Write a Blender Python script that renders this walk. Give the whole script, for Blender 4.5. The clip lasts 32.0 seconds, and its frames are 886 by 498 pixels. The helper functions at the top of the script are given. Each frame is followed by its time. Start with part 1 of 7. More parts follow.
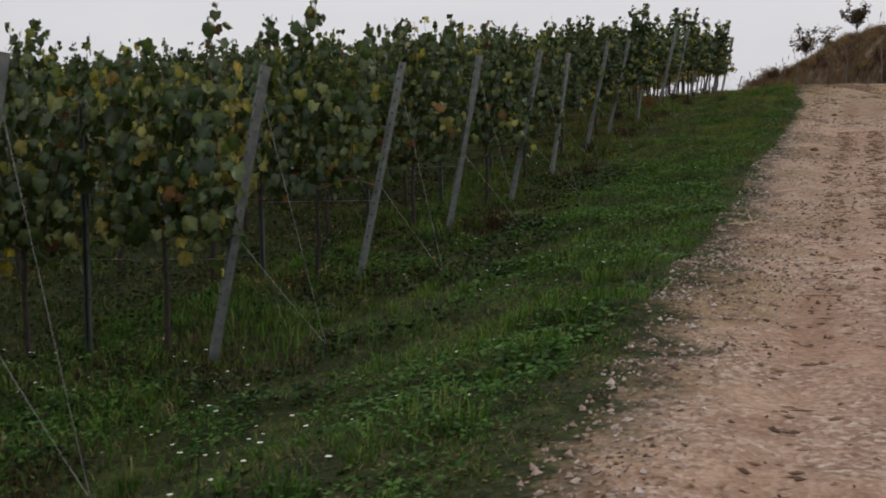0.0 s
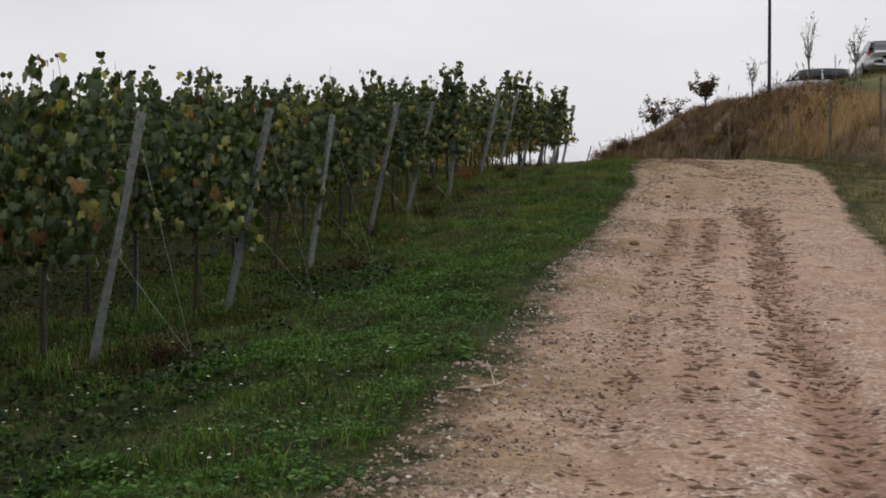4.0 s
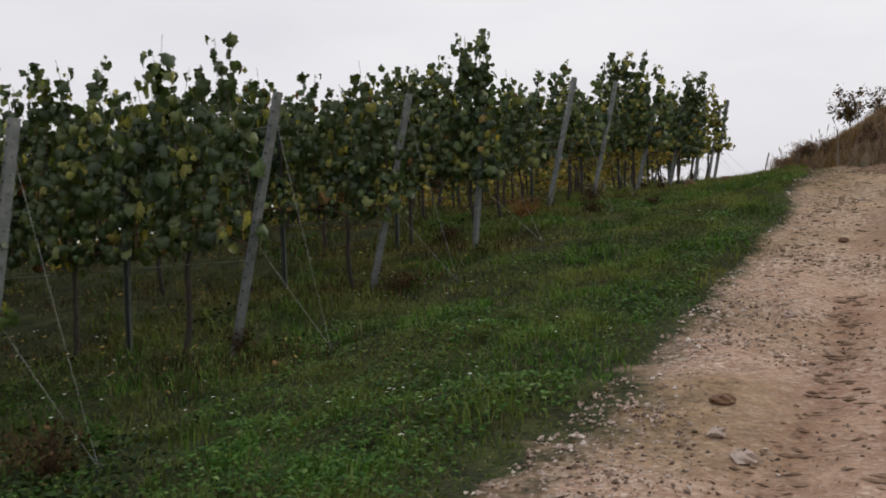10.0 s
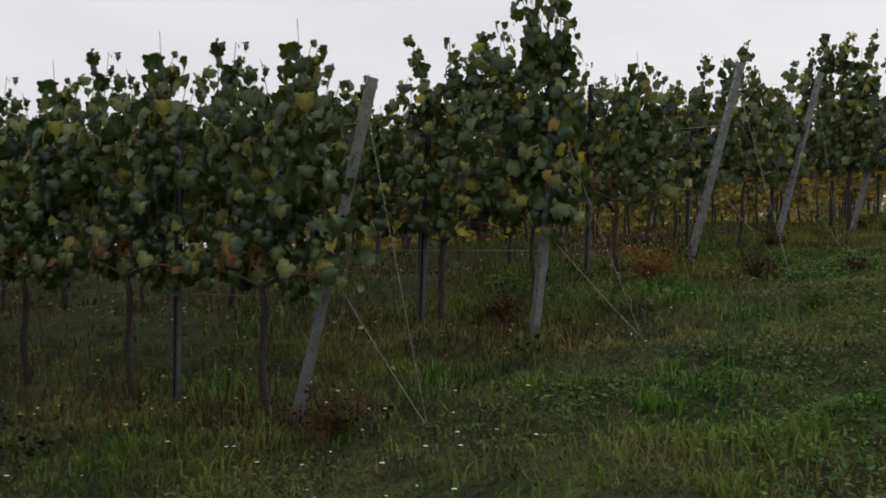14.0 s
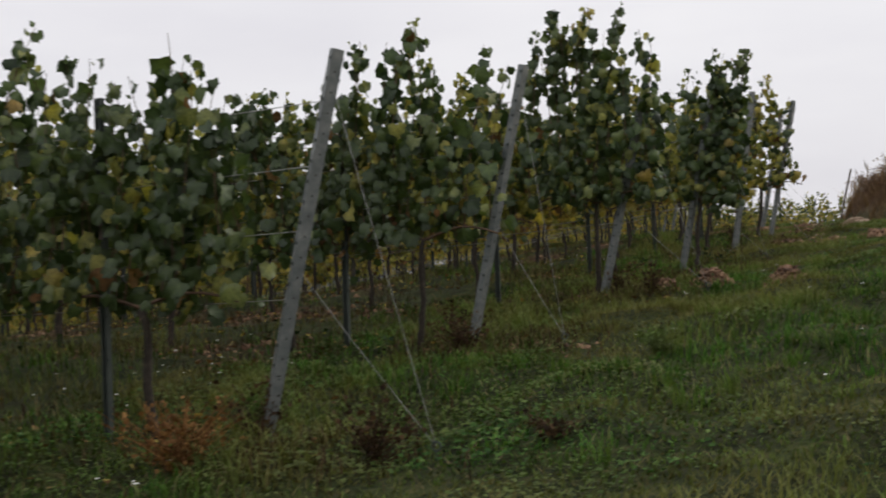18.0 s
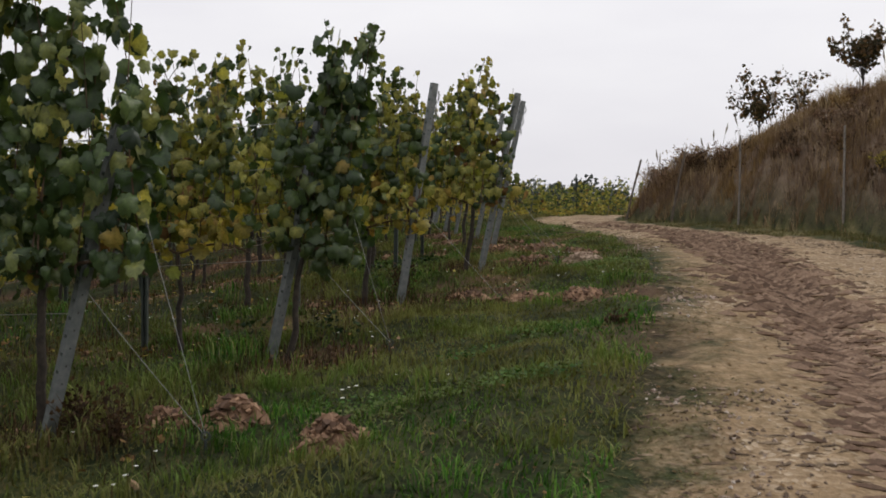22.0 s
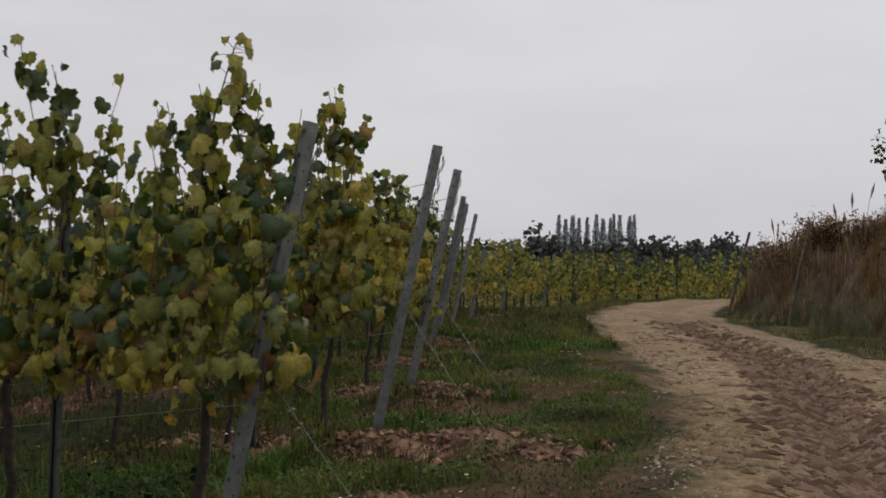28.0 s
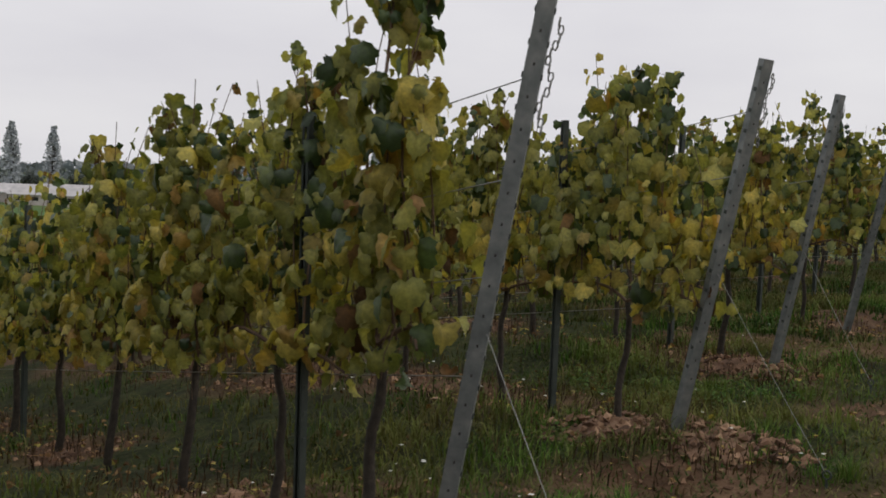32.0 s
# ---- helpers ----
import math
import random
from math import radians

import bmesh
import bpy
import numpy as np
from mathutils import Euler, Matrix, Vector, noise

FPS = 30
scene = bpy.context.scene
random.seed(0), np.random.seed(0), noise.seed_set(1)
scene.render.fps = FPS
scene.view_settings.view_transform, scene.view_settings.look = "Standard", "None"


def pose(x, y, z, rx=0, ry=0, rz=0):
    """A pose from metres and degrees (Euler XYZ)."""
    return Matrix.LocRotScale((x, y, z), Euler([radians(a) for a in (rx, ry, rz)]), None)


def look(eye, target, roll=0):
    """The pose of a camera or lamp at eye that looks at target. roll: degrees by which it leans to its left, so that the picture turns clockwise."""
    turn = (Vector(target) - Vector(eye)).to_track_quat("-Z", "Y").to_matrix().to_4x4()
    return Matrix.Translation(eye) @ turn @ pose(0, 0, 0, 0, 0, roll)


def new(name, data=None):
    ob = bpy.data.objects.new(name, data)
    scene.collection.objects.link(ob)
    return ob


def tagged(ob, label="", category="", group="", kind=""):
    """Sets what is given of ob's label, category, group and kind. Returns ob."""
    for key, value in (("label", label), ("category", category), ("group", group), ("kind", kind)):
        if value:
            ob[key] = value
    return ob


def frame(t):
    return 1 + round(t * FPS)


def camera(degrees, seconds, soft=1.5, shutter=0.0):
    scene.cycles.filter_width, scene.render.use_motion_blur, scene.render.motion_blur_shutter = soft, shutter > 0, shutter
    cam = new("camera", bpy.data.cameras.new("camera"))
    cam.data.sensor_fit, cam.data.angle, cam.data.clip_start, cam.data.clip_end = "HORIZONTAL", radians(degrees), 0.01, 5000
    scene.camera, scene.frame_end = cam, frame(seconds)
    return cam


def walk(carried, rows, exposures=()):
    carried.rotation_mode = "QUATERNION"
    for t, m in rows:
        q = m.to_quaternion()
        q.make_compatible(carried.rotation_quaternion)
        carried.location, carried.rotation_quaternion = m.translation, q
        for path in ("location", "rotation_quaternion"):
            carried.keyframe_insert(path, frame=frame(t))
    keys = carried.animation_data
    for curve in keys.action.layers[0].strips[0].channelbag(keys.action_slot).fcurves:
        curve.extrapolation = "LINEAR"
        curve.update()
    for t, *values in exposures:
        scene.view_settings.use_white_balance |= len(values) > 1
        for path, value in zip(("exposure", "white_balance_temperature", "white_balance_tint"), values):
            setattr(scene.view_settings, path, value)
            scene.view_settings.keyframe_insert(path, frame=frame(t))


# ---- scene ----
# the camera and its walk
cam = camera(45.2, 32.0, soft=1.75, shutter=0.22)
PATH = [
    (0, (2.754, -1.731, 0.931), (2.541, 0.254, 0.809), -0.9),
    (0.5, (2.895, -1.331, 1.023), (2.762, 0.662, 0.924), -0.3),
    (1, (2.991, -0.894, 1.034), (2.885, 1.102, 0.961), -0.2),
    (1.5, (3.137, -0.48, 1.049), (3.12, 1.519, 1.007), -0.2),
    (2, (3.342, 0.153, 1.065), (3.422, 2.152, 1.037), 0.2),
    (2.5, (3.516, 0.757, 1.107), (3.693, 2.749, 1.09), 0.1),
    (4.5, (4.455, 2.942, 1.44), (4.443, 4.942, 1.437), 0.1),
    (5, (4.683, 3.705, 1.477), (4.645, 5.704, 1.487), -0.4),
    (5.5, (4.966, 4.235, 1.576), (4.785, 6.227, 1.59), -0.3),
    (6, (5.244, 4.899, 1.626), (4.959, 6.878, 1.649), -0.4),
    (6.5, (5.521, 5.544, 1.692), (5.121, 7.503, 1.713), -0.5),
    (7, (5.715, 6.254, 1.731), (5.241, 8.197, 1.745), -0.8),
    (7.5, (6.097, 6.775, 1.728), (5.579, 8.707, 1.751), -1.7),
    (8, (5.981, 7.584, 1.87), (5.436, 9.509, 1.868), -0.6),
    (8.5, (6.1, 8.33, 1.913), (5.542, 10.25, 1.92), -0.1),
    (9, (6.194, 9.013, 2.002), (5.672, 10.944, 2.016), -0.8),
    (9.5, (6.36, 9.735, 2.053), (5.96, 11.695, 2.08), -1.3),
    (10, (6.448, 10.496, 2.127), (6.112, 12.468, 2.158), -1.8),
    (10.5, (6.502, 11.112, 2.179), (6.25, 13.096, 2.212), -1.6),
    (11, (6.492, 11.792, 2.264), (6.273, 13.779, 2.304), -0.9),
    (11.5, (6.435, 12.566, 2.399), (6.263, 14.558, 2.45), -0.8),
    (12, (6.489, 13.226, 2.551), (6.327, 15.219, 2.602), -0.6),
    (12.5, (6.607, 13.867, 2.642), (6.319, 15.845, 2.702), -0.5),
    (13, (6.965, 14.421, 2.542), (6.327, 16.315, 2.615), 0.2),
    (13.5, (6.893, 15.131, 2.776), (6.174, 16.998, 2.8), 1.4),
    (14, (7.003, 15.777, 2.855), (6.251, 17.63, 2.882), 1.4),
    (14.5, (7.079, 16.471, 2.849), (6.368, 18.339, 2.913), -0.5),
    (16.5, (7.313, 19.243, 3.204), (6.568, 21.098, 3.255), -0.7),
    (17, (7.353, 19.820, 3.336), (6.634, 21.685, 3.404), -0.4),
    (17.5, (7.416, 20.371, 3.526), (6.760, 22.260, 3.585), -2.3),
    (18, (7.504, 20.874, 3.653), (7.051, 22.822, 3.694), -2.2),
    (18.5, (7.748, 21.384, 3.760), (7.484, 23.366, 3.787), -1.7),
    (19, (7.907, 22.033, 3.908), (7.827, 24.032, 3.922), -1.5),
    (19.5, (8.17, 22.567, 4.012), (8.189, 24.567, 4.001), -1.4),
    (20, (8.364, 23.145, 4.142), (8.356, 25.145, 4.107), -0.5),
    (20.5, (8.612, 23.655, 4.255), (8.557, 25.653, 4.21), -0.2),
    (21, (8.875, 24.207, 4.316), (8.784, 26.204, 4.256), 0.3),
    (21.5, (9.098, 24.721, 4.415), (8.994, 26.718, 4.356), 0.3),
    (22, (9.25, 25.286, 4.535), (9.09, 27.279, 4.482), 0.4),
    (22.5, (9.366, 25.944, 4.652), (9.171, 27.934, 4.621), 0.5),
    (23, (9.536, 26.61, 4.713), (9.293, 28.595, 4.692), 0.3),
    (23.5, (9.643, 27.216, 4.789), (9.343, 29.193, 4.774), 0.1),
    (24, (9.771, 27.816, 4.85), (9.465, 29.792, 4.839), -0.1),
    (24.5, (9.86, 28.493, 4.913), (9.575, 30.473, 4.902), 0.0),
    (25, (10.031, 28.999, 4.939), (9.797, 30.985, 4.939), -0.5),
    (25.5, (10.181, 29.763, 5.061), (9.948, 31.749, 5.045), 0.2),
    (27.5, (10.698, 32.258, 5.287), (10.306, 34.218, 5.334), 1.0),
    (28, (10.795, 32.981, 5.331), (10.376, 34.936, 5.374), 1.3),
    (28.5, (10.907, 33.605, 5.375), (10.465, 35.555, 5.413), 1.4),
    (29, (10.996, 34.217, 5.414), (10.327, 36.101, 5.432), 1.4),
    (29.5, (11.16, 34.794, 5.46), (10.227, 36.563, 5.419), 2.8),
    (30, (11.23, 35.365, 5.482), (10.165, 37.056, 5.418), 3.0),
    (30.5, (11.288, 35.898, 5.527), (10.109, 37.511, 5.443), 2.8),
    (31, (11.305, 36.42, 5.542), (10.028, 37.954, 5.421), 2.9),
    (31.5, (11.286, 36.936, 5.568), (9.994, 38.458, 5.445), 2.3),
    (32, (11.292, 37.444, 5.603), (9.979, 38.947, 5.47), 2.4),
]
walk(cam, [(t, look(eye, target, roll)) for t, eye, target, roll in PATH],
     exposures=[(0, -0.10), (1, 0.08), (5, 0.06), (9, 0.12), (14, 0.10), (17, 0.06), (19, 0.25), (20, 0.26), (22, 0.22), (23, 0.28), (24, 0.12), (25, 0.06), (25.5, 0.22), (27, -0.06), (28, -0.18), (29.3, 0.0), (30, 0.09), (31, 0.0), (32, 0.04)])

# ---------------------------------------------------------------- light
world = bpy.data.worlds.new("overcast_sky")
scene.world = world
world.use_nodes = True
wn, wl = world.node_tree.nodes, world.node_tree.links
wn.clear()
SUN_EL, SUN_AZ = radians(32), radians(60)
sky = wn.new("ShaderNodeTexSky")
sky.sky_type = "NISHITA"
sky.sun_disc = False
sky.sun_elevation, sky.sun_rotation = SUN_EL, SUN_AZ
sky.air_density, sky.dust_density, sky.ozone_density = 1.0, 3.0, 1.0
b_clear = wn.new("ShaderNodeBackground")
b_clear.inputs[1].default_value = 0.05
wl.new(sky.outputs[0], b_clear.inputs[0])
tc = wn.new("ShaderNodeTexCoord")
mp = wn.new("ShaderNodeMapping")
mp.inputs["Scale"].default_value = (1.0, 1.0, 3.5)
wl.new(tc.outputs["Generated"], mp.inputs[0])
cn = wn.new("ShaderNodeTexNoise")
cn.inputs["Scale"].default_value, cn.inputs["Detail"].default_value = 2.2, 5.0
wl.new(mp.outputs[0], cn.inputs["Vector"])
cr = wn.new("ShaderNodeValToRGB")
cr.color_ramp.elements[0].position, cr.color_ramp.elements[0].color = 0.33, (0.735, 0.722, 0.765, 1)
cr.color_ramp.elements[1].position, cr.color_ramp.elements[1].color = 0.68, (0.85, 0.838, 0.86, 1)
wl.new(cn.outputs[0], cr.inputs[0])
b_cloud = wn.new("ShaderNodeBackground")
wl.new(cr.outputs[0], b_cloud.inputs[0])
up_axis = wn.new("ShaderNodeSeparateXYZ")
wl.new(tc.outputs["Generated"], up_axis.inputs[0])
overhead = wn.new("ShaderNodeMapRange")   # overcast: brighter overhead than at the horizon
overhead.inputs[1].default_value, overhead.inputs[2].default_value, overhead.inputs[3].default_value, overhead.inputs[4].default_value = 0.0, 1.0, 0.93, 1.24
wl.new(up_axis.outputs[2], overhead.inputs[0])
wl.new(overhead.outputs[0], b_cloud.inputs[1])
wmix = wn.new("ShaderNodeMixShader")
wmix.inputs[0].default_value = 0.93
wl.new(b_clear.outputs[0], wmix.inputs[1])
wl.new(b_cloud.outputs[0], wmix.inputs[2])
wout = wn.new("ShaderNodeOutputWorld")
wl.new(wmix.outputs[0], wout.inputs[0])

sun_data = bpy.data.lights.new("sun", "SUN")
sun_data.energy, sun_data.angle, sun_data.color = 0.7, radians(25), (1.0, 0.95, 0.88)
sun = new("sun", sun_data)
sun.matrix_world = look((0, 0, 0), (-math.sin(SUN_AZ) * math.cos(SUN_EL), -math.cos(SUN_AZ) * math.cos(SUN_EL), -math.sin(SUN_EL)))
sun.location = (30, 30, 60)

# ---------------------------------------------------------------- materials
def mat_new(name):
    m = bpy.data.materials.new(name)
    m.use_nodes = True
    nt = m.node_tree
    nt.nodes.clear()
    out = nt.nodes.new("ShaderNodeOutputMaterial")
    bs = nt.nodes.new("ShaderNodeBsdfPrincipled")
    nt.links.new(bs.outputs[0], out.inputs[0])
    return m, nt, bs, out


def ramp(nt, fac, stops):
    r = nt.nodes.new("ShaderNodeValToRGB")
    e = r.color_ramp.elements
    while len(e) < len(stops):
        e.new(0.5)
    for el, (p, c) in zip(e, stops):
        el.position, el.color = p, (*c, 1)
    nt.links.new(fac, r.inputs[0])
    return r.outputs[0]


def noise_tex(nt, scale, detail=4.0, rough=0.55, coords="Object"):
    t = nt.nodes.new("ShaderNodeTexCoord")
    n = nt.nodes.new("ShaderNodeTexNoise")
    n.inputs["Scale"].default_value, n.inputs["Detail"].default_value, n.inputs["Roughness"].default_value = scale, detail, rough
    if coords == "World":
        g = nt.nodes.new("ShaderNodeNewGeometry")
        nt.links.new(g.outputs["Position"], n.inputs["Vector"])
    else:
        nt.links.new(t.outputs[coords], n.inputs["Vector"])
    return n.outputs[0]


def mix_col(nt, fac, a, b, mode="MIX"):
    x = nt.nodes.new("ShaderNodeMix")
    x.data_type, x.blend_type = "RGBA", mode
    for sock, v in ((x.inputs[0], fac), (x.inputs[6], a), (x.inputs[7], b)):
        if isinstance(v, (int, float)):
            sock.default_value = v
        elif isinstance(v, tuple):
            sock.default_value = (*v, 1)
        else:
            nt.links.new(v, sock)
    return x.outputs[2]


def math_node(nt, op, a, b=0.0, clamp=False):
    x = nt.nodes.new("ShaderNodeMath")
    x.operation, x.use_clamp = op, clamp
    for sock, v in zip(x.inputs, (a, b)):
        if isinstance(v, (int, float)):
            sock.default_value = v
        else:
            nt.links.new(v, sock)
    return x.outputs[0]


def bump(nt, bs, height, strength=0.3, dist=0.02):
    b = nt.nodes.new("ShaderNodeBump")
    b.inputs["Strength"].default_value, b.inputs["Distance"].default_value = strength, dist
    nt.links.new(height, b.inputs["Height"])
    nt.links.new(b.outputs[0], bs.inputs["Normal"])


def attr(nt, name):
    a = nt.nodes.new("ShaderNodeAttribute")
    a.attribute_name = name
    return a.outputs["Fac"]


def plain(name, stops, scale=8.0, rough=0.6, metal=0.0, bump_s=0.2, bump_scale=40.0, coords="Object"):
    m, nt, bs, _ = mat_new(name)
    n = noise_tex(nt, scale, coords=coords)
    c = ramp(nt, n, stops)
    oi = nt.nodes.new("ShaderNodeObjectInfo")
    v = math_node(nt, "MULTIPLY_ADD", oi.outputs["Random"], 0.25)
    v.node.inputs[2].default_value = 0.88
    c = mix_col(nt, 1.0, c, v, "MULTIPLY")
    nt.links.new(c, bs.inputs["Base Color"])
    bs.inputs["Roughness"].default_value, bs.inputs["Metallic"].default_value = rough, metal
    if bump_s:
        bump(nt, bs, noise_tex(nt, bump_scale, coords=coords), bump_s, 0.01)
    return m


def foliage_mat(name, stops, patch=None, translucent=0.3, rough=0.5, spec=0.3, patch_scale=1.2, second=None, upslope=None):
    """Leaf or blade: colour by island, patches at a larger scale, light through the blade."""
    m, nt, bs, out = mat_new(name)
    g = nt.nodes.new("ShaderNodeNewGeometry")
    c = ramp(nt, g.outputs["Random Per Island"], stops)
    if patch:
        share = ramp(nt, noise_tex(nt, patch_scale, 4.0, coords="World"), [(0.40, (0, 0, 0)), (0.62, (1, 1, 1))])
        if upslope:   # the sward grows olive and worn towards the top of the slope
            sy = nt.nodes.new("ShaderNodeSeparateXYZ")
            nt.links.new(g.outputs["Position"], sy.inputs[0])
            mr = nt.nodes.new("ShaderNodeMapRange")
            for k, val in enumerate(upslope):
                mr.inputs[k + 1].default_value = val
            nt.links.new(sy.outputs[1], mr.inputs[0])
            share = math_node(nt, "MULTIPLY", share, mr.outputs[0])
        c = mix_col(nt, share, c, patch, "MIX")
    if second:
        c = mix_col(nt, ramp(nt, noise_tex(nt, patch_scale * 2.7, 3.0, coords="World"), [(0.46, (0, 0, 0)), (0.66, (0.85, 0.85, 0.85))]), c, second, "MULTIPLY")
    c = mix_col(nt, 1.0, c, ramp(nt, attr(nt, "rim"), [(0.0, (1.0, 1.0, 1.0)), (0.12, (0.72, 0.76, 0.74)), (0.5, (1.0, 1.0, 0.95)), (1.0, (1.42, 1.34, 1.15))]), "MULTIPLY")
    fine = noise_tex(nt, 60.0, 2.0, coords="World")
    c = mix_col(nt, 1.0, c, ramp(nt, fine, [(0.3, (0.72, 0.72, 0.72)), (0.7, (1.15, 1.15, 1.15))]), "MULTIPLY")
    nt.links.new(c, bs.inputs["Base Color"])
    bs.inputs["Roughness"].default_value = rough
    bs.inputs["Specular IOR Level"].default_value = spec
    if translucent:
        tr = nt.nodes.new("ShaderNodeBsdfTranslucent")
        warm = mix_col(nt, 1.0, c, (1.25, 1.2, 0.6), "MULTIPLY")
        nt.links.new(warm, tr.inputs[0])
        ms = nt.nodes.new("ShaderNodeMixShader")
        ms.inputs[0].default_value = translucent
        nt.links.new(bs.outputs[0], ms.inputs[1])
        nt.links.new(tr.outputs[0], ms.inputs[2])
        nt.links.new(ms.outputs[0], out.inputs[0])
    return m


def ground_mat():
    m, nt, bs, _ = mat_new("earth_and_turf")
    road, soil, dry, lawn = (attr(nt, k) for k in ("road", "soil", "dry", "lawn"))
    big, mid, fine = noise_tex(nt, 0.55, 5, coords="World"), noise_tex(nt, 4.0, 6, coords="World"), noise_tex(nt, 38.0, 4, coords="World")
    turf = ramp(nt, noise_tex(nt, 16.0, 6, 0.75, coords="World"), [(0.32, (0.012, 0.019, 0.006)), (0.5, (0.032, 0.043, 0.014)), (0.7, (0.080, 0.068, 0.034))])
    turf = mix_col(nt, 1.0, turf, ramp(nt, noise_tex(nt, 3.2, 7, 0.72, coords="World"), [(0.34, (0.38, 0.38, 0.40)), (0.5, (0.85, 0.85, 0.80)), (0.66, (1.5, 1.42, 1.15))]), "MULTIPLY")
    drycol = ramp(nt, mid, [(0.3, (0.11, 0.080, 0.056)), (0.55, (0.21, 0.155, 0.108)), (0.75, (0.30, 0.232, 0.162))])
    lawncol = ramp(nt, mid, [(0.3, (0.10, 0.13, 0.04)), (0.7, (0.21, 0.19, 0.075))])
    soilcol = ramp(nt, mid, [(0.3, (0.055, 0.031, 0.018)), (0.55, (0.115, 0.066, 0.039)), (0.75, (0.20, 0.125, 0.077))])
    # gravel track: pinkish crushed stone over sandy loam, damp darker patches
    vo = nt.nodes.new("ShaderNodeTexVoronoi")
    gp = nt.nodes.new("ShaderNodeNewGeometry")
    vo.inputs["Scale"].default_value = 34.0
    nt.links.new(gp.outputs["Position"], vo.inputs["Vector"])
    sep = nt.nodes.new("ShaderNodeSeparateColor")
    nt.links.new(vo.outputs["Color"], sep.inputs[0])
    stone = ramp(nt, sep.outputs[0], [(0.0, (0.19, 0.115, 0.085)), (0.45, (0.35, 0.245, 0.185)), (0.8, (0.46, 0.355, 0.285)), (1.0, (0.62, 0.54, 0.47))])
    sand = ramp(nt, mid, [(0.28, (0.26, 0.155, 0.105)), (0.5, (0.43, 0.285, 0.20)), (0.72, (0.54, 0.39, 0.285))])
    tan = ramp(nt, mid, [(0.28, (0.17, 0.11, 0.060)), (0.5, (0.31, 0.215, 0.122)), (0.72, (0.43, 0.32, 0.195))])
    sx = nt.nodes.new("ShaderNodeSeparateXYZ")
    nt.links.new(gp.outputs["Position"], sx.inputs[0])
    up = nt.nodes.new("ShaderNodeMapRange")
    up.inputs[1].default_value, up.inputs[2].default_value = 17.0, 30.0
    nt.links.new(sx.outputs[1], up.inputs[0])
    sand = mix_col(nt, up.outputs[0], sand, tan)
    stone = mix_col(nt, up.outputs[0], stone, ramp(nt, sep.outputs[0], [(0.0, (0.15, 0.098, 0.056)), (0.45, (0.29, 0.21, 0.128)), (0.8, (0.41, 0.315, 0.205)), (1.0, (0.58, 0.49, 0.37))]))
    gf = ramp(nt, noise_tex(nt, 1.3, 5, 0.65, coords="World"), [(0.40, (0.85, 0.85, 0.85)), (0.62, (0.2, 0.2, 0.2))])
    roadcol = mix_col(nt, gf, sand, stone)
    roadcol = mix_col(nt, 1.0, roadcol, ramp(nt, fine, [(0.3, (0.70, 0.68, 0.66)), (0.65, (1.1, 1.1, 1.1))]), "MULTIPLY")
    scuff = ramp(nt, noise_tex(nt, 11.0, 5, 0.75, coords="World"), [(0.34, (0.80, 0.78, 0.75)), (0.5, (1, 1, 1)), (0.68, (1.1, 1.1, 1.09))])
    roadcol = mix_col(nt, 0.8, roadcol, scuff, "MULTIPLY")
    wet = ramp(nt, fine, [(0.3, (0.135, 0.070, 0.045)), (0.6, (0.25, 0.140, 0.093)), (0.8, (0.33, 0.22, 0.16))])
    wet = mix_col(nt, up.outputs[0], wet, ramp(nt, fine, [(0.3, (0.12, 0.080, 0.048)), (0.6, (0.215, 0.152, 0.094)), (0.8, (0.33, 0.245, 0.16))]))
    roadcol = mix_col(nt, math_node(nt, "MULTIPLY", math_node(nt, "MULTIPLY", attr(nt, "damp"), ramp(nt, noise_tex(nt, 19.0, 6, 0.75, coords="World"), [(0.34, (0.25, 0.25, 0.25)), (0.56, (1, 1, 1))])), 0.85), roadcol, wet)
    litter = ramp(nt, noise_tex(nt, 9.0, 6, 0.7, coords="World"), [(0.34, (0.085, 0.060, 0.028)), (0.5, (0.20, 0.138, 0.070)), (0.68, (0.37, 0.27, 0.16))])
    roadcol = mix_col(nt, math_node(nt, "MULTIPLY", attr(nt, "margin"), 0.8), roadcol, litter)
    c = mix_col(nt, soil, turf, soilcol)
    c = mix_col(nt, dry, c, drycol)
    c = mix_col(nt, lawn, c, lawncol)
    c = mix_col(nt, attr(nt, "verge"), c, ramp(nt, noise_tex(nt, 7.0, 6, 0.7, coords="World"), [(0.34, (0.085, 0.080, 0.030)), (0.5, (0.17, 0.145, 0.062)), (0.68, (0.31, 0.235, 0.125))]))
    edge = math_node(nt, "ADD", road, math_node(nt, "MULTIPLY", math_node(nt, "SUBTRACT", noise_tex(nt, 2.6, 6, 0.7, coords="World"), 0.5), 0.9))
    edge = math_node(nt, "ADD", edge, math_node(nt, "MULTIPLY", math_node(nt, "SUBTRACT", big, 0.5), 0.5))
    em = nt.nodes.new("ShaderNodeMapRange")
    em.inputs[1].default_value, em.inputs[2].default_value = 0.38, 0.62
    nt.links.new(edge, em.inputs[0])
    c = mix_col(nt, em.outputs[0], c, roadcol)
    far = ramp(nt, noise_tex(nt, 0.012, 3, coords="World"), [(0.42, (0.06, 0.115, 0.03)), (0.55, (0.10, 0.13, 0.045)), (0.62, (0.20, 0.16, 0.09))])
    c = mix_col(nt, attr(nt, "plain"), c, far)
    nt.links.new(c, bs.inputs["Base Color"])
    bs.inputs["Roughness"].default_value = 0.95
    bs.inputs["Specular IOR Level"].default_value = 0.15
    h = math_node(nt, "ADD", math_node(nt, "MULTIPLY", vo.outputs["Distance"], 0.6), fine)
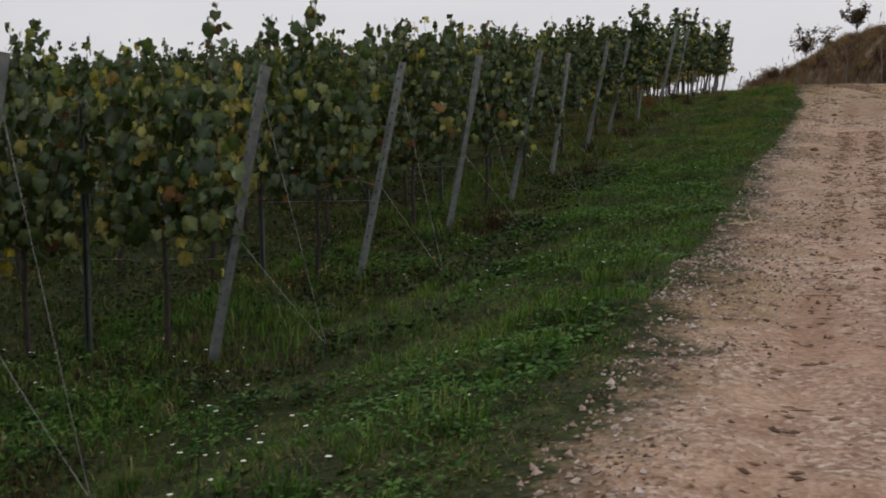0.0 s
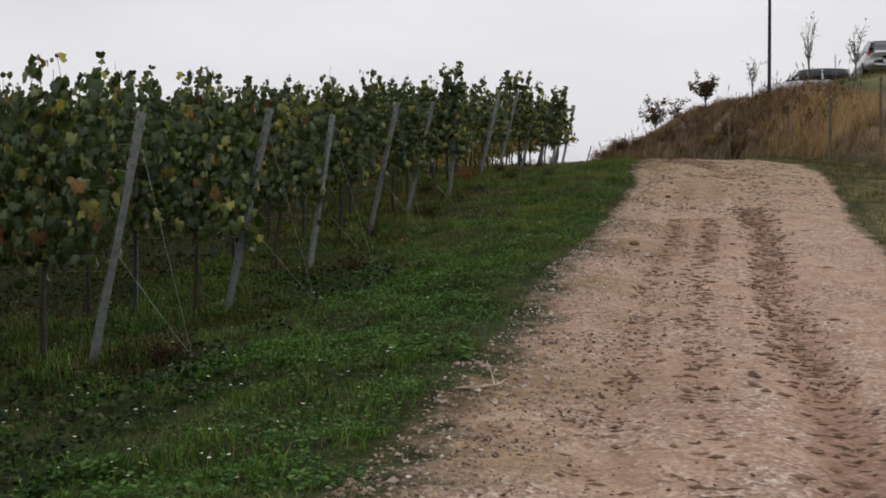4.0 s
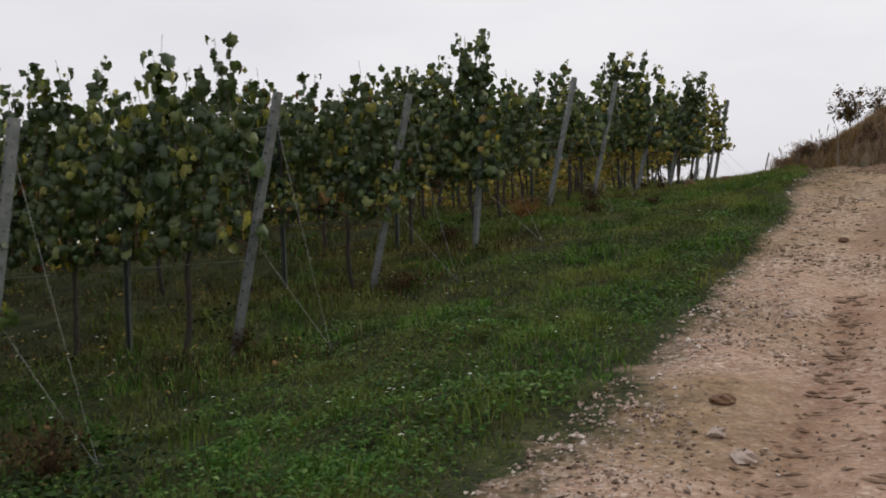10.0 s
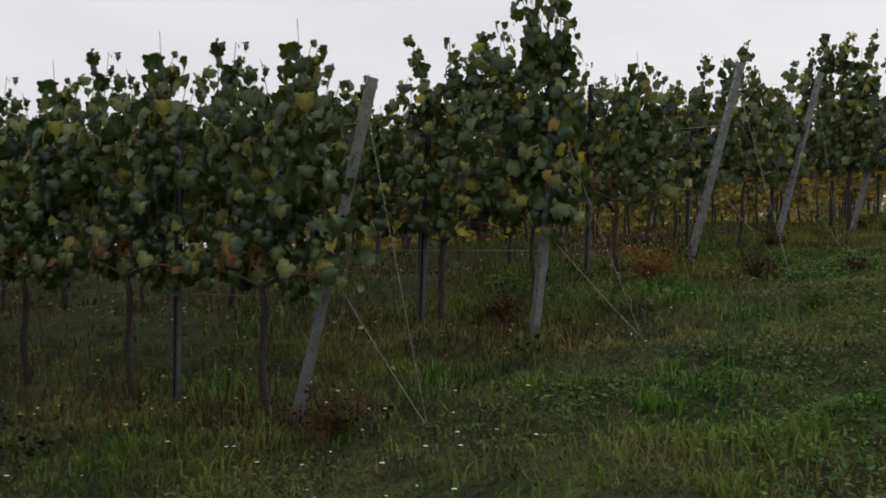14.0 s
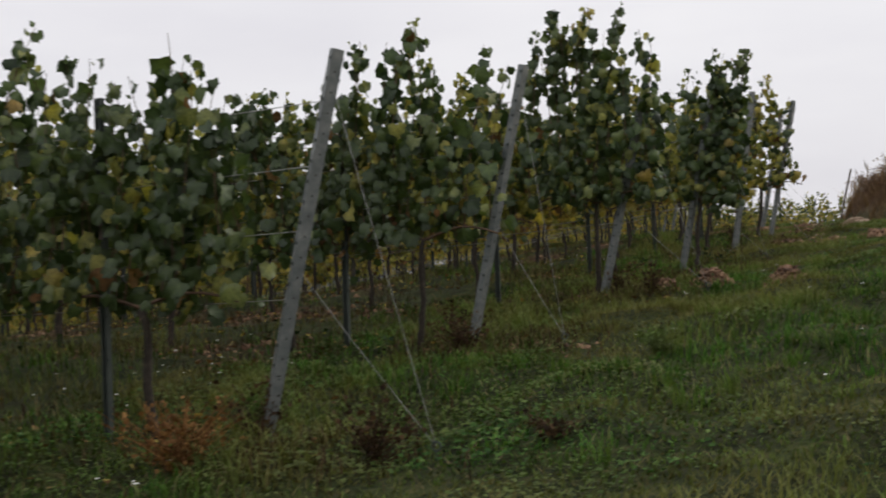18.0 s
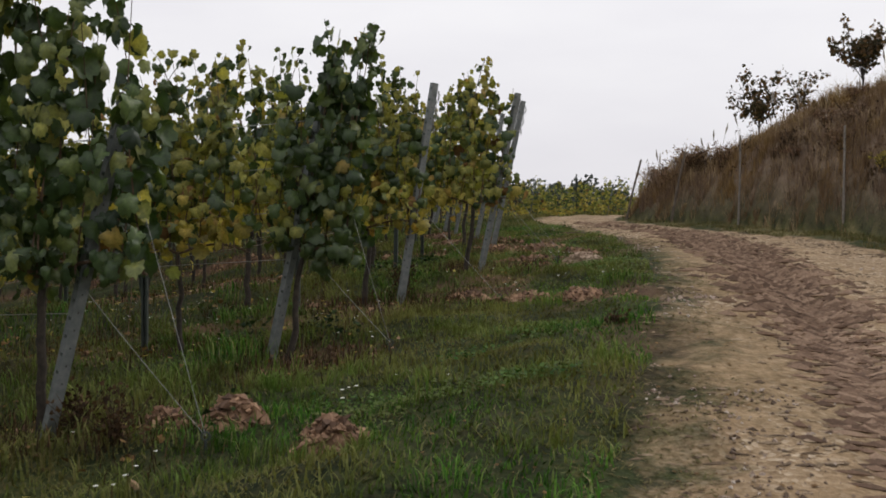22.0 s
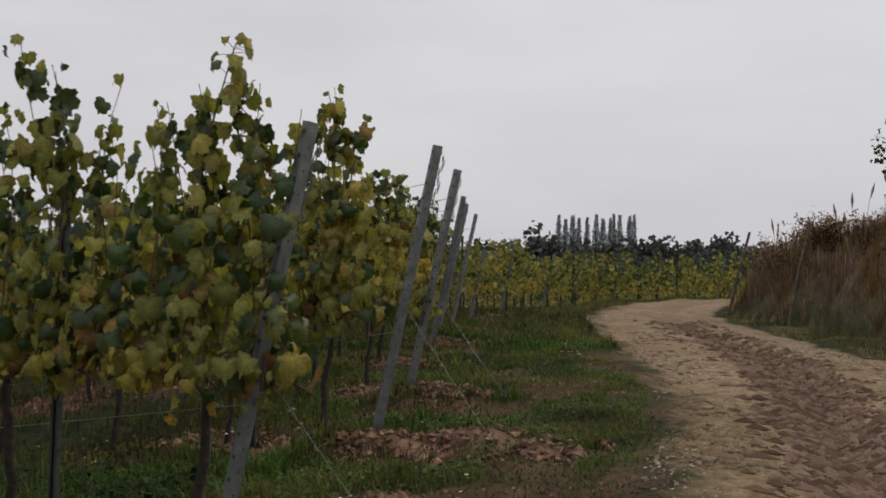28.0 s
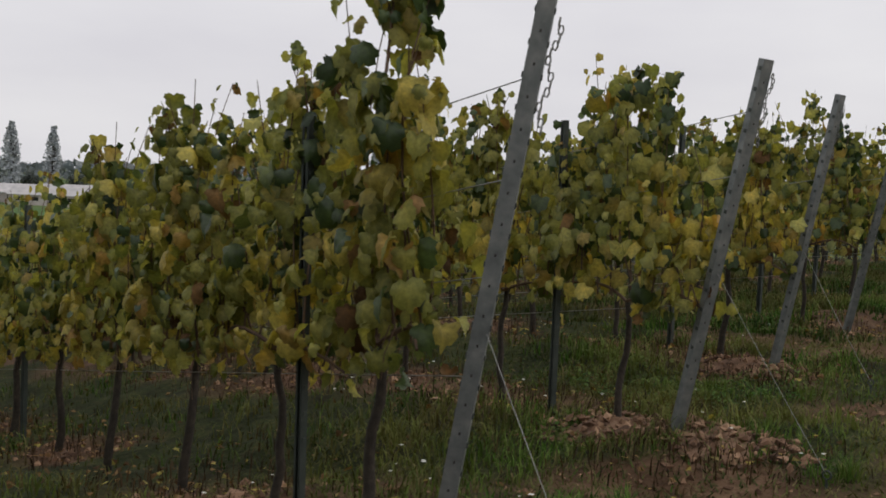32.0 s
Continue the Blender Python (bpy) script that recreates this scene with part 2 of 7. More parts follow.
    bump(nt, bs, h, 0.75, 0.014)
    return m


M_GROUND = ground_mat()
M_STEEL = plain("weathered_galvanised_steel", [(0.3, (0.105, 0.118, 0.116)), (0.55, (0.17, 0.184, 0.178)), (0.75, (0.24, 0.248, 0.235))], 14, 0.6, 0.4, 0.15)
M_SLOT = plain("dark_slot", [(0.3, (0.02, 0.02, 0.02)), (0.7, (0.045, 0.04, 0.035))], 20, 0.8, 0.2, 0)
M_LINEPOST = plain("dark_green_grey_steel", [(0.3, (0.022, 0.030, 0.026)), (0.6, (0.045, 0.056, 0.048)), (0.8, (0.085, 0.088, 0.07))], 10, 0.7, 0.1, 0.15)
M_WIRE = plain("dull_wire", [(0.3, (0.20, 0.20, 0.19)), (0.7, (0.34, 0.34, 0.32))], 4, 0.5, 0.6, 0)
M_BARK = plain("vine_bark", [(0.3, (0.014, 0.011, 0.008)), (0.55, (0.034, 0.026, 0.018)), (0.8, (0.07, 0.054, 0.038))], 25, 0.9, 0, 0.6, 60)
M_CANE = plain("brown_cane", [(0.3, (0.05, 0.03, 0.018)), (0.7, (0.13, 0.075, 0.04))], 12, 0.75, 0, 0.2)
M_LEAF_G = foliage_mat("vine_leaf_green", [(0.0, (0.012, 0.027, 0.010)), (0.4, (0.037, 0.068, 0.022)), (0.75, (0.087, 0.132, 0.042)), (0.95, (0.22, 0.245, 0.082))], (0.050, 0.078, 0.027), 0.27, 0.42, 0.42, 1.0)
M_LEAF_M = foliage_mat("vine_leaf_fading_green", [(0.0, (0.062, 0.085, 0.022)), (0.35, (0.185, 0.208, 0.054)), (0.62, (0.345, 0.345, 0.094)), (0.82, (0.50, 0.48, 0.16)), (0.95, (0.30, 0.21, 0.068))], (0.235, 0.232, 0.064), 0.42, 0.5, 0.28, 1.0)
M_LEAF_Y = foliage_mat("vine_leaf_yellow", [(0.0, (0.20, 0.17, 0.042)), (0.4, (0.38, 0.325, 0.080)), (0.75, (0.52, 0.44, 0.11)), (0.95, (0.34, 0.215, 0.06))], None, 0.4, 0.5, 0.28)
M_LEAF_B = foliage_mat("vine_leaf_withered", [(0.0, (0.07, 0.04, 0.02)), (0.5, (0.15, 0.085, 0.035)), (0.95, (0.26, 0.16, 0.07))], None, 0.2, 0.7, 0.1)
M_GRASS = foliage_mat("meadow_grass", [(0.0, (0.022, 0.078, 0.010)), (0.45, (0.063, 0.168, 0.022)), (0.8, (0.130, 0.250, 0.045)), (0.93, (0.200, 0.242, 0.080)), (1.0, (0.281, 0.265, 0.140))], (0.185, 0.195, 0.062), 0.25, 0.75, 0.08, 0.75, (0.42, 0.42, 0.40), (8.0, 20.0, 0.25, 1.0))
M_CLOVER = foliage_mat("clover_leaf", [(0.0, (0.019, 0.066, 0.011)), (0.55, (0.056, 0.148, 0.024)), (0.9, (0.122, 0.226, 0.050)), (1.0, (0.192, 0.281, 0.088))], (0.140, 0.165, 0.052), 0.25, 0.6, 0.12, 0.9, (0.45, 0.47, 0.42), (15.0, 24.0, 0.0, 1.0))
M_DRYGRASS = foliage_mat("dry_tall_grass", [(0.0, (0.12, 0.080, 0.053)), (0.35, (0.27, 0.190, 0.122)), (0.7, (0.40, 0.295, 0.195)), (1.0, (0.54, 0.43, 0.30))], (0.26, 0.178, 0.118), 0.28, 0.8, 0.1, 0.55, (0.62, 0.56, 0.53))
# rust brown, darkened so that growth under the vines reads as shaded
M_SHADED_RUSTWEED = foliage_mat("shaded_rust_brown_weed", [(0.0, (0.022, 0.014, 0.009)), (0.5, (0.055, 0.034, 0.019)), (1.0, (0.12, 0.072, 0.038))], None, 0.15, 0.85, 0.1)
M_FLOWER = plain("white_petal", [(0.3, (0.62, 0.62, 0.55)), (0.7, (0.8, 0.8, 0.74))], 30, 0.7, 0, 0)
M_STONE = plain("crushed_stone", [(0.3, (0.20, 0.14, 0.11)), (0.5, (0.36, 0.28, 0.23)), (0.7, (0.56, 0.48, 0.42))], 9, 0.9, 0, 0.3, 80, "Object")
M_CLOD = plain("red_brown_clod", [(0.3, (0.085, 0.046, 0.026)), (0.5, (0.17, 0.096, 0.055)), (0.7, (0.28, 0.175, 0.105))], 6, 0.95, 0, 0.6, 45)
M_STRAW = plain("dry_straw", [(0.3, (0.36, 0.28, 0.17)), (0.7, (0.55, 0.46, 0.31))], 20, 0.8, 0, 0)
M_PALEWOOD = plain("pale_grey_stake", [(0.3, (0.13, 0.112, 0.095)), (0.7, (0.25, 0.22, 0.185))], 12, 0.9, 0, 0.4, 50)
M_WOOD = plain("grey_weathered_wood", [(0.3, (0.06, 0.045, 0.034)), (0.55, (0.12, 0.095, 0.072)), (0.8, (0.20, 0.165, 0.13))], 12, 0.9, 0, 0.5, 50)
M_POLE = plain("dark_pole_paint", [(0.3, (0.008, 0.008, 0.009)), (0.7, (0.016, 0.016, 0.017))], 6, 0.8, 0.0, 0.05)
# distance haze is put into these far leaf colours, palest in poplars and woods
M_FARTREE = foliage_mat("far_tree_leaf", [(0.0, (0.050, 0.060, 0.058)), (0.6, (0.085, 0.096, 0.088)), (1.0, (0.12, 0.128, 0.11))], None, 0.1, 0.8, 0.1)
M_POPLAR = foliage_mat("hazed_poplar_leaf", [(0.0, (0.30, 0.33, 0.36)), (0.6, (0.38, 0.41, 0.44)), (1.0, (0.46, 0.49, 0.51))], None, 0.1, 0.9, 0.05)
M_WOODS = foliage_mat("hazed_wood_leaf", [(0.0, (0.13, 0.155, 0.165)), (0.6, (0.17, 0.19, 0.20)), (1.0, (0.21, 0.225, 0.22))], None, 0.0, 0.95, 0.0)
M_SHRUB = foliage_mat("russet_shrub_leaf", [(0.0, (0.035, 0.035, 0.02)), (0.5, (0.075, 0.06, 0.03)), (0.85, (0.15, 0.085, 0.04)), (1.0, (0.22, 0.14, 0.06))], None, 0.25, 0.7, 0.15)
M_YOUNG = foliage_mat("young_tree_leaf", [(0.0, (0.05, 0.06, 0.035)), (0.6, (0.11, 0.115, 0.06)), (1.0, (0.19, 0.17, 0.09))], None, 0.25, 0.7, 0.15)
M_ROOF = plain("pale_corrugated_roof", [(0.3, (0.34, 0.33, 0.33)), (0.7, (0.48, 0.46, 0.45))], 0.4, 0.8, 0, 0)
M_WALL = plain("cream_barn_wall", [(0.3, (0.42, 0.38, 0.35)), (0.7, (0.55, 0.51, 0.47))], 0.5, 0.85, 0, 0)
M_GLASS_DARK = plain("dark_tinted_glass", [(0.3, (0.012, 0.014, 0.016)), (0.7, (0.025, 0.028, 0.03))], 3, 0.08, 0, 0)
M_TYRE = plain("tyre_rubber", [(0.3, (0.012, 0.012, 0.012)), (0.7, (0.03, 0.03, 0.03))], 20, 0.85, 0, 0.1)
M_RIM = plain("alloy_rim", [(0.3, (0.4, 0.41, 0.42)), (0.7, (0.55, 0.56, 0.57))], 9, 0.35, 0.8, 0)
M_TAIL = plain("red_tail_lamp", [(0.3, (0.22, 0.012, 0.012)), (0.7, (0.36, 0.02, 0.02))], 9, 0.2, 0, 0)
M_PLATE = plain("number_plate_white", [(0.3, (0.6, 0.6, 0.58)), (0.7, (0.75, 0.75, 0.72))], 9, 0.5, 0, 0)


def car_paint(name, col):
    m, nt, bs, _ = mat_new(name)
    c = ramp(nt, noise_tex(nt, 3.0), [(0.3, tuple(v * 0.85 for v in col)), (0.7, col)])
    nt.links.new(c, bs.inputs["Base Color"])
    bs.inputs["Roughness"].default_value, bs.inputs["Metallic"].default_value, bs.inputs["Coat Weight"].default_value = 0.35, 0.3, 0.8
    return m

# ---------------------------------------------------------------- mesh helpers


def mesh_np(name, verts, faces, mats, index=None, smooth=False):
    """A mesh from arrays; faces: one array (n, k) of equal-sided faces."""
    verts, faces = np.asarray(verts, np.float32), np.asarray(faces, np.int32)
    me = bpy.data.meshes.new(name)
    me.vertices.add(len(verts))
    me.vertices.foreach_set("co", verts.ravel())
    n, k = faces.shape
    me.loops.add(n * k)
    me.loops.foreach_set("vertex_index", faces.ravel())
    me.polygons.add(n)
    me.polygons.foreach_set("loop_start", np.arange(0, n * k, k, dtype=np.int32))
    me.polygons.foreach_set("loop_total", np.full(n, k, np.int32))
    if index is not None:
        me.polygons.foreach_set("material_index", np.asarray(index, np.int32))
    me.polygons.foreach_set("use_smooth", np.full(n, bool(smooth)))
    for mt in mats:
        me.materials.append(mt)
    me.update(calc_edges=True)
    return me


def part(name, data, parent, label="", at=None, kind=""):
    """Links a mesh as one part under a thing or a part."""
    ob = new(name, data)
    ob.parent = parent
    if at is not None:
        ob.matrix_local = at
    return tagged(ob, label, kind=kind)


def thing(name, m, label, category, group="", kind=""):
    ob = new(name)
    ob.empty_display_size = 0.1
    ob.matrix_world = m
    return tagged(ob, label, category, group, kind)


def tube(pts, radii, sides=6, caps=True):
    """Tapered tube along points: verts, triangles."""
    pts = np.asarray(pts, float)
    n = len(pts)
    radii = np.broadcast_to(np.asarray(radii, float), n)
    tang = np.gradient(pts, axis=0)
    tang /= np.linalg.norm(tang, axis=1, keepdims=True) + 1e-9
    ref = np.array([0.31, 0.95, 0.05]) if abs(tang[0][1]) < 0.9 else np.array([0.95, 0.1, 0.3])
    a = np.cross(tang, ref)
    a /= np.linalg.norm(a, axis=1, keepdims=True) + 1e-9
    b = np.cross(tang, a)
    ang = np.linspace(0, 2 * np.pi, sides, endpoint=False)
    ring = pts[:, None] + radii[:, None, None] * (np.cos(ang)[None, :, None] * a[:, None] + np.sin(ang)[None, :, None] * b[:, None])
    v = ring.reshape(-1, 3)
    f = []
    for i in range(n - 1):
        for j in range(sides):
            p, q = i * sides + j, i * sides + (j + 1) % sides
            f += [(p, q, q + sides), (p, q + sides, p + sides)]
    if caps:
        for base in (0, (n - 1) * sides):
            f += [(base, base + j, base + j + 1) for j in range(1, sides - 1)]
    return v, np.array(f)


def join(pieces):
    vs, fs, o = [], [], 0
    for v, f in pieces:
        vs.append(np.asarray(v))
        fs.append(np.asarray(f) + o)
        o += len(v)
    return np.concatenate(vs), np.concatenate(fs)


def box_np(cx, cy, cz, sx, sy, sz):
    s = np.array([[x, y, z] for x in (-1, 1) for y in (-1, 1) for z in (-1, 1)], float) * (sx / 2, sy / 2, sz / 2) + (cx, cy, cz)
    f = [(0, 1, 3), (0, 3, 2), (4, 6, 7), (4, 7, 5), (0, 4, 5), (0, 5, 1), (2, 3, 7), (2, 7, 6), (0, 2, 6), (0, 6, 4), (1, 5, 7), (1, 7, 3)]
    return s, np.array(f)


# grape leaf: five shallow lobes round a centre, cupped and drooping
_half = [(24, 0.79), (46, 0.95), (72, 0.77), (104, 0.87), (146, 0.62)]
_ang = np.radians([0] + [a for a, _ in _half] + [180] + [-a for a, _ in _half[::-1]])
_rad = np.array([1.0] + [q for _, q in _half] + [0.28] + [q for _, q in _half[::-1]])
LEAF_N = len(_ang)
LEAF_XY = np.vstack([[0, 0], np.c_[np.cos(_ang) * _rad, np.sin(_ang) * _rad]])
LEAF_Z = np.r_[0.0, -0.36 * _rad**2 + 0.12 * np.sin(4.2 * _ang + 0.6) + 0.06 * np.cos(7 * _ang)]
LEAF_F = np.array([(0, i, i % LEAF_N + 1) for i in range(1, LEAF_N + 1)])
LEAF_COARSE = np.array([(1, 3, 5), (1, 5, 9), (1, 9, 11)])
LEAF_RIM = np.r_[1.0, 0.5, 0.16, 0.5, 0.16, 0.5, 0.3, 0.8, 0.3, 0.5, 0.16, 0.5, 0.16]
# the same leaf with an inner ring and teeth, for the vines nearest the track
_fa = np.radians(np.arange(0, 360, 15.0))
_fr = np.interp(np.degrees(_fa), np.degrees(np.r_[_ang[:7], 2 * np.pi + _ang[7:], 2 * np.pi]), np.r_[_rad, 1.0]) * (1 + 0.07 * np.where(np.arange(24) % 2 == 0, 1, -1))
_in = np.c_[np.cos(_fa[::2]) * _fr[::2], np.sin(_fa[::2]) * _fr[::2]] * 0.55
FINE_N = 1 + 12 + 24
FINE_XY = np.vstack([[0, 0], _in, np.c_[np.cos(_fa) * _fr, np.sin(_fa) * _fr]])
_vein = np.where(np.arange(12) % 2 == 0, -0.05, 0.05)   # ribs sunk, the blade puffed up between them
FINE_Z = np.r_[0.0, -0.10 * 0.3 * np.ones(12) + _vein, -0.34 * _fr**2 + 0.10 * np.sin(4.2 * _fa + 0.6) + 0.05 * np.cos(7 * _fa)]
FINE_F = np.array([(0, 1 + k, 1 + (k + 1) % 12) for k in range(12)] + [t for k in range(12) for t in ((1 + k, 13 + 2 * k, 14 + 2 * k), (1 + k, 14 + 2 * k, 1 + (k + 1) % 12), (1 + (k + 1) % 12, 14 + 2 * k, 13 + (2 * k + 2) % 24))])
FINE_RIM = np.r_[1.0, np.where(np.arange(12) % 2 == 0, 0.62, 0.42), np.where(np.arange(24) % 4 == 0, 0.52, 0.3)]
SIMPLE_XY = np.array([[-0.2, 0], [0.1, 0.6], [1.0, 0.0], [0.1, -0.6]])
SIMPLE_Z = np.array([0.0, -0.15, -0.2, -0.15])
SIMPLE_F = np.array([(0, 1, 2), (0, 2, 3)])


def leaves_np(pos, tip, nor, size, simple=False, curl=None, fine=False):
    """Leaves at pos with their tip and normal directions."""
    xy, z, f = (SIMPLE_XY, SIMPLE_Z, SIMPLE_F) if simple else (FINE_XY, FINE_Z, FINE_F) if fine else (LEAF_XY, LEAF_Z, LEAF_F)
    tip = tip / (np.linalg.norm(tip, axis=1, keepdims=True) + 1e-9)
    nor = nor - (nor * tip).sum(1, keepdims=True) * tip
    nor /= np.linalg.norm(nor, axis=1, keepdims=True) + 1e-9
    side = np.cross(nor, tip)
    cu = np.ones(len(pos)) if curl is None else curl
    zz = z[None, :] * cu[:, None]
    wide = np.ones(len(pos))
    if curl is not None:   # folded along the midrib, the tip bent down, some narrower than others
        k = np.modf(np.abs(np.sin(np.arange(len(pos)) * 12.9898 + size * 4375.5)) * 43758.5453)[0]
        k2 = np.modf(k * 917.31)[0]
        zz = zz + (k * 1.5 - 0.55)[:, None] * np.abs(xy[None, :, 1]) - (0.5 * k2)[:, None] * np.clip(xy[None, :, 0], 0, 1) ** 2
        wide = 0.72 + 0.42 * k2
    v = pos[:, None] + size[:, None, None] * (xy[None, :, :1] * tip[:, None] + xy[None, :, 1:] * (side * wide[:, None])[:, None] + zz[..., None] * nor[:, None])
    ff = f[None] + (np.arange(len(pos)) * len(xy))[:, None, None]
    return v.reshape(-1, 3), ff.reshape(-1, 3)


def blades_np(base, length, width, lean, az):
    """Grass blades: five corners, three triangles each."""
    n = len(base)
    d = np.c_[np.cos(az), np.sin(az), np.zeros(n)]
    s = np.c_[-np.sin(az), np.cos(az), np.zeros(n)] * (width / 2)[:, None]
    up = np.array([0, 0, 1.0])
    mid = base + (length * 0.55)[:, None] * up + (length * lean * 0.25)[:, None] * d
    top = base + (length * np.sqrt(np.clip(1 - lean**2 * 0.6, 0.1, 1)))[:, None] * up + (length * lean)[:, None] * d
    v = np.stack([base - s, base + s, mid - s * 0.75, mid + s * 0.75, top], 1).reshape(-1, 3)
    f = np.array([(0, 1, 3), (0, 3, 2), (2, 3, 4)])[None] + (np.arange(n) * 5)[:, None, None]
    return v, f.reshape(-1, 3)


_lat = np.random.default_rng(3).random((256, 256))


def vnoise(x, y, s):
    """Smooth value noise, 0 to 1, with features of about s metres."""
    x, y = np.asarray(x) / s + 40.3, np.asarray(y) / s + 71.7
    i, j = np.floor(x).astype(int), np.floor(y).astype(int)
    u, v = x - i, y - j
    u, v = u * u * (3 - 2 * u), v * v * (3 - 2 * v)
    g = lambda a, b: _lat[a % 256, b % 256]  # noqa: E731
    return (g(i, j) * (1 - u) + g(i + 1, j) * u) * (1 - v) + (g(i, j + 1) * (1 - u) + g(i + 1, j + 1) * u) * v


# ---------------------------------------------------------------- lie of the land
def table(xs, ys, blur=1.2):
    d = np.arange(xs[0], xs[-1], 0.1)
    v = np.interp(d, xs, ys)
    k = np.exp(-0.5 * (np.arange(-40, 41) * 0.1 / blur) ** 2)
    v = np.convolve(np.pad(v, 40, mode="edge"), k / k.sum(), "valid")
    return lambda q: np.interp(q, d, v)


ROAD_Z = table([-40, -12, -1.7, 3, 5.5, 8.3, 11, 13.9, 16.4, 19.4, 22, 24.2, 26.6, 29, 32.2, 35.9, 40, 45, 52, 60, 66, 80, 120],
               [-3.5, -1.6, -0.57, -0.06, 0.19, 0.42, 0.70, 1.10, 1.40, 1.82, 2.36, 2.78, 3.16, 3.44, 3.78, 4.02, 4.18, 4.30, 4.48, 4.72, 4.85, 4.6, 2.0])
POST_Z = table([-40, -5, 3.75, 8.6, 11.1, 13.55, 16.2, 18.7, 21.3, 23.4, 25.9, 28.4, 30.7, 32.8, 35.1, 37.7, 40.4, 45, 52, 60, 66, 80, 120],
               [-4.2, -1.4, -0.55, 0.0, 0.33, 0.64, 1.0, 1.42, 1.88, 2.37, 2.82, 3.10, 3.30, 3.58, 3.70, 3.98, 4.02, 4.24, 4.33, 4.36, 4.4, 4.3, 2.0], 0.9)
POSTS = [(-0.4, -1.2), (-0.05, 1.3), (-0.25, 3.1), (0.27, 5.65), (0.84, 8.45), (1.45, 11.11), (2.1, 13.55), (2.67, 16.19), (3.3, 18.73), (3.85, 21.3), (4.64, 23.45),
         (5.36, 25.95), (5.95, 28.38), (6.71, 30.72), (7.40, 32.84), (8.06, 35.15), (8.68, 37.79), (8.74, 40.38), (8.38, 42.85), (7.86, 45.3),
         (7.46, 47.9), (7.0, 50.5), (6.7, 53.0), (6.6, 55.4), (6.9, 57.8), (7.6, 60.0), (9.2, 62.1), (12.0, 64.2), (16.0, 66.6), (20.5, 69.0), (25.0, 71.4)]
POST_X = table([-40] + [p[1] for p in POSTS] + [76, 160], [-8.0] + [p[0] for p in POSTS] + [26.0, 26.0], 0.8)
FALL = table([-40, 22, 28, 34, 40, 56, 64], [0.0, 0.01, 0.04, 0.10, 0.175, 0.14, 0.07])   # the slope of the ground along the rows
ROW = np.array([-0.974, 0.225])   # the way that the vine rows run, away from the track


def line_dist(x, y, line):
    """Distance to a polyline, side (positive to its right), and the fraction of its length at the nearest point."""
    line = np.asarray(line, float)
    best, side, where = np.full(np.shape(x), 1e9), np.zeros(np.shape(x)), np.zeros(np.shape(x))
    for i, (a, b) in enumerate(zip(line, line[1:])):
        d = b - a
        t = np.clip(((x - a[0]) * d[0] + (y - a[1]) * d[1]) / (d @ d), 0, 1)
        px, py = a[0] + t * d[0], a[1] + t * d[1]
        r = np.hypot(x - px, y - py)
        s = (x - px) * d[1] - (y - py) * d[0]
        hit = r < best
        best, side, where = np.where(hit, r, best), np.where(hit, np.sign(s), side), np.where(hit, i + t, where)
    return best, side, where


TRACK = [(-6.0, -30), (-1.5, -14), (3.3, -1.7), (5.2, 4.8), (6.5, 9.5), (7.35, 13), (8.4, 16.5), (9.25, 19.5), (10.25, 23), (10.95, 26), (11.4, 30), (11.9, 34),
         (12.4, 39), (12.5, 43), (12.0, 47), (11.2, 51), (10.55, 55), (11.0, 59), (13.3, 62.5), (18, 65), (30, 68), (60, 70)]
TRACK_W = [1.75, 1.75, 1.75, 1.75, 1.75, 1.75, 1.75, 1.75, 1.8, 1.9, 1.85, 1.65, 1.55, 1.6, 1.35, 1.1, 1.05, 1.1, 1.2, 1.3, 1.3, 1.3]
VINE_EDGE = table([-40, 0, 4, 6, 20, 24, 26, 27.2, 29.2, 31, 35, 37, 40, 46, 53, 58, 62, 120], [1.6, 1.6, 1.66, 1.84, 1.9, 1.85, 2.12, 2.0, 1.68, 1.5, 1.45, 1.52, 1.66, 1.8, 1.6, 1.1, 1.2, 1.3], 0.6)   # from the middle of the track to the turf
FOOT = [(-1.0, -30), (4.0, -12), (8.3, 3), (9.8, 8.5), (11.1, 13.5), (12.9, 20), (14.6, 27), (15.4, 35), (16.0, 42), (15.5, 46.6), (14.0, 49.9), (12.9, 52.6), (12.0, 55.3), (12.6, 58.3),
        (15.5, 61), (24, 63.5), (60, 66)]
FOOT_B = [0.2, 0.3, 0.45, 0.5, 0.6, 0.75, 1.2, 2.0, 3.1, 3.3, 2.75, 1.6, 1.0, 0.85, 0.9, 1.0, 0.6]


RUT = table([-40, 18, 31, 42.5, 46, 120], [0.36, 0.36, -0.46, -0.46, -0.02, -0.02], 1.2)   # where the deep wheel rut runs, beside the middle of the track


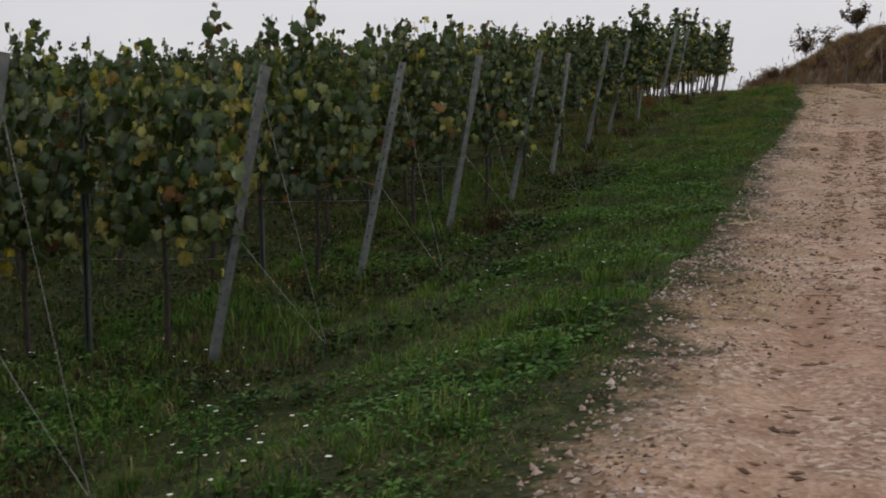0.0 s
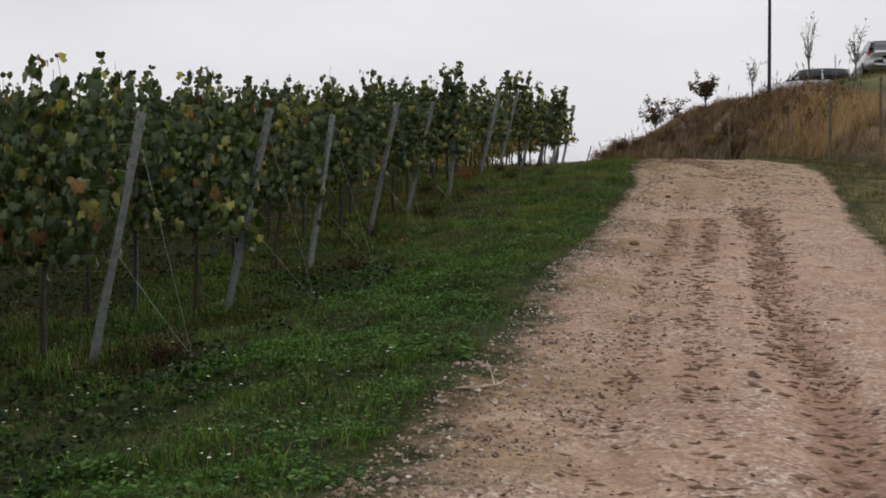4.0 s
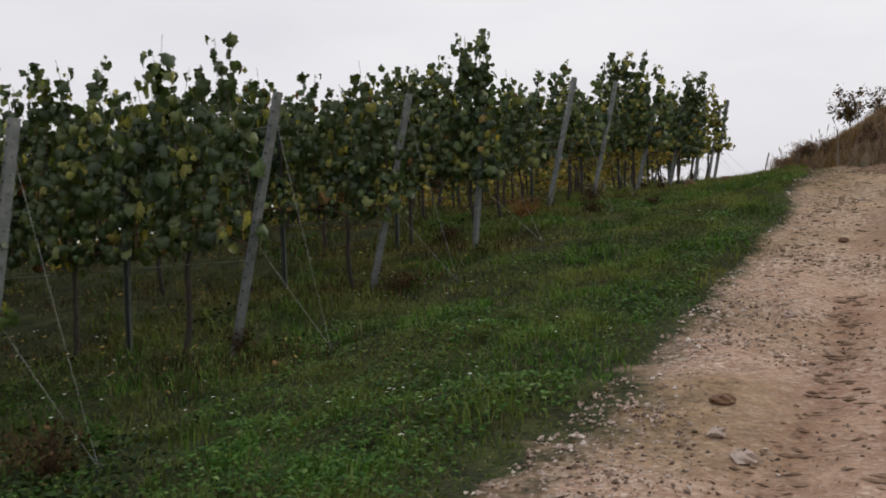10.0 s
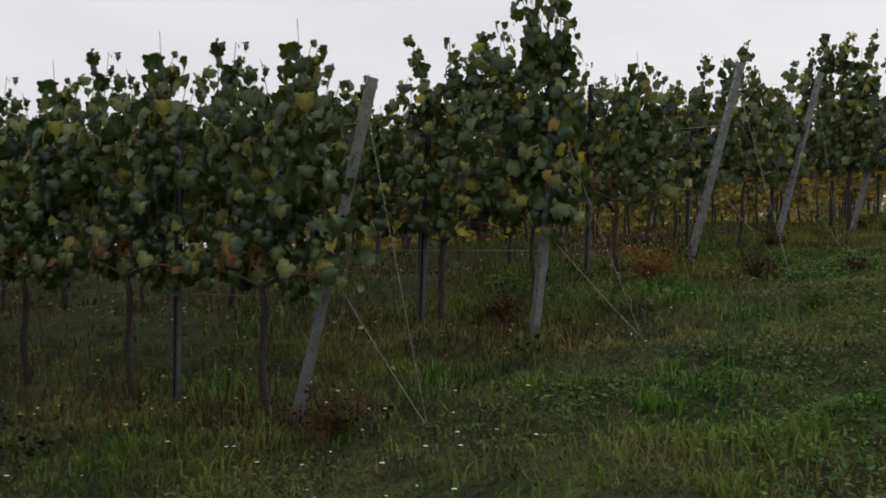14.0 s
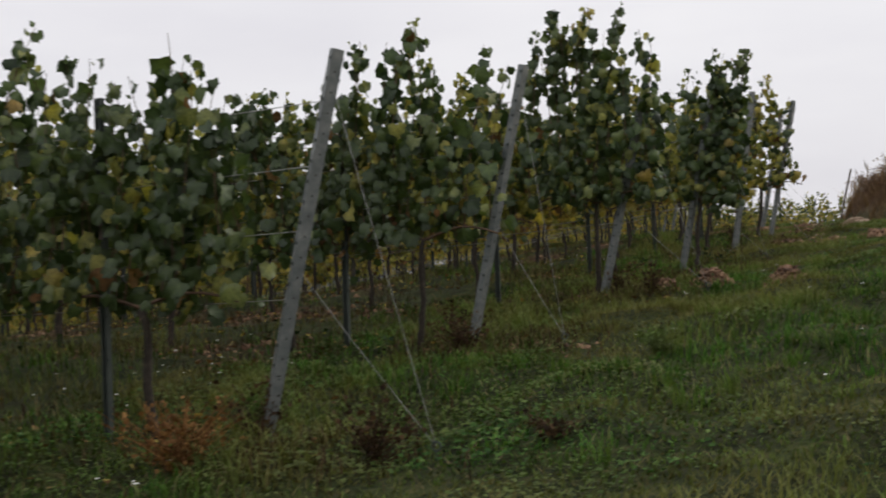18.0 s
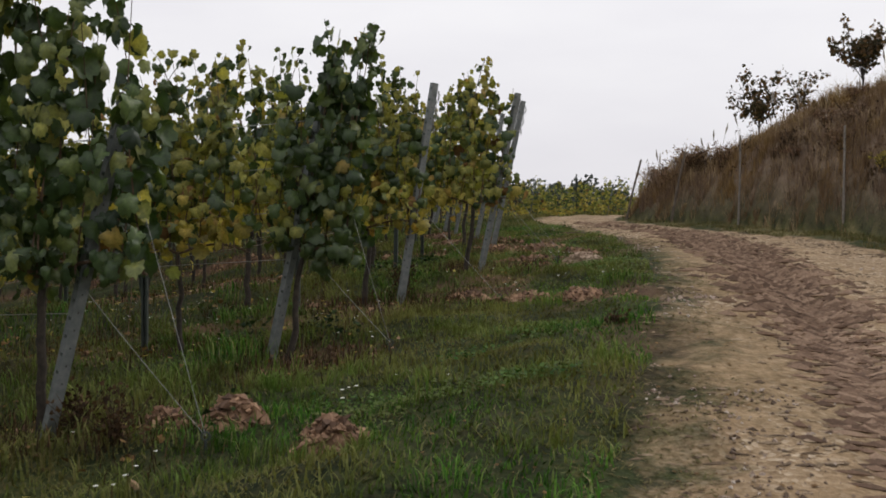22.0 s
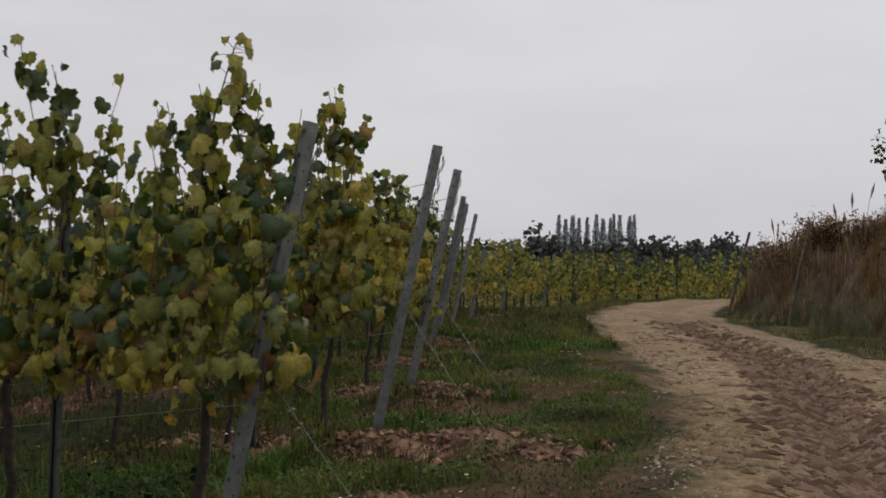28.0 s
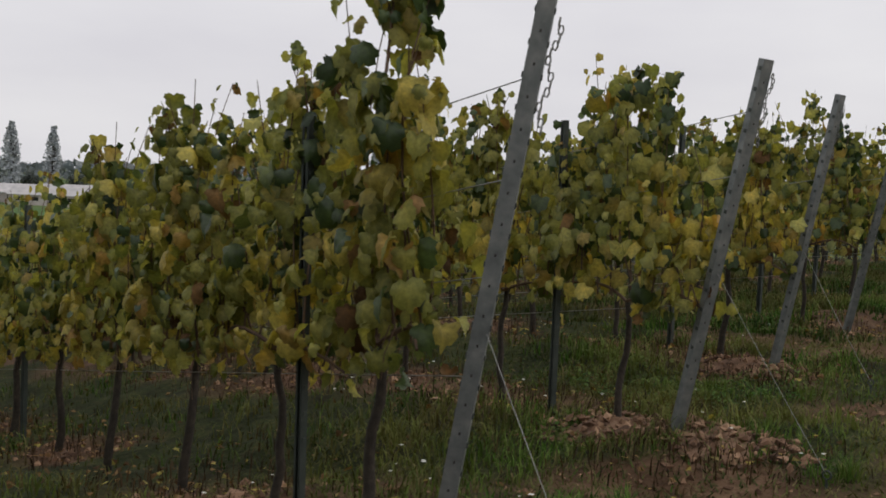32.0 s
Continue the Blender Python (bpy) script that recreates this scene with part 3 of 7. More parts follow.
def land(x, y):
    """Height, and how far a place is track, tilled soil, dry bank, lawn and far plain."""
    x, y = np.asarray(x, float), np.asarray(y, float)
    y0 = y - 0.231 * np.clip(POST_X(y) - x, 0, 120)
    d = POST_X(y0) - x
    dl = np.clip(d, 0, None)
    crest = np.interp(y0, [34, 37, 41, 44], [3.6, 1.5, 1.5, 3.6])   # how far in the ground begins to fall
    z_left = POST_Z(y0) - 13 * (1 - np.exp(-(np.where(dl > crest, dl - 0.75 * crest, 0.25 * dl) * FALL(y0) + 0.13 * np.clip(dl - np.interp(y0, [14, 22, 30, 34], [16, 30, 30, 18]), 0, None)) / 13))
    rd, side, wh = line_dist(x, y, TRACK)
    half = np.interp(wh, np.arange(len(TRACK_W)), TRACK_W)
    half = np.where(side < 0, VINE_EDGE(y), half)
    rz = ROAD_Z(y)
    gap = np.clip(-d / np.maximum(rd - half - d, 0.05), 0, 1)        # 0 at the posts, 1 at the track
    gap = np.where(side > 0, 1, np.where(rd < half, 1, gap))
    gap = gap * gap * (3 - 2 * gap)
    z = np.where(d > 0, z_left, POST_Z(y) + (rz - POST_Z(y)) * gap)
    ragged = np.clip((20 - y) / 8, 0, 1) * (side < 0)
    soft = np.clip((y - 24) / 6, 0, 1) * (side < 0)
    road = np.clip((half - rd) / (0.7 + 0.9 * ragged + 0.7 * soft) + 0.5 - 0.12 * ragged - 0.10 * soft, 0, 1)
    margin = np.exp(-((rd - half + 0.30) / 0.75) ** 2) * (side < 0) * np.clip((vnoise(x, y, 0.8) - 0.2) * 2.2, 0.2, 1) * np.clip(np.abs(y - 22) / 6, 0.45, 0.95)
    fd, fs, fw = line_dist(x, y, FOOT)
    inside = np.where(fs > 0, fd, 0.0)
    bh = np.interp(fw, np.arange(len(FOOT_B)), FOOT_B)
    rise = bh * (1 - np.exp(-inside / np.interp(y, [47, 53], [1.1, 0.55]))) + 0.115 * np.clip(inside - 0.6, 0, None)
    rise = rise - 0.30 * np.clip(inside - 2.6, 0, 9) * np.clip((y - 43.0) / 2.5, 0, 1)
    z = z + np.where(inside > 0, rise, 0)
    z = np.where(inside > 0, np.where(z > 7.6, 7.6 + 1.0 * (1 - np.exp(-(z - 7.6) / 1.0)), z), z)
    soil = np.clip((y0 - 27) / 8, 0, 1) * np.clip((vnoise(x, y, 0.9) - 0.42) * 5, 0, 1) * (np.abs(((d > -0.7) * 1.0)) > 0) * np.clip(1.2 - np.abs(np.interp(y0, [p[1] for p in POSTS], np.arange(len(POSTS))) % 1 - 0.0 - (np.interp(y0, [p[1] for p in POSTS], np.arange(len(POSTS))) % 1 > 0.5)) * 3.2, 0, 1)
    soil = np.maximum(soil, 0.9 * np.clip((y - 30) / 4, 0, 1) * np.clip((vnoise(x + 4, y, 1.1) * 0.7 + vnoise(x, y, 0.4) * 0.3 - 0.56) * 7, 0, 1) * (d > -3.2) * (d < 1.5))
    dry = np.clip(inside / 0.5, 0, 1) * np.clip((np.interp(fw, [0, 5, 7, 8, 9, 16], [2.6, 2.6, 3.1, 3.6, 5.6, 7.0]) - inside) / 1.5, 0, 1)
    lawn = np.clip((inside - np.interp(fw, [0, 5, 7, 8, 9, 16], [2.2, 2.2, 2.6, 3.0, 5.0, 6.5])) / 1.2, 0, 1)
    verge = (side > 0) * (inside <= 0) * np.clip((rd - half) / 0.4, 0, 1) * np.clip(0.25 + 1.6 * (vnoise(x + 6, y, 0.9) - 0.3), 0.15, 0.95)
    offs = rd * side
    low = np.clip((27 - y) / 5, 0, 1)
    high = np.clip((y - 28.5) / 2, 0, 1)
    damp = np.exp(-((offs - RUT(y)) / (0.20 + 0.12 * high)) ** 4) * np.clip(vnoise(x, y, 2.3) * 2.4 - 0.45 + 0.3 * high, 0, 1) + low * (1.0 * np.exp(-((offs + 0.38) / 0.17) ** 2) + 1.0 * np.exp(-((offs + 0.87) / 0.18) ** 2)) * np.clip(vnoise(x, y + 7, 1.9) * 3 - 0.45, 0, 1)
    plain_far = np.clip((np.hypot(x - 8, y - 25) - 70) / 60, 0, 1)
    return z, road, soil, dry, lawn, (plain_far, damp, margin, verge), d, rd - half, side, inside


def relief(x, y, road, d):
    """Small unevenness: turf lumps, stones and wheel ruts on the track."""
    n = 0.13 * (vnoise(x, y, 0.8) - 0.5) + 0.09 * (vnoise(x, y, 0.35) - 0.5)
    rd, side, wh = line_dist(x, y, TRACK)
    off = rd * side
    rut = -0.055 * np.exp(-((off - RUT(y)) / 0.25) ** 2) - 0.04 * np.exp(-((off - RUT(y) + 1.25) / 0.25) ** 2) + 0.025 * np.exp(-((off - RUT(y) - 0.42) / 0.16) ** 2)
    tread = 0.015 * (vnoise(x * 1.0, y * 2.2, 0.3) - 0.5) * np.exp(-((off - RUT(y)) / 0.3) ** 4)
    rough = 0.05 * (vnoise(x, y, 0.35) - 0.5) + 0.02 * (vnoise(x + 9, y, 0.17) - 0.5) + 0.03 * (vnoise(x, y + 5, 1.6) - 0.5)
    return n * (1 - road) + road * (rut + tread + rough)


def ground_z(x, y):
    z, road, _, _, _, _, d, *_ = land(x, y)
    return z + relief(x, y, road, d)


def axis(lo, hi, step, far_lo, far_hi):
    mid = np.arange(lo, hi, step)
    a, b, s = [], [], step
    p = lo
    while p > far_lo:
        s *= 1.16
        p -= s
        a.append(p)
    p, s = mid[-1], step
    while p < far_hi:
        s *= 1.16
        p += s
        b.append(p)
    return np.r_[a[::-1], mid, b]


gx, gy = axis(-2.5, 15.5, 0.13, -2500, 2500), axis(-3.5, 56, 0.13, -1500, 3500)
GX, GY = np.meshgrid(gx, gy, indexing="ij")
X, Y = GX.ravel(), GY.ravel()
gz0, g_road, g_soil, g_dry, g_lawn, (g_plain, g_damp, g_margin, g_verge), g_d, g_off, g_side, g_in = land(X, Y)
near = np.clip(1 - (np.hypot(X - 8, Y - 25) - 45) / 30, 0, 1)
GZ = gz0 + near * relief(X, Y, g_road, g_d)
nx, ny = len(gx), len(gy)
ii, jj = np.meshgrid(np.arange(nx - 1), np.arange(ny - 1), indexing="ij")
quads = np.stack([ii * ny + jj, (ii + 1) * ny + jj, (ii + 1) * ny + jj + 1, ii * ny + jj + 1], -1).reshape(-1, 4)
is_road = g_road[quads].mean(1) > 0.5


def sheet(name, faces):
    used = np.unique(faces)
    back = np.full(len(X), -1)
    back[used] = np.arange(len(used))
    me = mesh_np(name, np.c_[X, Y, GZ][used], back[faces], [M_GROUND], smooth=True)
    for key, val in (("road", g_road), ("soil", g_soil), ("dry", g_dry), ("lawn", g_lawn), ("plain", g_plain), ("damp", g_damp), ("margin", g_margin), ("verge", g_verge)):
        me.attributes.new(key, "FLOAT", "POINT").data.foreach_set("value", val[used].astype(np.float32))
    return new(name, me)


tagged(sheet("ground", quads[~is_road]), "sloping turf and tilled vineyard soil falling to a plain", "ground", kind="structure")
tagged(sheet("road", quads[is_road]), "rutted pinkish gravel and dirt farm track", "road", kind="structure")

# ---------------------------------------------------------------- vineyard: trellises
ROW_ANG = math.atan2(ROW[1], ROW[0])


def row_point(i, s):
    """A place s metres into row i, with the height of the ground there."""
    x, y = POSTS[i][0] + ROW[0] * s, POSTS[i][1] + ROW[1] * s
    return x, y, float(ground_z(np.array([x]), np.array([y]))[0])


def channel(length, w=0.062, dp=0.05, th=0.004):
    """A steel post of C section, open to the back, its edges folded in."""
    o = [(-w / 2, dp / 2), (-w / 2, -dp / 2), (w / 2, -dp / 2), (w / 2, dp / 2), (w / 2 - 0.014, dp / 2), (w / 2 - 0.014, dp / 2 - th), (w / 2 - th, dp / 2 - th),
         (w / 2 - th, -dp / 2 + th), (-w / 2 + th, -dp / 2 + th), (-w / 2 + th, dp / 2 - th), (-w / 2 + 0.014, dp / 2 - th), (-w / 2 + 0.014, dp / 2)]
    n = len(o)
    v = np.array([(x, y, z) for z in (0, length) for x, y in o])
    f = []
    for j in range(n):
        k = (j + 1) % n
        f += [(j, k, k + n), (j, k + n, j + n)]
    for a in range(0, 2 * n, n):   # the top and the foot, strip by strip
        f += [(a, a + 1, a + 8), (a, a + 8, a + 9), (a + 1, a + 2, a + 7), (a + 1, a + 7, a + 8), (a + 2, a + 3, a + 6), (a + 2, a + 6, a + 7), (a + 3, a + 4, a + 5), (a + 3, a + 5, a + 6),
              (a, a + 9, a + 10), (a, a + 10, a + 11)]
    return v, np.array(f)


POST_LEN = 2.12
v, f = channel(POST_LEN + 0.25, 0.062, 0.05)
ME_POST = mesh_np("end_post", v - (0, 0, 0.25), f, [M_STEEL])
# slots punched down the front and lugs down both edges
bits = [box_np(0.0, -0.0255, z, 0.007, 0.002, 0.011) for z in np.arange(0.35, POST_LEN - 0.05, 0.11)]
ME_SLOT = mesh_np("slot_strip", *join(bits), [M_SLOT])
bits = [box_np(sx * 0.033, -0.01, z, 0.006, 0.02, 0.02) for z in np.arange(0.42, POST_LEN - 0.02, 0.11) for sx in (-1, 1)]
ME_LUG = mesh_np("lug_strip", *join(bits), [M_LINEPOST])
v, f = channel(2.15, 0.045, 0.035)
ME_LINEPOST = mesh_np("line_post", v - (0, 0, 0.25), f, [M_LINEPOST])
bits = [box_np(sx * 0.025, 0.0, z, 0.008, 0.018, 0.02) for z in np.arange(0.45, 1.85, 0.12) for sx in (-1, 1)]
ME_LINELUG = mesh_np("hook_strip", *join(bits), [M_LINEPOST])


def link_ring(c, turned):
    a = np.linspace(0, 2 * np.pi, 7)
    r = np.c_[np.cos(a) * 0.009, np.zeros(7), np.sin(a) * 0.017] if turned else np.c_[np.zeros(7), np.cos(a) * 0.009, np.sin(a) * 0.017]
    return tube(r + c, 0.0035, 4, False)


ME_CHAIN = mesh_np("chain", *join([link_ring(np.array([0.055 + 0.012 * math.sin(k), -0.01, POST_LEN - 0.08 - 0.026 * k]), k % 2) for k in range(15)]), [M_WIRE])
ME_ANCHOR = mesh_np("ground_anchor", *join([tube([(0, 0, -0.2), (0, 0, 0.05)], 0.008, 6), tube(np.c_[np.cos(np.linspace(0, 6.3, 9)) * 0.022, np.zeros(9), 0.07 + np.sin(np.linspace(0, 6.3, 9)) * 0.022], 0.005, 5, False)]), [M_LINEPOST])
# how far each end post leans outwards, metres a metre, and how high its top stands over the ground
POST_LEAN = {3: 0.22, 4: 0.225, 5: 0.20, 6: 0.205, 7: 0.150, 8: 0.212, 9: 0.235, 10: 0.10, 11: 0.240, 12: 0.225, 13: 0.235, 14: 0.20, 15: 0.155, 16: 0.195, 17: 0.205, 18: 0.205, 19: 0.185}
POST_TOP = {4: 2.13, 5: 2.12, 6: 2.20, 7: 2.10, 8: 2.17, 9: 2.07, 10: 1.78, 11: 2.02, 12: 2.02, 13: 1.88, 14: 2.02, 15: 2.08, 16: 2.18, 17: 2.15, 18: 2.15, 19: 2.18}


def wire_mesh(name, a, b, sag=0.0, r=0.0022, n=8):
    t = np.linspace(0, 1, n)[:, None]
    p = np.asarray(a) * (1 - t) + np.asarray(b) * t
    p[:, 2] -= (4 * sag * t * (1 - t))[:, 0]
    return mesh_np(name, *tube(p, r, 4), [M_WIRE])


def row_depth(i):
    return 14.0 if i < 7 else 30.0 if i < 14 else 23.0 if i < 16 else 30.0 if i < 23 else 34.0


def trellis(i):
    px, py, pz = row_point(i, 0)
    base = Vector((px, py, pz))
    r = random.Random(40 + i)
    t = thing("vine_trellis", Matrix.Translation(base), "grey galvanised steel vine trellis with leaning end post and guy wires", "vine trellis", "trellises of the vineyard", "")
    lean = POST_LEAN.get(i, 0.20) + r.uniform(-0.008, 0.008)
    out = Vector((1.0, -0.04, 0))
    zax = (Vector((0, 0, 1)) + lean * out + Vector((0, r.uniform(-0.02, 0.02), 0))).normalized()
    xax = out.cross(zax).normalized() * -1
    yax = zax.cross(xax)
    h = POST_TOP.get(i, 1.55 if i >= 23 else 2.2) / POST_LEN
    rot = Matrix((xax, yax, zax)).transposed().to_4x4() @ Matrix.Diagonal((1, 1, h, 1))
    rot = rot @ Matrix.Rotation(r.uniform(-0.5, 0.3) - 0.5, 4, "Z")
    post = part("end_post", ME_POST, t, "leaning galvanised steel end post", rot)
    part("slot_strip", ME_SLOT, post, "row of dark punched slots", kind="stuff")
    part("lug_strip", ME_LUG, post, kind="stuff")
    if 15 <= i < 23:
        part("chain", ME_CHAIN, post, "short hanging tension chain")
    ax, ay, az = row_point(i, -(0.7 if i == 12 else 0.92 + r.uniform(-0.08, 0.08)))
    foot = Vector((ax, ay, az)) - base
    part("ground_anchor", ME_ANCHOR, t, "", Matrix.Translation(foot))
    eye = foot + Vector((0, 0, 0.07))
    for hh in (0.95, 1.95) if i < 15 else (0.98,):
        top = zax * hh * h
        part("guy_wire", wire_mesh("guy_wire", top, eye, 0.01, 0.0018), t, "thin guy wire to the ground anchor")
    deep = row_depth(i)
    for s in [1.05] + [1.05 + 4.7 * k for k in range(1, 7)]:
        if s < deep:
            q = Vector(row_point(i, s)) - base
            m = Matrix.Translation(q) @ Matrix.Rotation(ROW_ANG + r.uniform(-0.2, 0.2), 4, "Z") @ Matrix.Rotation(r.uniform(-0.02, 0.02), 4, "X")
            lp = part("line_post", ME_LINEPOST, t, "upright dark green line post", m)
            part("hook_strip", ME_LINELUG, lp, kind="stuff")
    far = Vector(row_point(i, deep)) - base
    for hh in (0.78, 1.15, 1.5, 1.85):
        part("wire", wire_mesh("wire", zax * hh * h, far + Vector((0, 0, hh)), 0.01, 0.0025, 10), t)
    return t


for i in range(2, len(POSTS)):
    trellis(i)

# ---------------------------------------------------------------- vineyard: vines
VINE_STEP = 1.2


def vine_arrays(seed, kind, tall, narrow=False):
    """Trunk, canes and leaves of one vine as arrays, spread 1.2 m along its own x; narrow: an end vine drawn up into a column."""
    g = np.random.default_rng(seed)
    n = 9
    z = np.linspace(-0.08, 0.78, n)
    wig = np.cumsum(g.normal(0, 0.013, (n, 2)), 0)
    wig -= wig[0]
    trunk_p = np.c_[wig * (1.0, 0.8), z]
    trunk = tube(trunk_p, np.linspace(0.030, 0.020, n) * g.uniform(0.8, 1.15), 7)
    head = trunk_p[-1]
    half = 0.30 if narrow else 0.60
    # bent fruiting cane along the wire, then upright shoots
    pieces, lp, lt, ln, ls, low = [], [], [], [], [], []
    for sgn in (-1, 1):
        u = np.linspace(0, 1, 7)
        c = np.c_[head[0] + sgn * u * half, head[1] + 0.03 * np.sin(u * 5 + seed), head[2] + 0.10 * np.sin(u * 2.6) - 0.03 * u]
        pieces.append(tube(c, np.linspace(0.012, 0.007, 7), 5))

    def grow(c, count, size, lo=0.0, sparse=0.0):
        """Leaves along a shoot: on stalks to both sides of the row, hanging like shingles."""
        u = np.linspace(0, 1, len(c))
        uu = np.sort(g.uniform(lo, 1.0, count))
        p = np.c_[[np.interp(uu, u, c[:, q]) for q in range(3)]].T
        az = np.where(g.random(count) < 0.5, 1, -1) * np.pi / 2 + g.normal(0, 0.75, count)
        outw = np.c_[np.cos(az), np.sin(az), g.uniform(-0.1, 0.3, count)]
        pet = g.uniform(0.03, 0.19, count) * np.interp(uu, [0.55, 0.85], [1.0, 0.42])
        p = p + outw * pet[:, None]
        tipd = outw * (0.45, 0.45, 0.2) + np.c_[g.normal(0, 0.3, count), g.normal(0, 0.2, count), g.uniform(-1.25, -0.35, count)]
        nord = outw * (0.7, 0.9, 0.2) + np.c_[g.normal(0, 0.55, count), g.normal(0, 0.55, count), g.uniform(-0.35, 1.15, count)]
        sz = g.uniform(*size, count) * np.where(uu > 0.92, g.uniform(0.4, 0.8, count), 1.0)
        keep = g.random(count) > sparse * np.clip((uu - 0.55) / 0.45, 0, 1)
        lp.append(p[keep]), lt.append(tipd[keep]), ln.append(nord[keep]), ls.append(sz[keep]), low.append(1 - np.clip((p[keep, 2] - 0.75) / 0.75, 0, 1))

    shoots = int(g.integers(10, 13)) if narrow else int(g.integers(16, 21))
    ph0, bump_x, bump_h = g.uniform(0, 6.28), g.uniform(-0.3, 0.3), g.uniform(0.05, 0.24)
    sag = g.uniform(0.10, 0.42) if kind == "green" else g.uniform(0.28, 0.72)
    for k in range(shoots):
        x0 = (-0.60 + 1.20 * (k + g.uniform(0, 1)) / shoots) * half / 0.60
        crest = tall + 0.08 * math.sin(6 * x0 + ph0) + bump_h * math.exp(-((x0 - bump_x) / 0.17) ** 2) - sag * (abs(x0) / half) ** 3
        top = max(1.2, crest + g.normal(0, 0.06) - (g.uniform(0.15, 0.6) if g.random() < 0.24 else 0))
        m = 8
        u = np.linspace(0, 1, m)
        ph = g.uniform(0, 6.28)
        arch = g.uniform(-0.24, 0.24) * np.clip((u * top - 1.2) / 1.2, 0, 1) ** 2
        c = np.c_[x0 + g.normal(0, 0.08) * u + 0.03 * np.sin(4 * u + ph), 0.05 * np.sin(3 * u + ph) + arch, 0.80 + (top - 0.80) * u - 0.5 * arch**2]
        pieces.append(tube(c, np.linspace(0.0065, 0.0024, m), 3, False))
        grow(c, int((top - 0.7) / (0.036 if kind == "green" else 0.039)), (0.036, 0.088), 0.0, 0.15 if kind == "green" else 0.22)
    # whips that stand or bow out above the rest, with a few small leaves
    for k in range(int(g.integers(1, 3))):
        x0, ht, bow = g.uniform(-0.5, 0.5) * half / 0.6, g.uniform(0.14, 0.42), g.uniform(-0.3, 0.3)
        u = np.linspace(0, 1, 6)
        c = np.c_[x0 + bow * u**2, g.normal(0, 0.06) * u, tall - 0.26 + (ht + 0.14) * u - 0.12 * abs(bow) / 0.3 * u**3]
        pieces.append(tube(c, np.linspace(0.0045, 0.0016, 6), 3, False))
        grow(c, int(g.integers(12, 20)), (0.028, 0.066), 0.0)
    # a few shoots hang below the wire
    for k in range(4 if narrow else 8):
        x0, o0, dn, m = g.uniform(-1, 1) * half, g.normal(0, 0.06), g.uniform(0.08, 0.34), int(g.integers(3, 8))
        u = g.random(m)
        p = np.c_[x0 + g.normal(0, 0.07, m), o0 + g.normal(0, 0.05, m), 0.86 - dn * u]
        pieces.append(tube([(x0, 0.5 * o0, 0.86), (x0, o0, 0.86 - dn * 0.5), (x0 + 0.02, o0, 0.86 - dn)], [0.003, 0.0025, 0.002], 3, False))
        lp.append(p), lt.append(np.c_[g.normal(0, 0.4, (m, 2)), -np.ones(m)]), ln.append(np.c_[g.normal(0, 0.8, m), g.normal(0, 1, m), g.uniform(0, 0.6, m)]), ls.append(g.uniform(0.035, 0.07, m)), low.append(np.ones(m))
    p, t, nn, sz, lw = (np.concatenate(q) for q in (lp, lt, ln, ls, low))
    keep = p[:, 2] > (0.52 if kind == "green" else 0.62) + g.uniform(0, 0.33, len(p))
    p, t, nn, sz, lw = p[keep], t[keep], nn[keep], sz[keep], lw[keep]
    curl = g.uniform(0.5, 2.1, len(p))
    leaves, fine = leaves_np(p, t, nn, sz, curl=curl), leaves_np(p, t, nn, sz, curl=curl, fine=True)
    # patches of yellowing leaves, more of them low down
    hue = 0.42 * g.random(len(p)) + 0.58 * (0.5 + 0.5 * np.sin(p[:, 0] * 5 + seed) * np.sin(p[:, 2] * 4 + seed * 2))
    py = {"green": -0.10 + 0.22 * lw**2, "turning": 0.03 + 0.60 * lw**1.2, "yellow": 0.24 + 0.26 * lw}[kind]
    pb = {"green": 0.012 + 0.03 * lw, "turning": 0.015 + 0.07 * lw, "yellow": 0.015 + 0.05 * lw}[kind]
    pm = {"green": 0.07, "turning": 0.56, "yellow": 0.76}[kind] + 0.12 * np.sin(p[:, 0] * 7 + p[:, 2] * 5 + seed)
    idx = np.where(hue < py, 2, np.where(g.random(len(p)) < pb, 3, np.where(g.random(len(p)) < pm, 1, 0)))
    return trunk, join(pieces), leaves, np.repeat(idx, len(LEAF_F)), fine


LEAF_MATS = [M_LEAF_G, M_LEAF_M, M_LEAF_Y, M_LEAF_B]
LABELS = {"green": "grapevine in dark green leaf, trained on the trellis wires", "turning": "grapevine with green top and yellowing lower leaves",
          "yellow": "grapevine in yellow and green autumn leaf"}
ARRAYS, MESHES, FAR_FOLIAGE, FINE_FOLIAGE = {}, {}, {}, {}


def foliage_mesh(name, leaves, idx, coarse=False):
    """The leaves of a vine as one mesh; coarse leaves have three sides less a lobe."""
    v, f = leaves
    n = len(v) // (LEAF_N + 1)
    if coarse:
        f = (LEAF_COARSE[None] + (np.arange(n) * (LEAF_N + 1))[:, None, None]).reshape(-1, 3)
        idx = np.repeat(idx[::LEAF_N], 3)
    me = mesh_np(name, v, f, LEAF_MATS, idx, True)
    me.attributes.new("rim", "FLOAT", "POINT").data.foreach_set("value", np.tile(LEAF_RIM, n).astype(np.float32))
    return me


def fine_mesh(name, fine, idx):
    v, f = fine
    me = mesh_np(name, v, f, LEAF_MATS, np.repeat(idx[::LEAF_N], len(FINE_F)), True)
    me.attributes.new("rim", "FLOAT", "POINT").data.foreach_set("value", np.tile(FINE_RIM, len(v) // FINE_N).astype(np.float32))
    return me


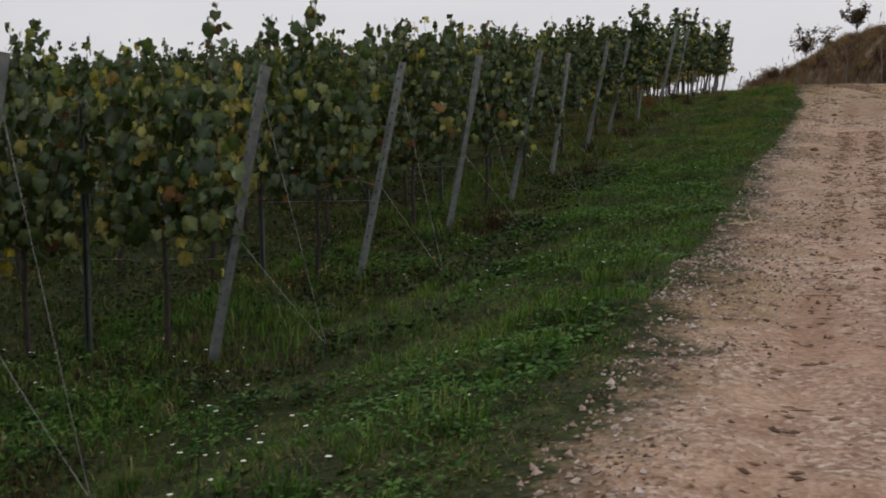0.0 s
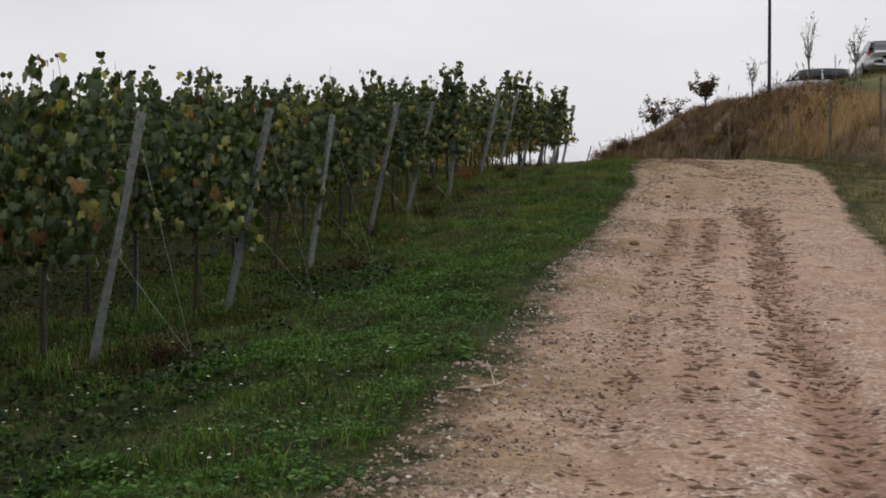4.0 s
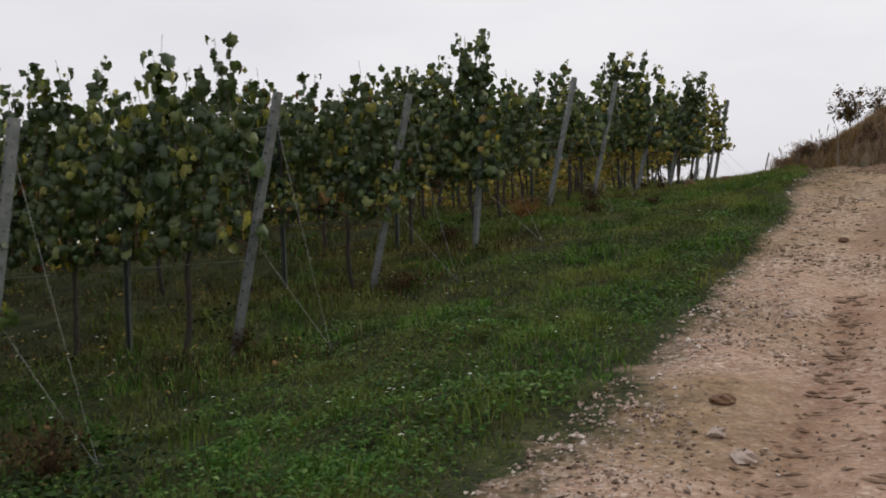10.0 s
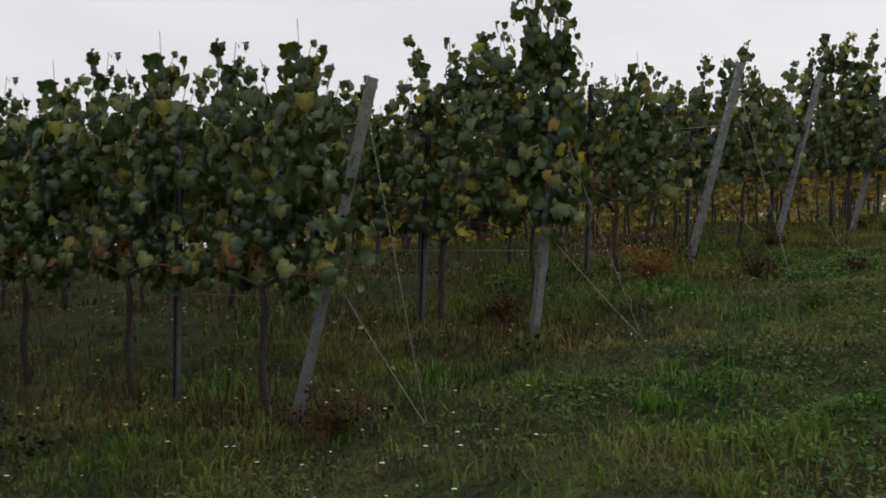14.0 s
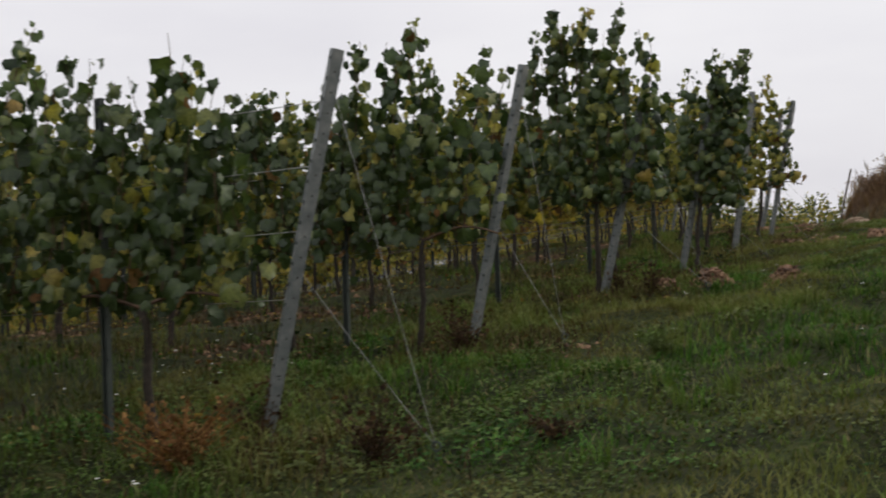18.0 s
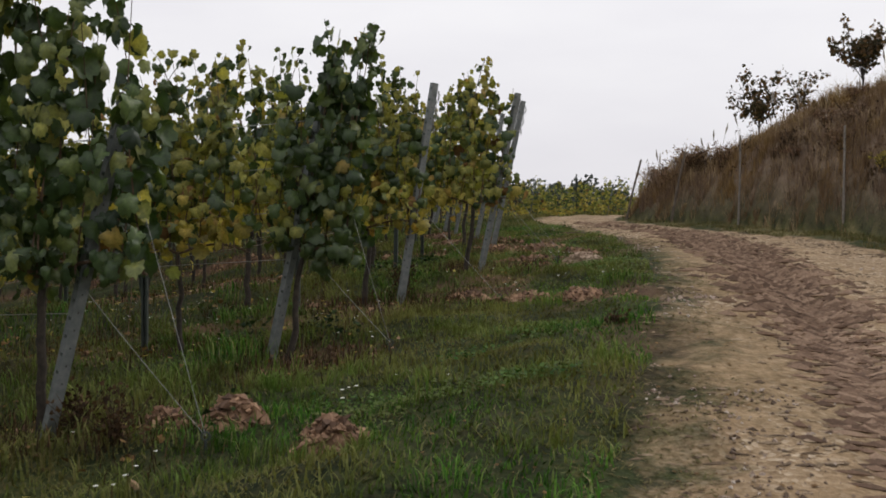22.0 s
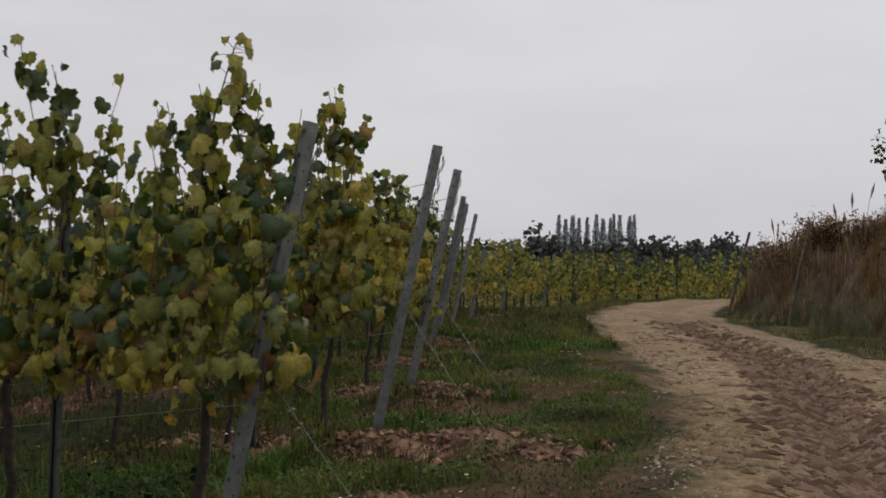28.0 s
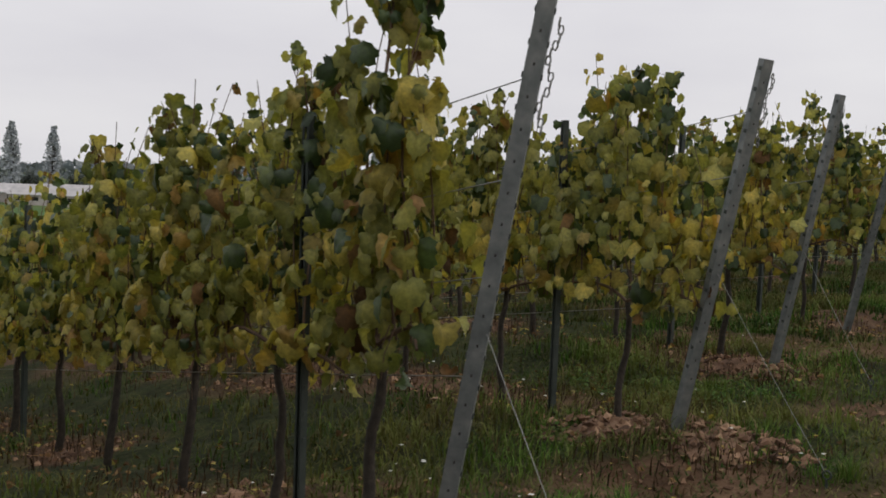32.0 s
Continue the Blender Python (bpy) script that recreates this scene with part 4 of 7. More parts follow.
for q, (kind, lo, hi) in enumerate((("green", 2.0, 2.3), ("turning", 1.9, 2.22), ("yellow", 1.78, 2.12))):
    for j in range(9):
        ARRAYS[kind, j] = vine_arrays(100 * q + j, kind, lo + (hi - lo) * j / 8)
        trunk, canes, leaves, idx, fine = ARRAYS[kind, j]
        MESHES[kind, j] = (mesh_np("trunk", *trunk, [M_BARK], smooth=True), mesh_np("fruiting_wood", *canes, [M_CANE]), foliage_mesh("foliage", leaves, idx))
        FAR_FOLIAGE[kind, j] = foliage_mesh("foliage", leaves, idx, True)
        FINE_FOLIAGE[kind, j] = fine_mesh("foliage", fine, idx)
    for j in (9, 10):   # end vines drawn up into a column
        ARRAYS[kind, j] = vine_arrays(100 * q + 50 + j, kind, hi, True)
        trunk, canes, leaves, idx, fine = ARRAYS[kind, j]
        MESHES[kind, j] = (mesh_np("trunk", *trunk, [M_BARK], smooth=True), mesh_np("fruiting_wood", *canes, [M_CANE]), foliage_mesh("foliage", leaves, idx))
        FINE_FOLIAGE[kind, j] = fine_mesh("foliage", fine, idx)


def vine(i, s, kind, j, r, tall=1.0, deep=False, near=False, lean=0.0):
    m = Matrix.Translation(row_point(i, s)) @ Matrix.Rotation(lean, 4, "Y") @ Matrix.Rotation(ROW_ANG + (math.pi if r.random() < 0.5 else 0) + r.uniform(-0.06, 0.06), 4, "Z") @ Matrix.Diagonal((1, 1, tall * r.uniform(0.97, 1.04), 1))
    t = thing("grapevine", m, LABELS[kind], "grapevine", "vines of the vineyard")
    trunk, wood, leaf = MESHES[kind, j]
    for name, me in (("trunk", trunk), ("fruiting_wood", wood), ("foliage", FAR_FOLIAGE[kind, j] if deep else FINE_FOLIAGE[kind, j] if near else leaf)):
        part(name, me, t, "thin dark crooked trunk" if name == "trunk" else "", kind="" if name == "trunk" else "stuff")
    return t


def long_shoot(v, along, out, z0, height, bow, seed, n=16):
    """A shoot that stands clear above the top wire, with large leaves near its tip."""
    g = np.random.default_rng(seed)
    u = np.linspace(0, 1, 9)
    c = np.c_[along + bow * u**1.6, out + 0.03 * np.sin(3 * u + seed), z0 + height * u - 0.25 * abs(bow) * u**3]
    uu = np.sort(1 - 0.72 * g.random(n) ** 1.3)
    p = np.c_[[np.interp(uu, u, c[:, q]) for q in range(3)]].T
    az = g.uniform(0, 6.28, n)
    o = np.c_[np.cos(az), np.sin(az), g.uniform(-0.3, 0.4, n)]
    stalks = [tube([p[q], p[q] + o[q] * 0.05, p[q] + o[q] * 0.09 - (0, 0, 0.01)], [0.002, 0.0016, 0.0014], 3, False) for q in range(n)]
    leaf = leaves_np(p + o * 0.09, o * (0.6, 0.6, 0.2) - (0, 0, 0.7), o + (0, 0, 0.6), g.uniform(0.045, 0.085, n) * np.where(uu > 0.9, 0.6, 1.0), curl=g.uniform(0.5, 2.0, n), fine=True)
    shoot = part("long_shoot", mesh_np("long_shoot", *join([tube(c, np.linspace(0.0075, 0.003, 9), 5)] + stalks), [M_CANE], smooth=True), v, "bare brown shoot standing above the wires")
    me = mesh_np("leaf_tuft", *leaf, LEAF_MATS, np.repeat(g.choice([0, 1, 1, 1, 2], n), len(FINE_F)), True)
    me.attributes.new("rim", "FLOAT", "POINT").data.foreach_set("value", np.tile(FINE_RIM, n).astype(np.float32))
    part("leaf_tuft", me, shoot, kind="stuff")


# shoots that stand above the wires: row, vine, place along it, foot, height, bow
LONG = {(16, 0): [(-0.02, 1.55, 0.85, -0.16, 22)], (17, 0): [(-0.05, 1.75, 0.62, 0.10, 14)], (13, 0): [(0.12, 1.75, 0.66, -0.12, 16)], (13, 1): [(0.0, 1.6, 0.62, 0.2, 14)],
        (15, 1): [(0.1, 1.65, 0.66, -0.1, 14)], (16, 2): [(0.0, 1.5, 0.75, 0.28, 16)], (16, 4): [(0.1, 1.5, 0.7, -0.2, 14)], (18, 0): [(0.0, 1.6, 0.6, 0.12, 13)]}
# how far in the first vine of each row stands, its height, and the rows whose first vine is a column
START = {i: 0.42 for i in range(10)} | {9: 0.30, 10: -0.04, 11: 0.75, 12: 0.40, 13: 0.10, 14: -0.10, 15: 0.42, 16: 0.12, 17: 0.36, 18: 0.40, 19: 0.45, 20: 0.5, 21: 0.5}
FIRST_TALL = {9: 1.06, 10: 1.08, 11: 0.92, 12: 1.0, 13: 1.10, 14: 1.02, 15: 0.90, 16: 1.06, 17: 1.12, 18: 1.0}
COLUMN = {10, 14, 17}
far_wood, far_leaf, far_idx = [], [], []
for i in range(2, len(POSTS)):
    r = random.Random(900 + i)
    for k in range(int(row_depth(i) / VINE_STEP)):
        s = START.get(i, 0.6 if i < 23 else -0.2) + VINE_STEP * k + r.uniform(-0.06, 0.06)
        j = r.randrange(9)
        if i <= 9:
            kind = "turning" if i == 4 and k in (1, 2) else "green" if k < 8 or r.random() < 0.6 else "turning"
        elif i == 10 and k < 7:
            kind = "green"
        elif i <= 12:
            kind = r.choice(["green", "turning"]) if k < 2 else "turning"
        elif i <= 15:
            kind = "green" if k == 0 and i < 15 else "turning" if k < 2 else r.choice(["turning", "yellow", "yellow"])
        else:
            kind = "turning" if i == 16 and k < 3 else "yellow" if r.random() < (0.75 if i < 20 else 0.6) else "turning"
        tall = 0.92 if i >= 23 else 1.11 if i <= 8 else 1.04 if i == 9 else 0.97 if i < 14 else 0.93 if i < 16 else 1.0
        if k == 0:
            tall = FIRST_TALL.get(i, tall)
            if i in COLUMN:
                j = 9 + i % 2
        elif i in COLUMN:
            s -= 0.30
        if i == 15 and k == 1:
            tall = 1.08
        if i < 23 and k < 14:
            v = vine(i, s, kind, j, r, tall, k > 7 or i > 20, k < 3 and (i in (8, 9, 10) or 12 < i < 18), 0.18 if k == 0 and i == 14 else 0.0)
            for q, (along, z0, height, bow, count) in enumerate(LONG.get((i, k), ())):
                long_shoot(v, along, 0.04, z0, height, bow, 70 * i + 9 * k + q, count)
            continue
        trunk, canes, leaves, idx, fine = ARRAYS[kind, j]
        x, y, z = row_point(i, s)
        z -= 0.22 if i >= 23 else 0
        c, sn = math.cos(ROW_ANG), math.sin(ROW_ANG)
        place = lambda v: np.c_[v[:, 0] * c - v[:, 1] * sn + x, v[:, 0] * sn + v[:, 1] * c + y, v[:, 2] * tall + z]  # noqa: E731
        far_wood.append((place(trunk[0]), trunk[1]))
        lv = leaves[0].reshape(-1, LEAF_N + 1, 3)
        keep = np.random.default_rng(i * 50 + k).random(len(lv)) < 0.6
        lv = lv[keep][:, [1, 3, 5, 9, 11]]
        far_leaf.append((place(lv.reshape(-1, 3)), (np.array([(0, 1, 2), (0, 2, 3), (0, 3, 4)])[None] + (np.arange(len(lv)) * 5)[:, None, None]).reshape(-1, 3)))
        far_idx.append(np.repeat(idx[::LEAF_N][keep], 3))
far = thing("distant_vines", Matrix.Identity(4), "far rows of vines in yellow and green leaf", "vineyard", kind="stuff")
part("trunk_rows", mesh_np("trunk_rows", *join(far_wood), [M_BARK]), far, kind="stuff")
part("leaf_rows", mesh_np("leaf_rows", *join(far_leaf), LEAF_MATS, np.concatenate(far_idx)), far, kind="stuff")

# ---------------------------------------------------------------- turf, weeds and loose stone
def scatter(n, y_lo, y_hi, u_lo, u_hi, seed, bias=1.0):
    """Places by distance u from the line of end posts, towards the track."""
    g = np.random.default_rng(seed)
    y = g.uniform(y_lo, y_hi, n)
    x = POST_X(y) + u_lo + (u_hi - u_lo) * g.random(n) ** bias
    return x, y, g


def stuff(name, me, label, category):
    return tagged(new(name, me), label, category, kind="stuff")


M_THATCH = foliage_mat("matted_turf", [(0.0, (0.016, 0.040, 0.010)), (0.45, (0.048, 0.097, 0.021)), (0.7, (0.092, 0.133, 0.038)), (0.88, (0.148, 0.129, 0.061)), (1.0, (0.237, 0.190, 0.112))], (0.155, 0.145, 0.054), 0.2, 0.8, 0.06, 0.75, (0.5, 0.48, 0.45), (8.0, 20.0, 0.3, 1.0))

# short meadow turf between the posts and the track
x, y, g = scatter(225000, -2.5, 50, -1.6, 6.0, 21)
z, road, soil, dry, lawn, pf, d, off, side, ins = land(x, y)
edge = road + 0.55 * (vnoise(x, y, 0.5) - 0.5) + 0.35 * (vnoise(x, y, 1.7) - 0.5)
bald = vnoise(x + 3, y, 0.7) * 0.6 + vnoise(x, y + 8, 0.25) * 0.4
shade = (d > -1.5 - 0.9 * vnoise(x, y, 1.5)) & (g.random(len(x)) < 0.55 * np.clip((30 - y) / 6, 0, 1))   # sparser by the posts
thin = np.clip((0.45 - off) / 1.3, 0, 1)   # the turf thins out towards the track
keep = ~shade & (off > 0.12) & (side < 0) & (ins <= 0) & (soil < 0.5) & (bald + 0.25 * (vnoise(x, y, 1.7) - 0.5) > 0.55 * thin * (0.6 + 0.4 * g.random(len(x))))
x, y, d, off = x[keep], y[keep], d[keep], off[keep]
n = len(x)
tuft = vnoise(x, y, 0.45)
length = (0.030 + 0.15 * tuft**2.6) * g.uniform(0.6, 1.4, n) * np.where(d > -0.5, 1.5, 1.0) * np.clip(0.35 + (off + 0.6) * 0.6, 0.35, 1)
v, f = blades_np(np.c_[x, y, ground_z(x, y) - 0.006], length, g.uniform(0.006, 0.013, n), np.where(off < 0.3, g.uniform(0.6, 1.1, n), g.uniform(0.25, 0.95, n)), g.uniform(0, 6.28, n))
stuff("turf", mesh_np("turf", v, f, [M_GRASS]), "short uneven green meadow grass beside the track", "grass")

# matted short blades and thatch that fill the turf
x, y, g = scatter(420000, -2.5, 48, -2.2, 5.6, 121)
z, road, soil, dry, lawn, pf, d, off, side, ins = land(x, y)
keep = (off + 0.5 * (vnoise(x, y, 0.6) - 0.5) > 0.05 + 0.6 * g.random(len(x)) ** 2) & (side < 0) & ~((d > -1.3) & (g.random(len(x)) < 0.5 * np.clip((22 - y) / 4, 0, 1)))
x, y = x[keep], y[keep]
n = len(x)
az, ln = g.uniform(0, 6.28, n), g.uniform(0.03, 0.085, n)
dv = np.c_[np.cos(az), np.sin(az), 0 * az]
base = np.c_[x, y, ground_z(x, y) - 0.004]
wv = np.c_[-np.sin(az), np.cos(az), 0 * az] * g.uniform(0.004, 0.008, n)[:, None]
tip = base + dv * (ln * g.uniform(0.5, 1.0, n))[:, None] + np.c_[0 * x, 0 * x, ln * g.uniform(0.25, 0.75, n)]
v = np.stack([base - wv, base + wv, tip], 1).reshape(-1, 3)
stuff("turf_thatch", mesh_np("turf_thatch", v, np.arange(3 * n).reshape(-1, 3), [M_THATCH]), "matted short grass and thatch in the turf", "grass")

# broad-leaved clover and plantain in patches
x, y, g = scatter(380000, -2.5, 48, -1.6, 5.6, 22)
z, road, soil, dry, lawn, pf, d, off, side, ins = land(x, y)
patch = vnoise(x, y + 30, 1.6) * 0.6 + vnoise(x, y, 0.5) * 0.4
keep = (off + 0.5 * (vnoise(x, y, 0.5) - 0.5) > 0.22) & (side < 0) & (patch > 0.33 + 0.12 * np.clip((y - 17) / 6, 0, 1) + 0.14 * g.random(len(x)) + 0.16 * (d > -1.4) * (y < 24)) & (soil < 0.4)
x, y = x[keep], y[keep]
n = len(x)
az = g.uniform(0, 6.28, n)
tip = np.c_[np.cos(az), np.sin(az), g.uniform(-0.3, 0.5, n)]
nor = np.c_[g.normal(0, 0.35, n), g.normal(0, 0.35, n), np.ones(n)]
v, f = leaves_np(np.c_[x, y, ground_z(x, y) + g.uniform(0.005, 0.05, n) + 0.06 * vnoise(x, y, 0.45) ** 2], tip, nor, g.uniform(0.012, 0.031, n) * (0.6 + 0.8 * vnoise(x, y, 0.6)) * np.interp(y, [10, 18], [1.15, 0.85]), simple=True)
stuff("clover", mesh_np("clover", v, f, [M_CLOVER]), "low green clover and broad-leaved weeds in the turf", "clover")

# low weeds at the posts and in the alleys; dark colour stands for shade
M_SHADEWEED = foliage_mat("shade_toned_weed", [(0.0, (0.010, 0.020, 0.008)), (0.5, (0.026, 0.050, 0.016)), (0.85, (0.055, 0.085, 0.030)), (1.0, (0.095, 0.080, 0.042))], None, 0.12, 0.7, 0.1, 0.9, (0.55, 0.52, 0.5))
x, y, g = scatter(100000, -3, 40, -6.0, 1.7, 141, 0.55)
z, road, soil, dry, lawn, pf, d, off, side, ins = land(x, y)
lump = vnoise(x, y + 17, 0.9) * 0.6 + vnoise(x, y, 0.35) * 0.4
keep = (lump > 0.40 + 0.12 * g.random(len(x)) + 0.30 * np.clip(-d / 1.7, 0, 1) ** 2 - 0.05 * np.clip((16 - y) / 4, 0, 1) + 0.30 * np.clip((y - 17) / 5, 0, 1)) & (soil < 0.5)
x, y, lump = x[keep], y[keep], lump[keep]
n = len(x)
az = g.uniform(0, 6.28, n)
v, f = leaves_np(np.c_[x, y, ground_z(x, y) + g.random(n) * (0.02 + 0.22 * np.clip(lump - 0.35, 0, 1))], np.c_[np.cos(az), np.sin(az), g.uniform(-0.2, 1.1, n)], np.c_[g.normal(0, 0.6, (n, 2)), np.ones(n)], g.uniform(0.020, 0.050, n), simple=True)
stuff("dark_weeds", mesh_np("dark_weeds", v, f, [M_SHADEWEED]), "low green weeds crowding the feet of the trellis posts, dark to stand for shade", "weeds")

# worn, browned grass that frays out over the edge of the upper track
M_WORN = foliage_mat("worn_grass", [(0.0, (0.07, 0.062, 0.028)), (0.45, (0.13, 0.115, 0.05)), (0.75, (0.21, 0.165, 0.085)), (1.0, (0.33, 0.26, 0.15))], (0.11, 0.11, 0.042), 0.2, 0.85, 0.06, 0.9, (0.65, 0.6, 0.55))
x, y, g = scatter(210000, -2.5, 46, 0.5, 6.0, 131)
z, road, soil, dry, lawn, pf, d, off, side, ins = land(x, y)
fray = np.exp(-((off + 0.02 + 0.14 * np.clip((y - 26) / 6, 0, 1)) / (0.50 + 0.16 * np.clip((y - 26) / 6, 0, 1))) ** 2) * np.clip(0.62 + (y - 15) / 8, 0.62, 1)
keep = (side < 0) & (ins <= 0) & (off > -1.0) & (vnoise(x, y, 0.45) * 0.55 + vnoise(x + 2, y, 1.3) * 0.45 > 0.86 - 0.46 * fray + 0.14 * g.random(len(x))) & (off < 0.9)
x, y = x[keep], y[keep]
n = len(x)
az, ln = g.uniform(0, 6.28, n), g.uniform(0.02, 0.07, n)
base = np.c_[x, y, ground_z(x, y) + 0.003]
wv = np.c_[-np.sin(az), np.cos(az), 0 * az] * g.uniform(0.003, 0.007, n)[:, None]
tip = base + np.c_[np.cos(az) * ln, np.sin(az) * ln, ln * g.uniform(0.02, 0.3, n)]
v, f = np.stack([base - wv, base + wv, tip], 1).reshape(-1, 3), np.arange(3 * n).reshape(-1, 3)
stuff("edge_grass", mesh_np("edge_grass", v, f, [M_WORN]), "worn brownish grass fraying out over the track edge", "grass")

# coarser grass round the bend
x, y, g = scatter(46000, 47, 66, -3.5, 4.5, 124)
z, road, soil, dry, lawn, pf, d, off, side, ins = land(x, y)
keep = (off > 0) & (side < 0) & (vnoise(x, y, 1.2) > 0.2)
x, y = x[keep], y[keep]
n = len(x)
v, f = blades_np(np.c_[x, y, ground_z(x, y) - 0.006], g.uniform(0.05, 0.15, n), g.uniform(0.012, 0.024, n), g.uniform(0.3, 1.0, n), g.uniform(0, 6.28, n))
stuff("bend_grass", mesh_np("bend_grass", v, f, [M_THATCH]), "rough grass round the bend of the track", "grass")

# tussocks of longer grass and broad-leaved weeds scattered through the turf
cx, cy, g = scatter(1500, -2.5, 48, -1.5, 4.6, 122)
z, road, soil, dry, lawn, pf, d, off, side, ins = land(cx, cy)
ok = (off > 0.45) & (side < 0) & (soil < 0.5) & (vnoise(cx, cy, 1.2) > 0.35)
cx, cy = cx[ok], cy[ok]
per = 46
rad = np.repeat(g.uniform(0.05, 0.17, len(cx)), per) * np.sqrt(g.random(len(cx) * per))
a = g.uniform(0, 6.28, len(rad))
x, y = np.repeat(cx, per) + rad * np.cos(a), np.repeat(cy, per) + rad * np.sin(a)
tall = np.repeat(g.uniform(0.06, 0.15, len(cx)), per) * g.uniform(0.6, 1.2, len(rad))
v, f = blades_np(np.c_[x, y, ground_z(x, y) - 0.008], tall, g.uniform(0.005, 0.011, len(rad)), g.uniform(0.2, 0.9, len(rad)), a + g.normal(0, 0.7, len(rad)))
stuff("grass_tussocks", mesh_np("grass_tussocks", v, f, [M_GRASS]), "tussocks of longer green grass in the turf", "grass")

# longer grass along and behind the posts, and in the alleys between the rows
for seed, count, material, name, label in ((23, 105000, M_THATCH, "alley_grass", "rough matted grass between the vine rows"), (123, 62000, M_GRASS, "alley_tufts", "tufts of fresh green grass between the vine rows")):
    x, y, g = scatter(count, -3, 58, -13, 0.6, seed, 0.42)
    z, road, soil, dry, lawn, pf, d, off, side, ins = land(x, y)
    lump = vnoise(x, y, 0.8) * 0.6 + vnoise(x + seed, y, 0.3) * 0.4
    keep = (soil < 0.55 + 0.4 * g.random(len(x))) & (lump > (0.32 if material is M_THATCH else 0.48) + 0.2 * g.random(len(x)))
    x, y, d, lump = x[keep], y[keep], d[keep], lump[keep]
    n = len(x)
    length = (0.03 + 0.16 * lump**1.8) * g.uniform(0.6, 1.5, n)
    v, f = blades_np(np.c_[x, y, ground_z(x, y) - 0.006], length, g.uniform(0.007, 0.015, n), g.uniform(0.35, 1.0, n), g.uniform(0, 6.28, n))
    stuff(name, mesh_np(name, v, f, [material]), label, "grass")

# withered vine leaves dropped under the rows
g = np.random.default_rng(62)
vs = []
for i in range(4, 22):
    m = 420 if i < 13 else 700
    s_in, o = g.uniform(-0.7, 9, m), g.normal(0, 0.42, m)
    x, y = POSTS[i][0] + ROW[0] * s_in - ROW[1] * o, POSTS[i][1] + ROW[1] * s_in + ROW[0] * o
    vs.append(leaves_np(np.c_[x, y, ground_z(x, y) + g.uniform(0.01, 0.06, m)], np.c_[g.normal(0, 1, (m, 2)), g.normal(0, 0.3, m)], np.c_[g.normal(0, 0.5, (m, 2)), np.ones(m)], g.uniform(0.020, 0.050, m), simple=True))
stuff("fallen_leaves", mesh_np("fallen_leaves", *join(vs), [M_LEAF_B, M_LEAF_Y], np.random.default_rng(63).integers(0, 5, 2 * sum(len(q[0]) // 4 for q in vs)) // 4), "withered brown and yellow leaves under the vine rows", "fallen leaves")

# dull stalks and dead growth under the rows, coloured dark in place of shade
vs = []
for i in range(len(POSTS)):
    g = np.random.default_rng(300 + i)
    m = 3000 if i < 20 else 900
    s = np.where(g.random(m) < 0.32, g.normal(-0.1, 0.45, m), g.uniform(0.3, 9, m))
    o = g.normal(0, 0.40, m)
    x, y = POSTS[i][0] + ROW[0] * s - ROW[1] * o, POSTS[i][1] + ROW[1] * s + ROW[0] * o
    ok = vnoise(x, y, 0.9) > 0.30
    x, y = x[ok], y[ok]
    m = len(x)
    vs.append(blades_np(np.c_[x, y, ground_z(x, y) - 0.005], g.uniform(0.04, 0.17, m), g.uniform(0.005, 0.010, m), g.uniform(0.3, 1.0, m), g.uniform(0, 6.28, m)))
stuff("shaded_dead_growth", mesh_np("shaded_dead_growth", *join(vs), [M_SHADED_RUSTWEED]), "dead weeds under the vine rows, darkened to stand for shade", "dead weeds")

# small white flowers
x, y, g = scatter(2300, -2.5, 48, -3.0, 4.0, 24)
z, road, soil, dry, lawn, pf, d, off, side, ins = land(x, y)
keep = (road < 0.05) & (off > 0.3) & (side < 0) & (vnoise(x, y + 12, 1.1) > 0.50 + 0.06 * np.clip((y - 20) / 4, 0, 1))
x, y = x[keep], y[keep]
n = len(x)
a6 = np.arange(6) * np.pi / 3
size = g.uniform(0.007, 0.016, n)
zz = ground_z(x, y) + g.uniform(0.03, 0.13, n)
cv = np.stack([x, y, zz], 1)
ring = cv[:, None] + size[:, None, None] * np.stack([np.cos(a6), np.sin(a6), 0 * a6 - 0.25], 1)[None]
v = np.concatenate([cv[:, None], ring], 1).reshape(-1, 3)
f = (np.array([(0, k + 1, (k + 1) % 6 + 1) for k in range(6)])[None] + (np.arange(n) * 7)[:, None, None]).reshape(-1, 3)
stuff("white_flowers", mesh_np("white_flowers", v, f, [M_FLOWER]), "small white daisy and clover flowers in the grass", "flowers")

# loose stone on the track and its edges
OCT = np.array([(1, 0, 0), (-1, 0, 0), (0, 1, 0), (0, -1, 0), (0, 0, 1), (0, 0, -1)], float)
OCT_F = np.array([(0, 2, 4), (2, 1, 4), (1, 3, 4), (3, 0, 4), (2, 0, 5), (1, 2, 5), (3, 1, 5), (0, 3, 5)])


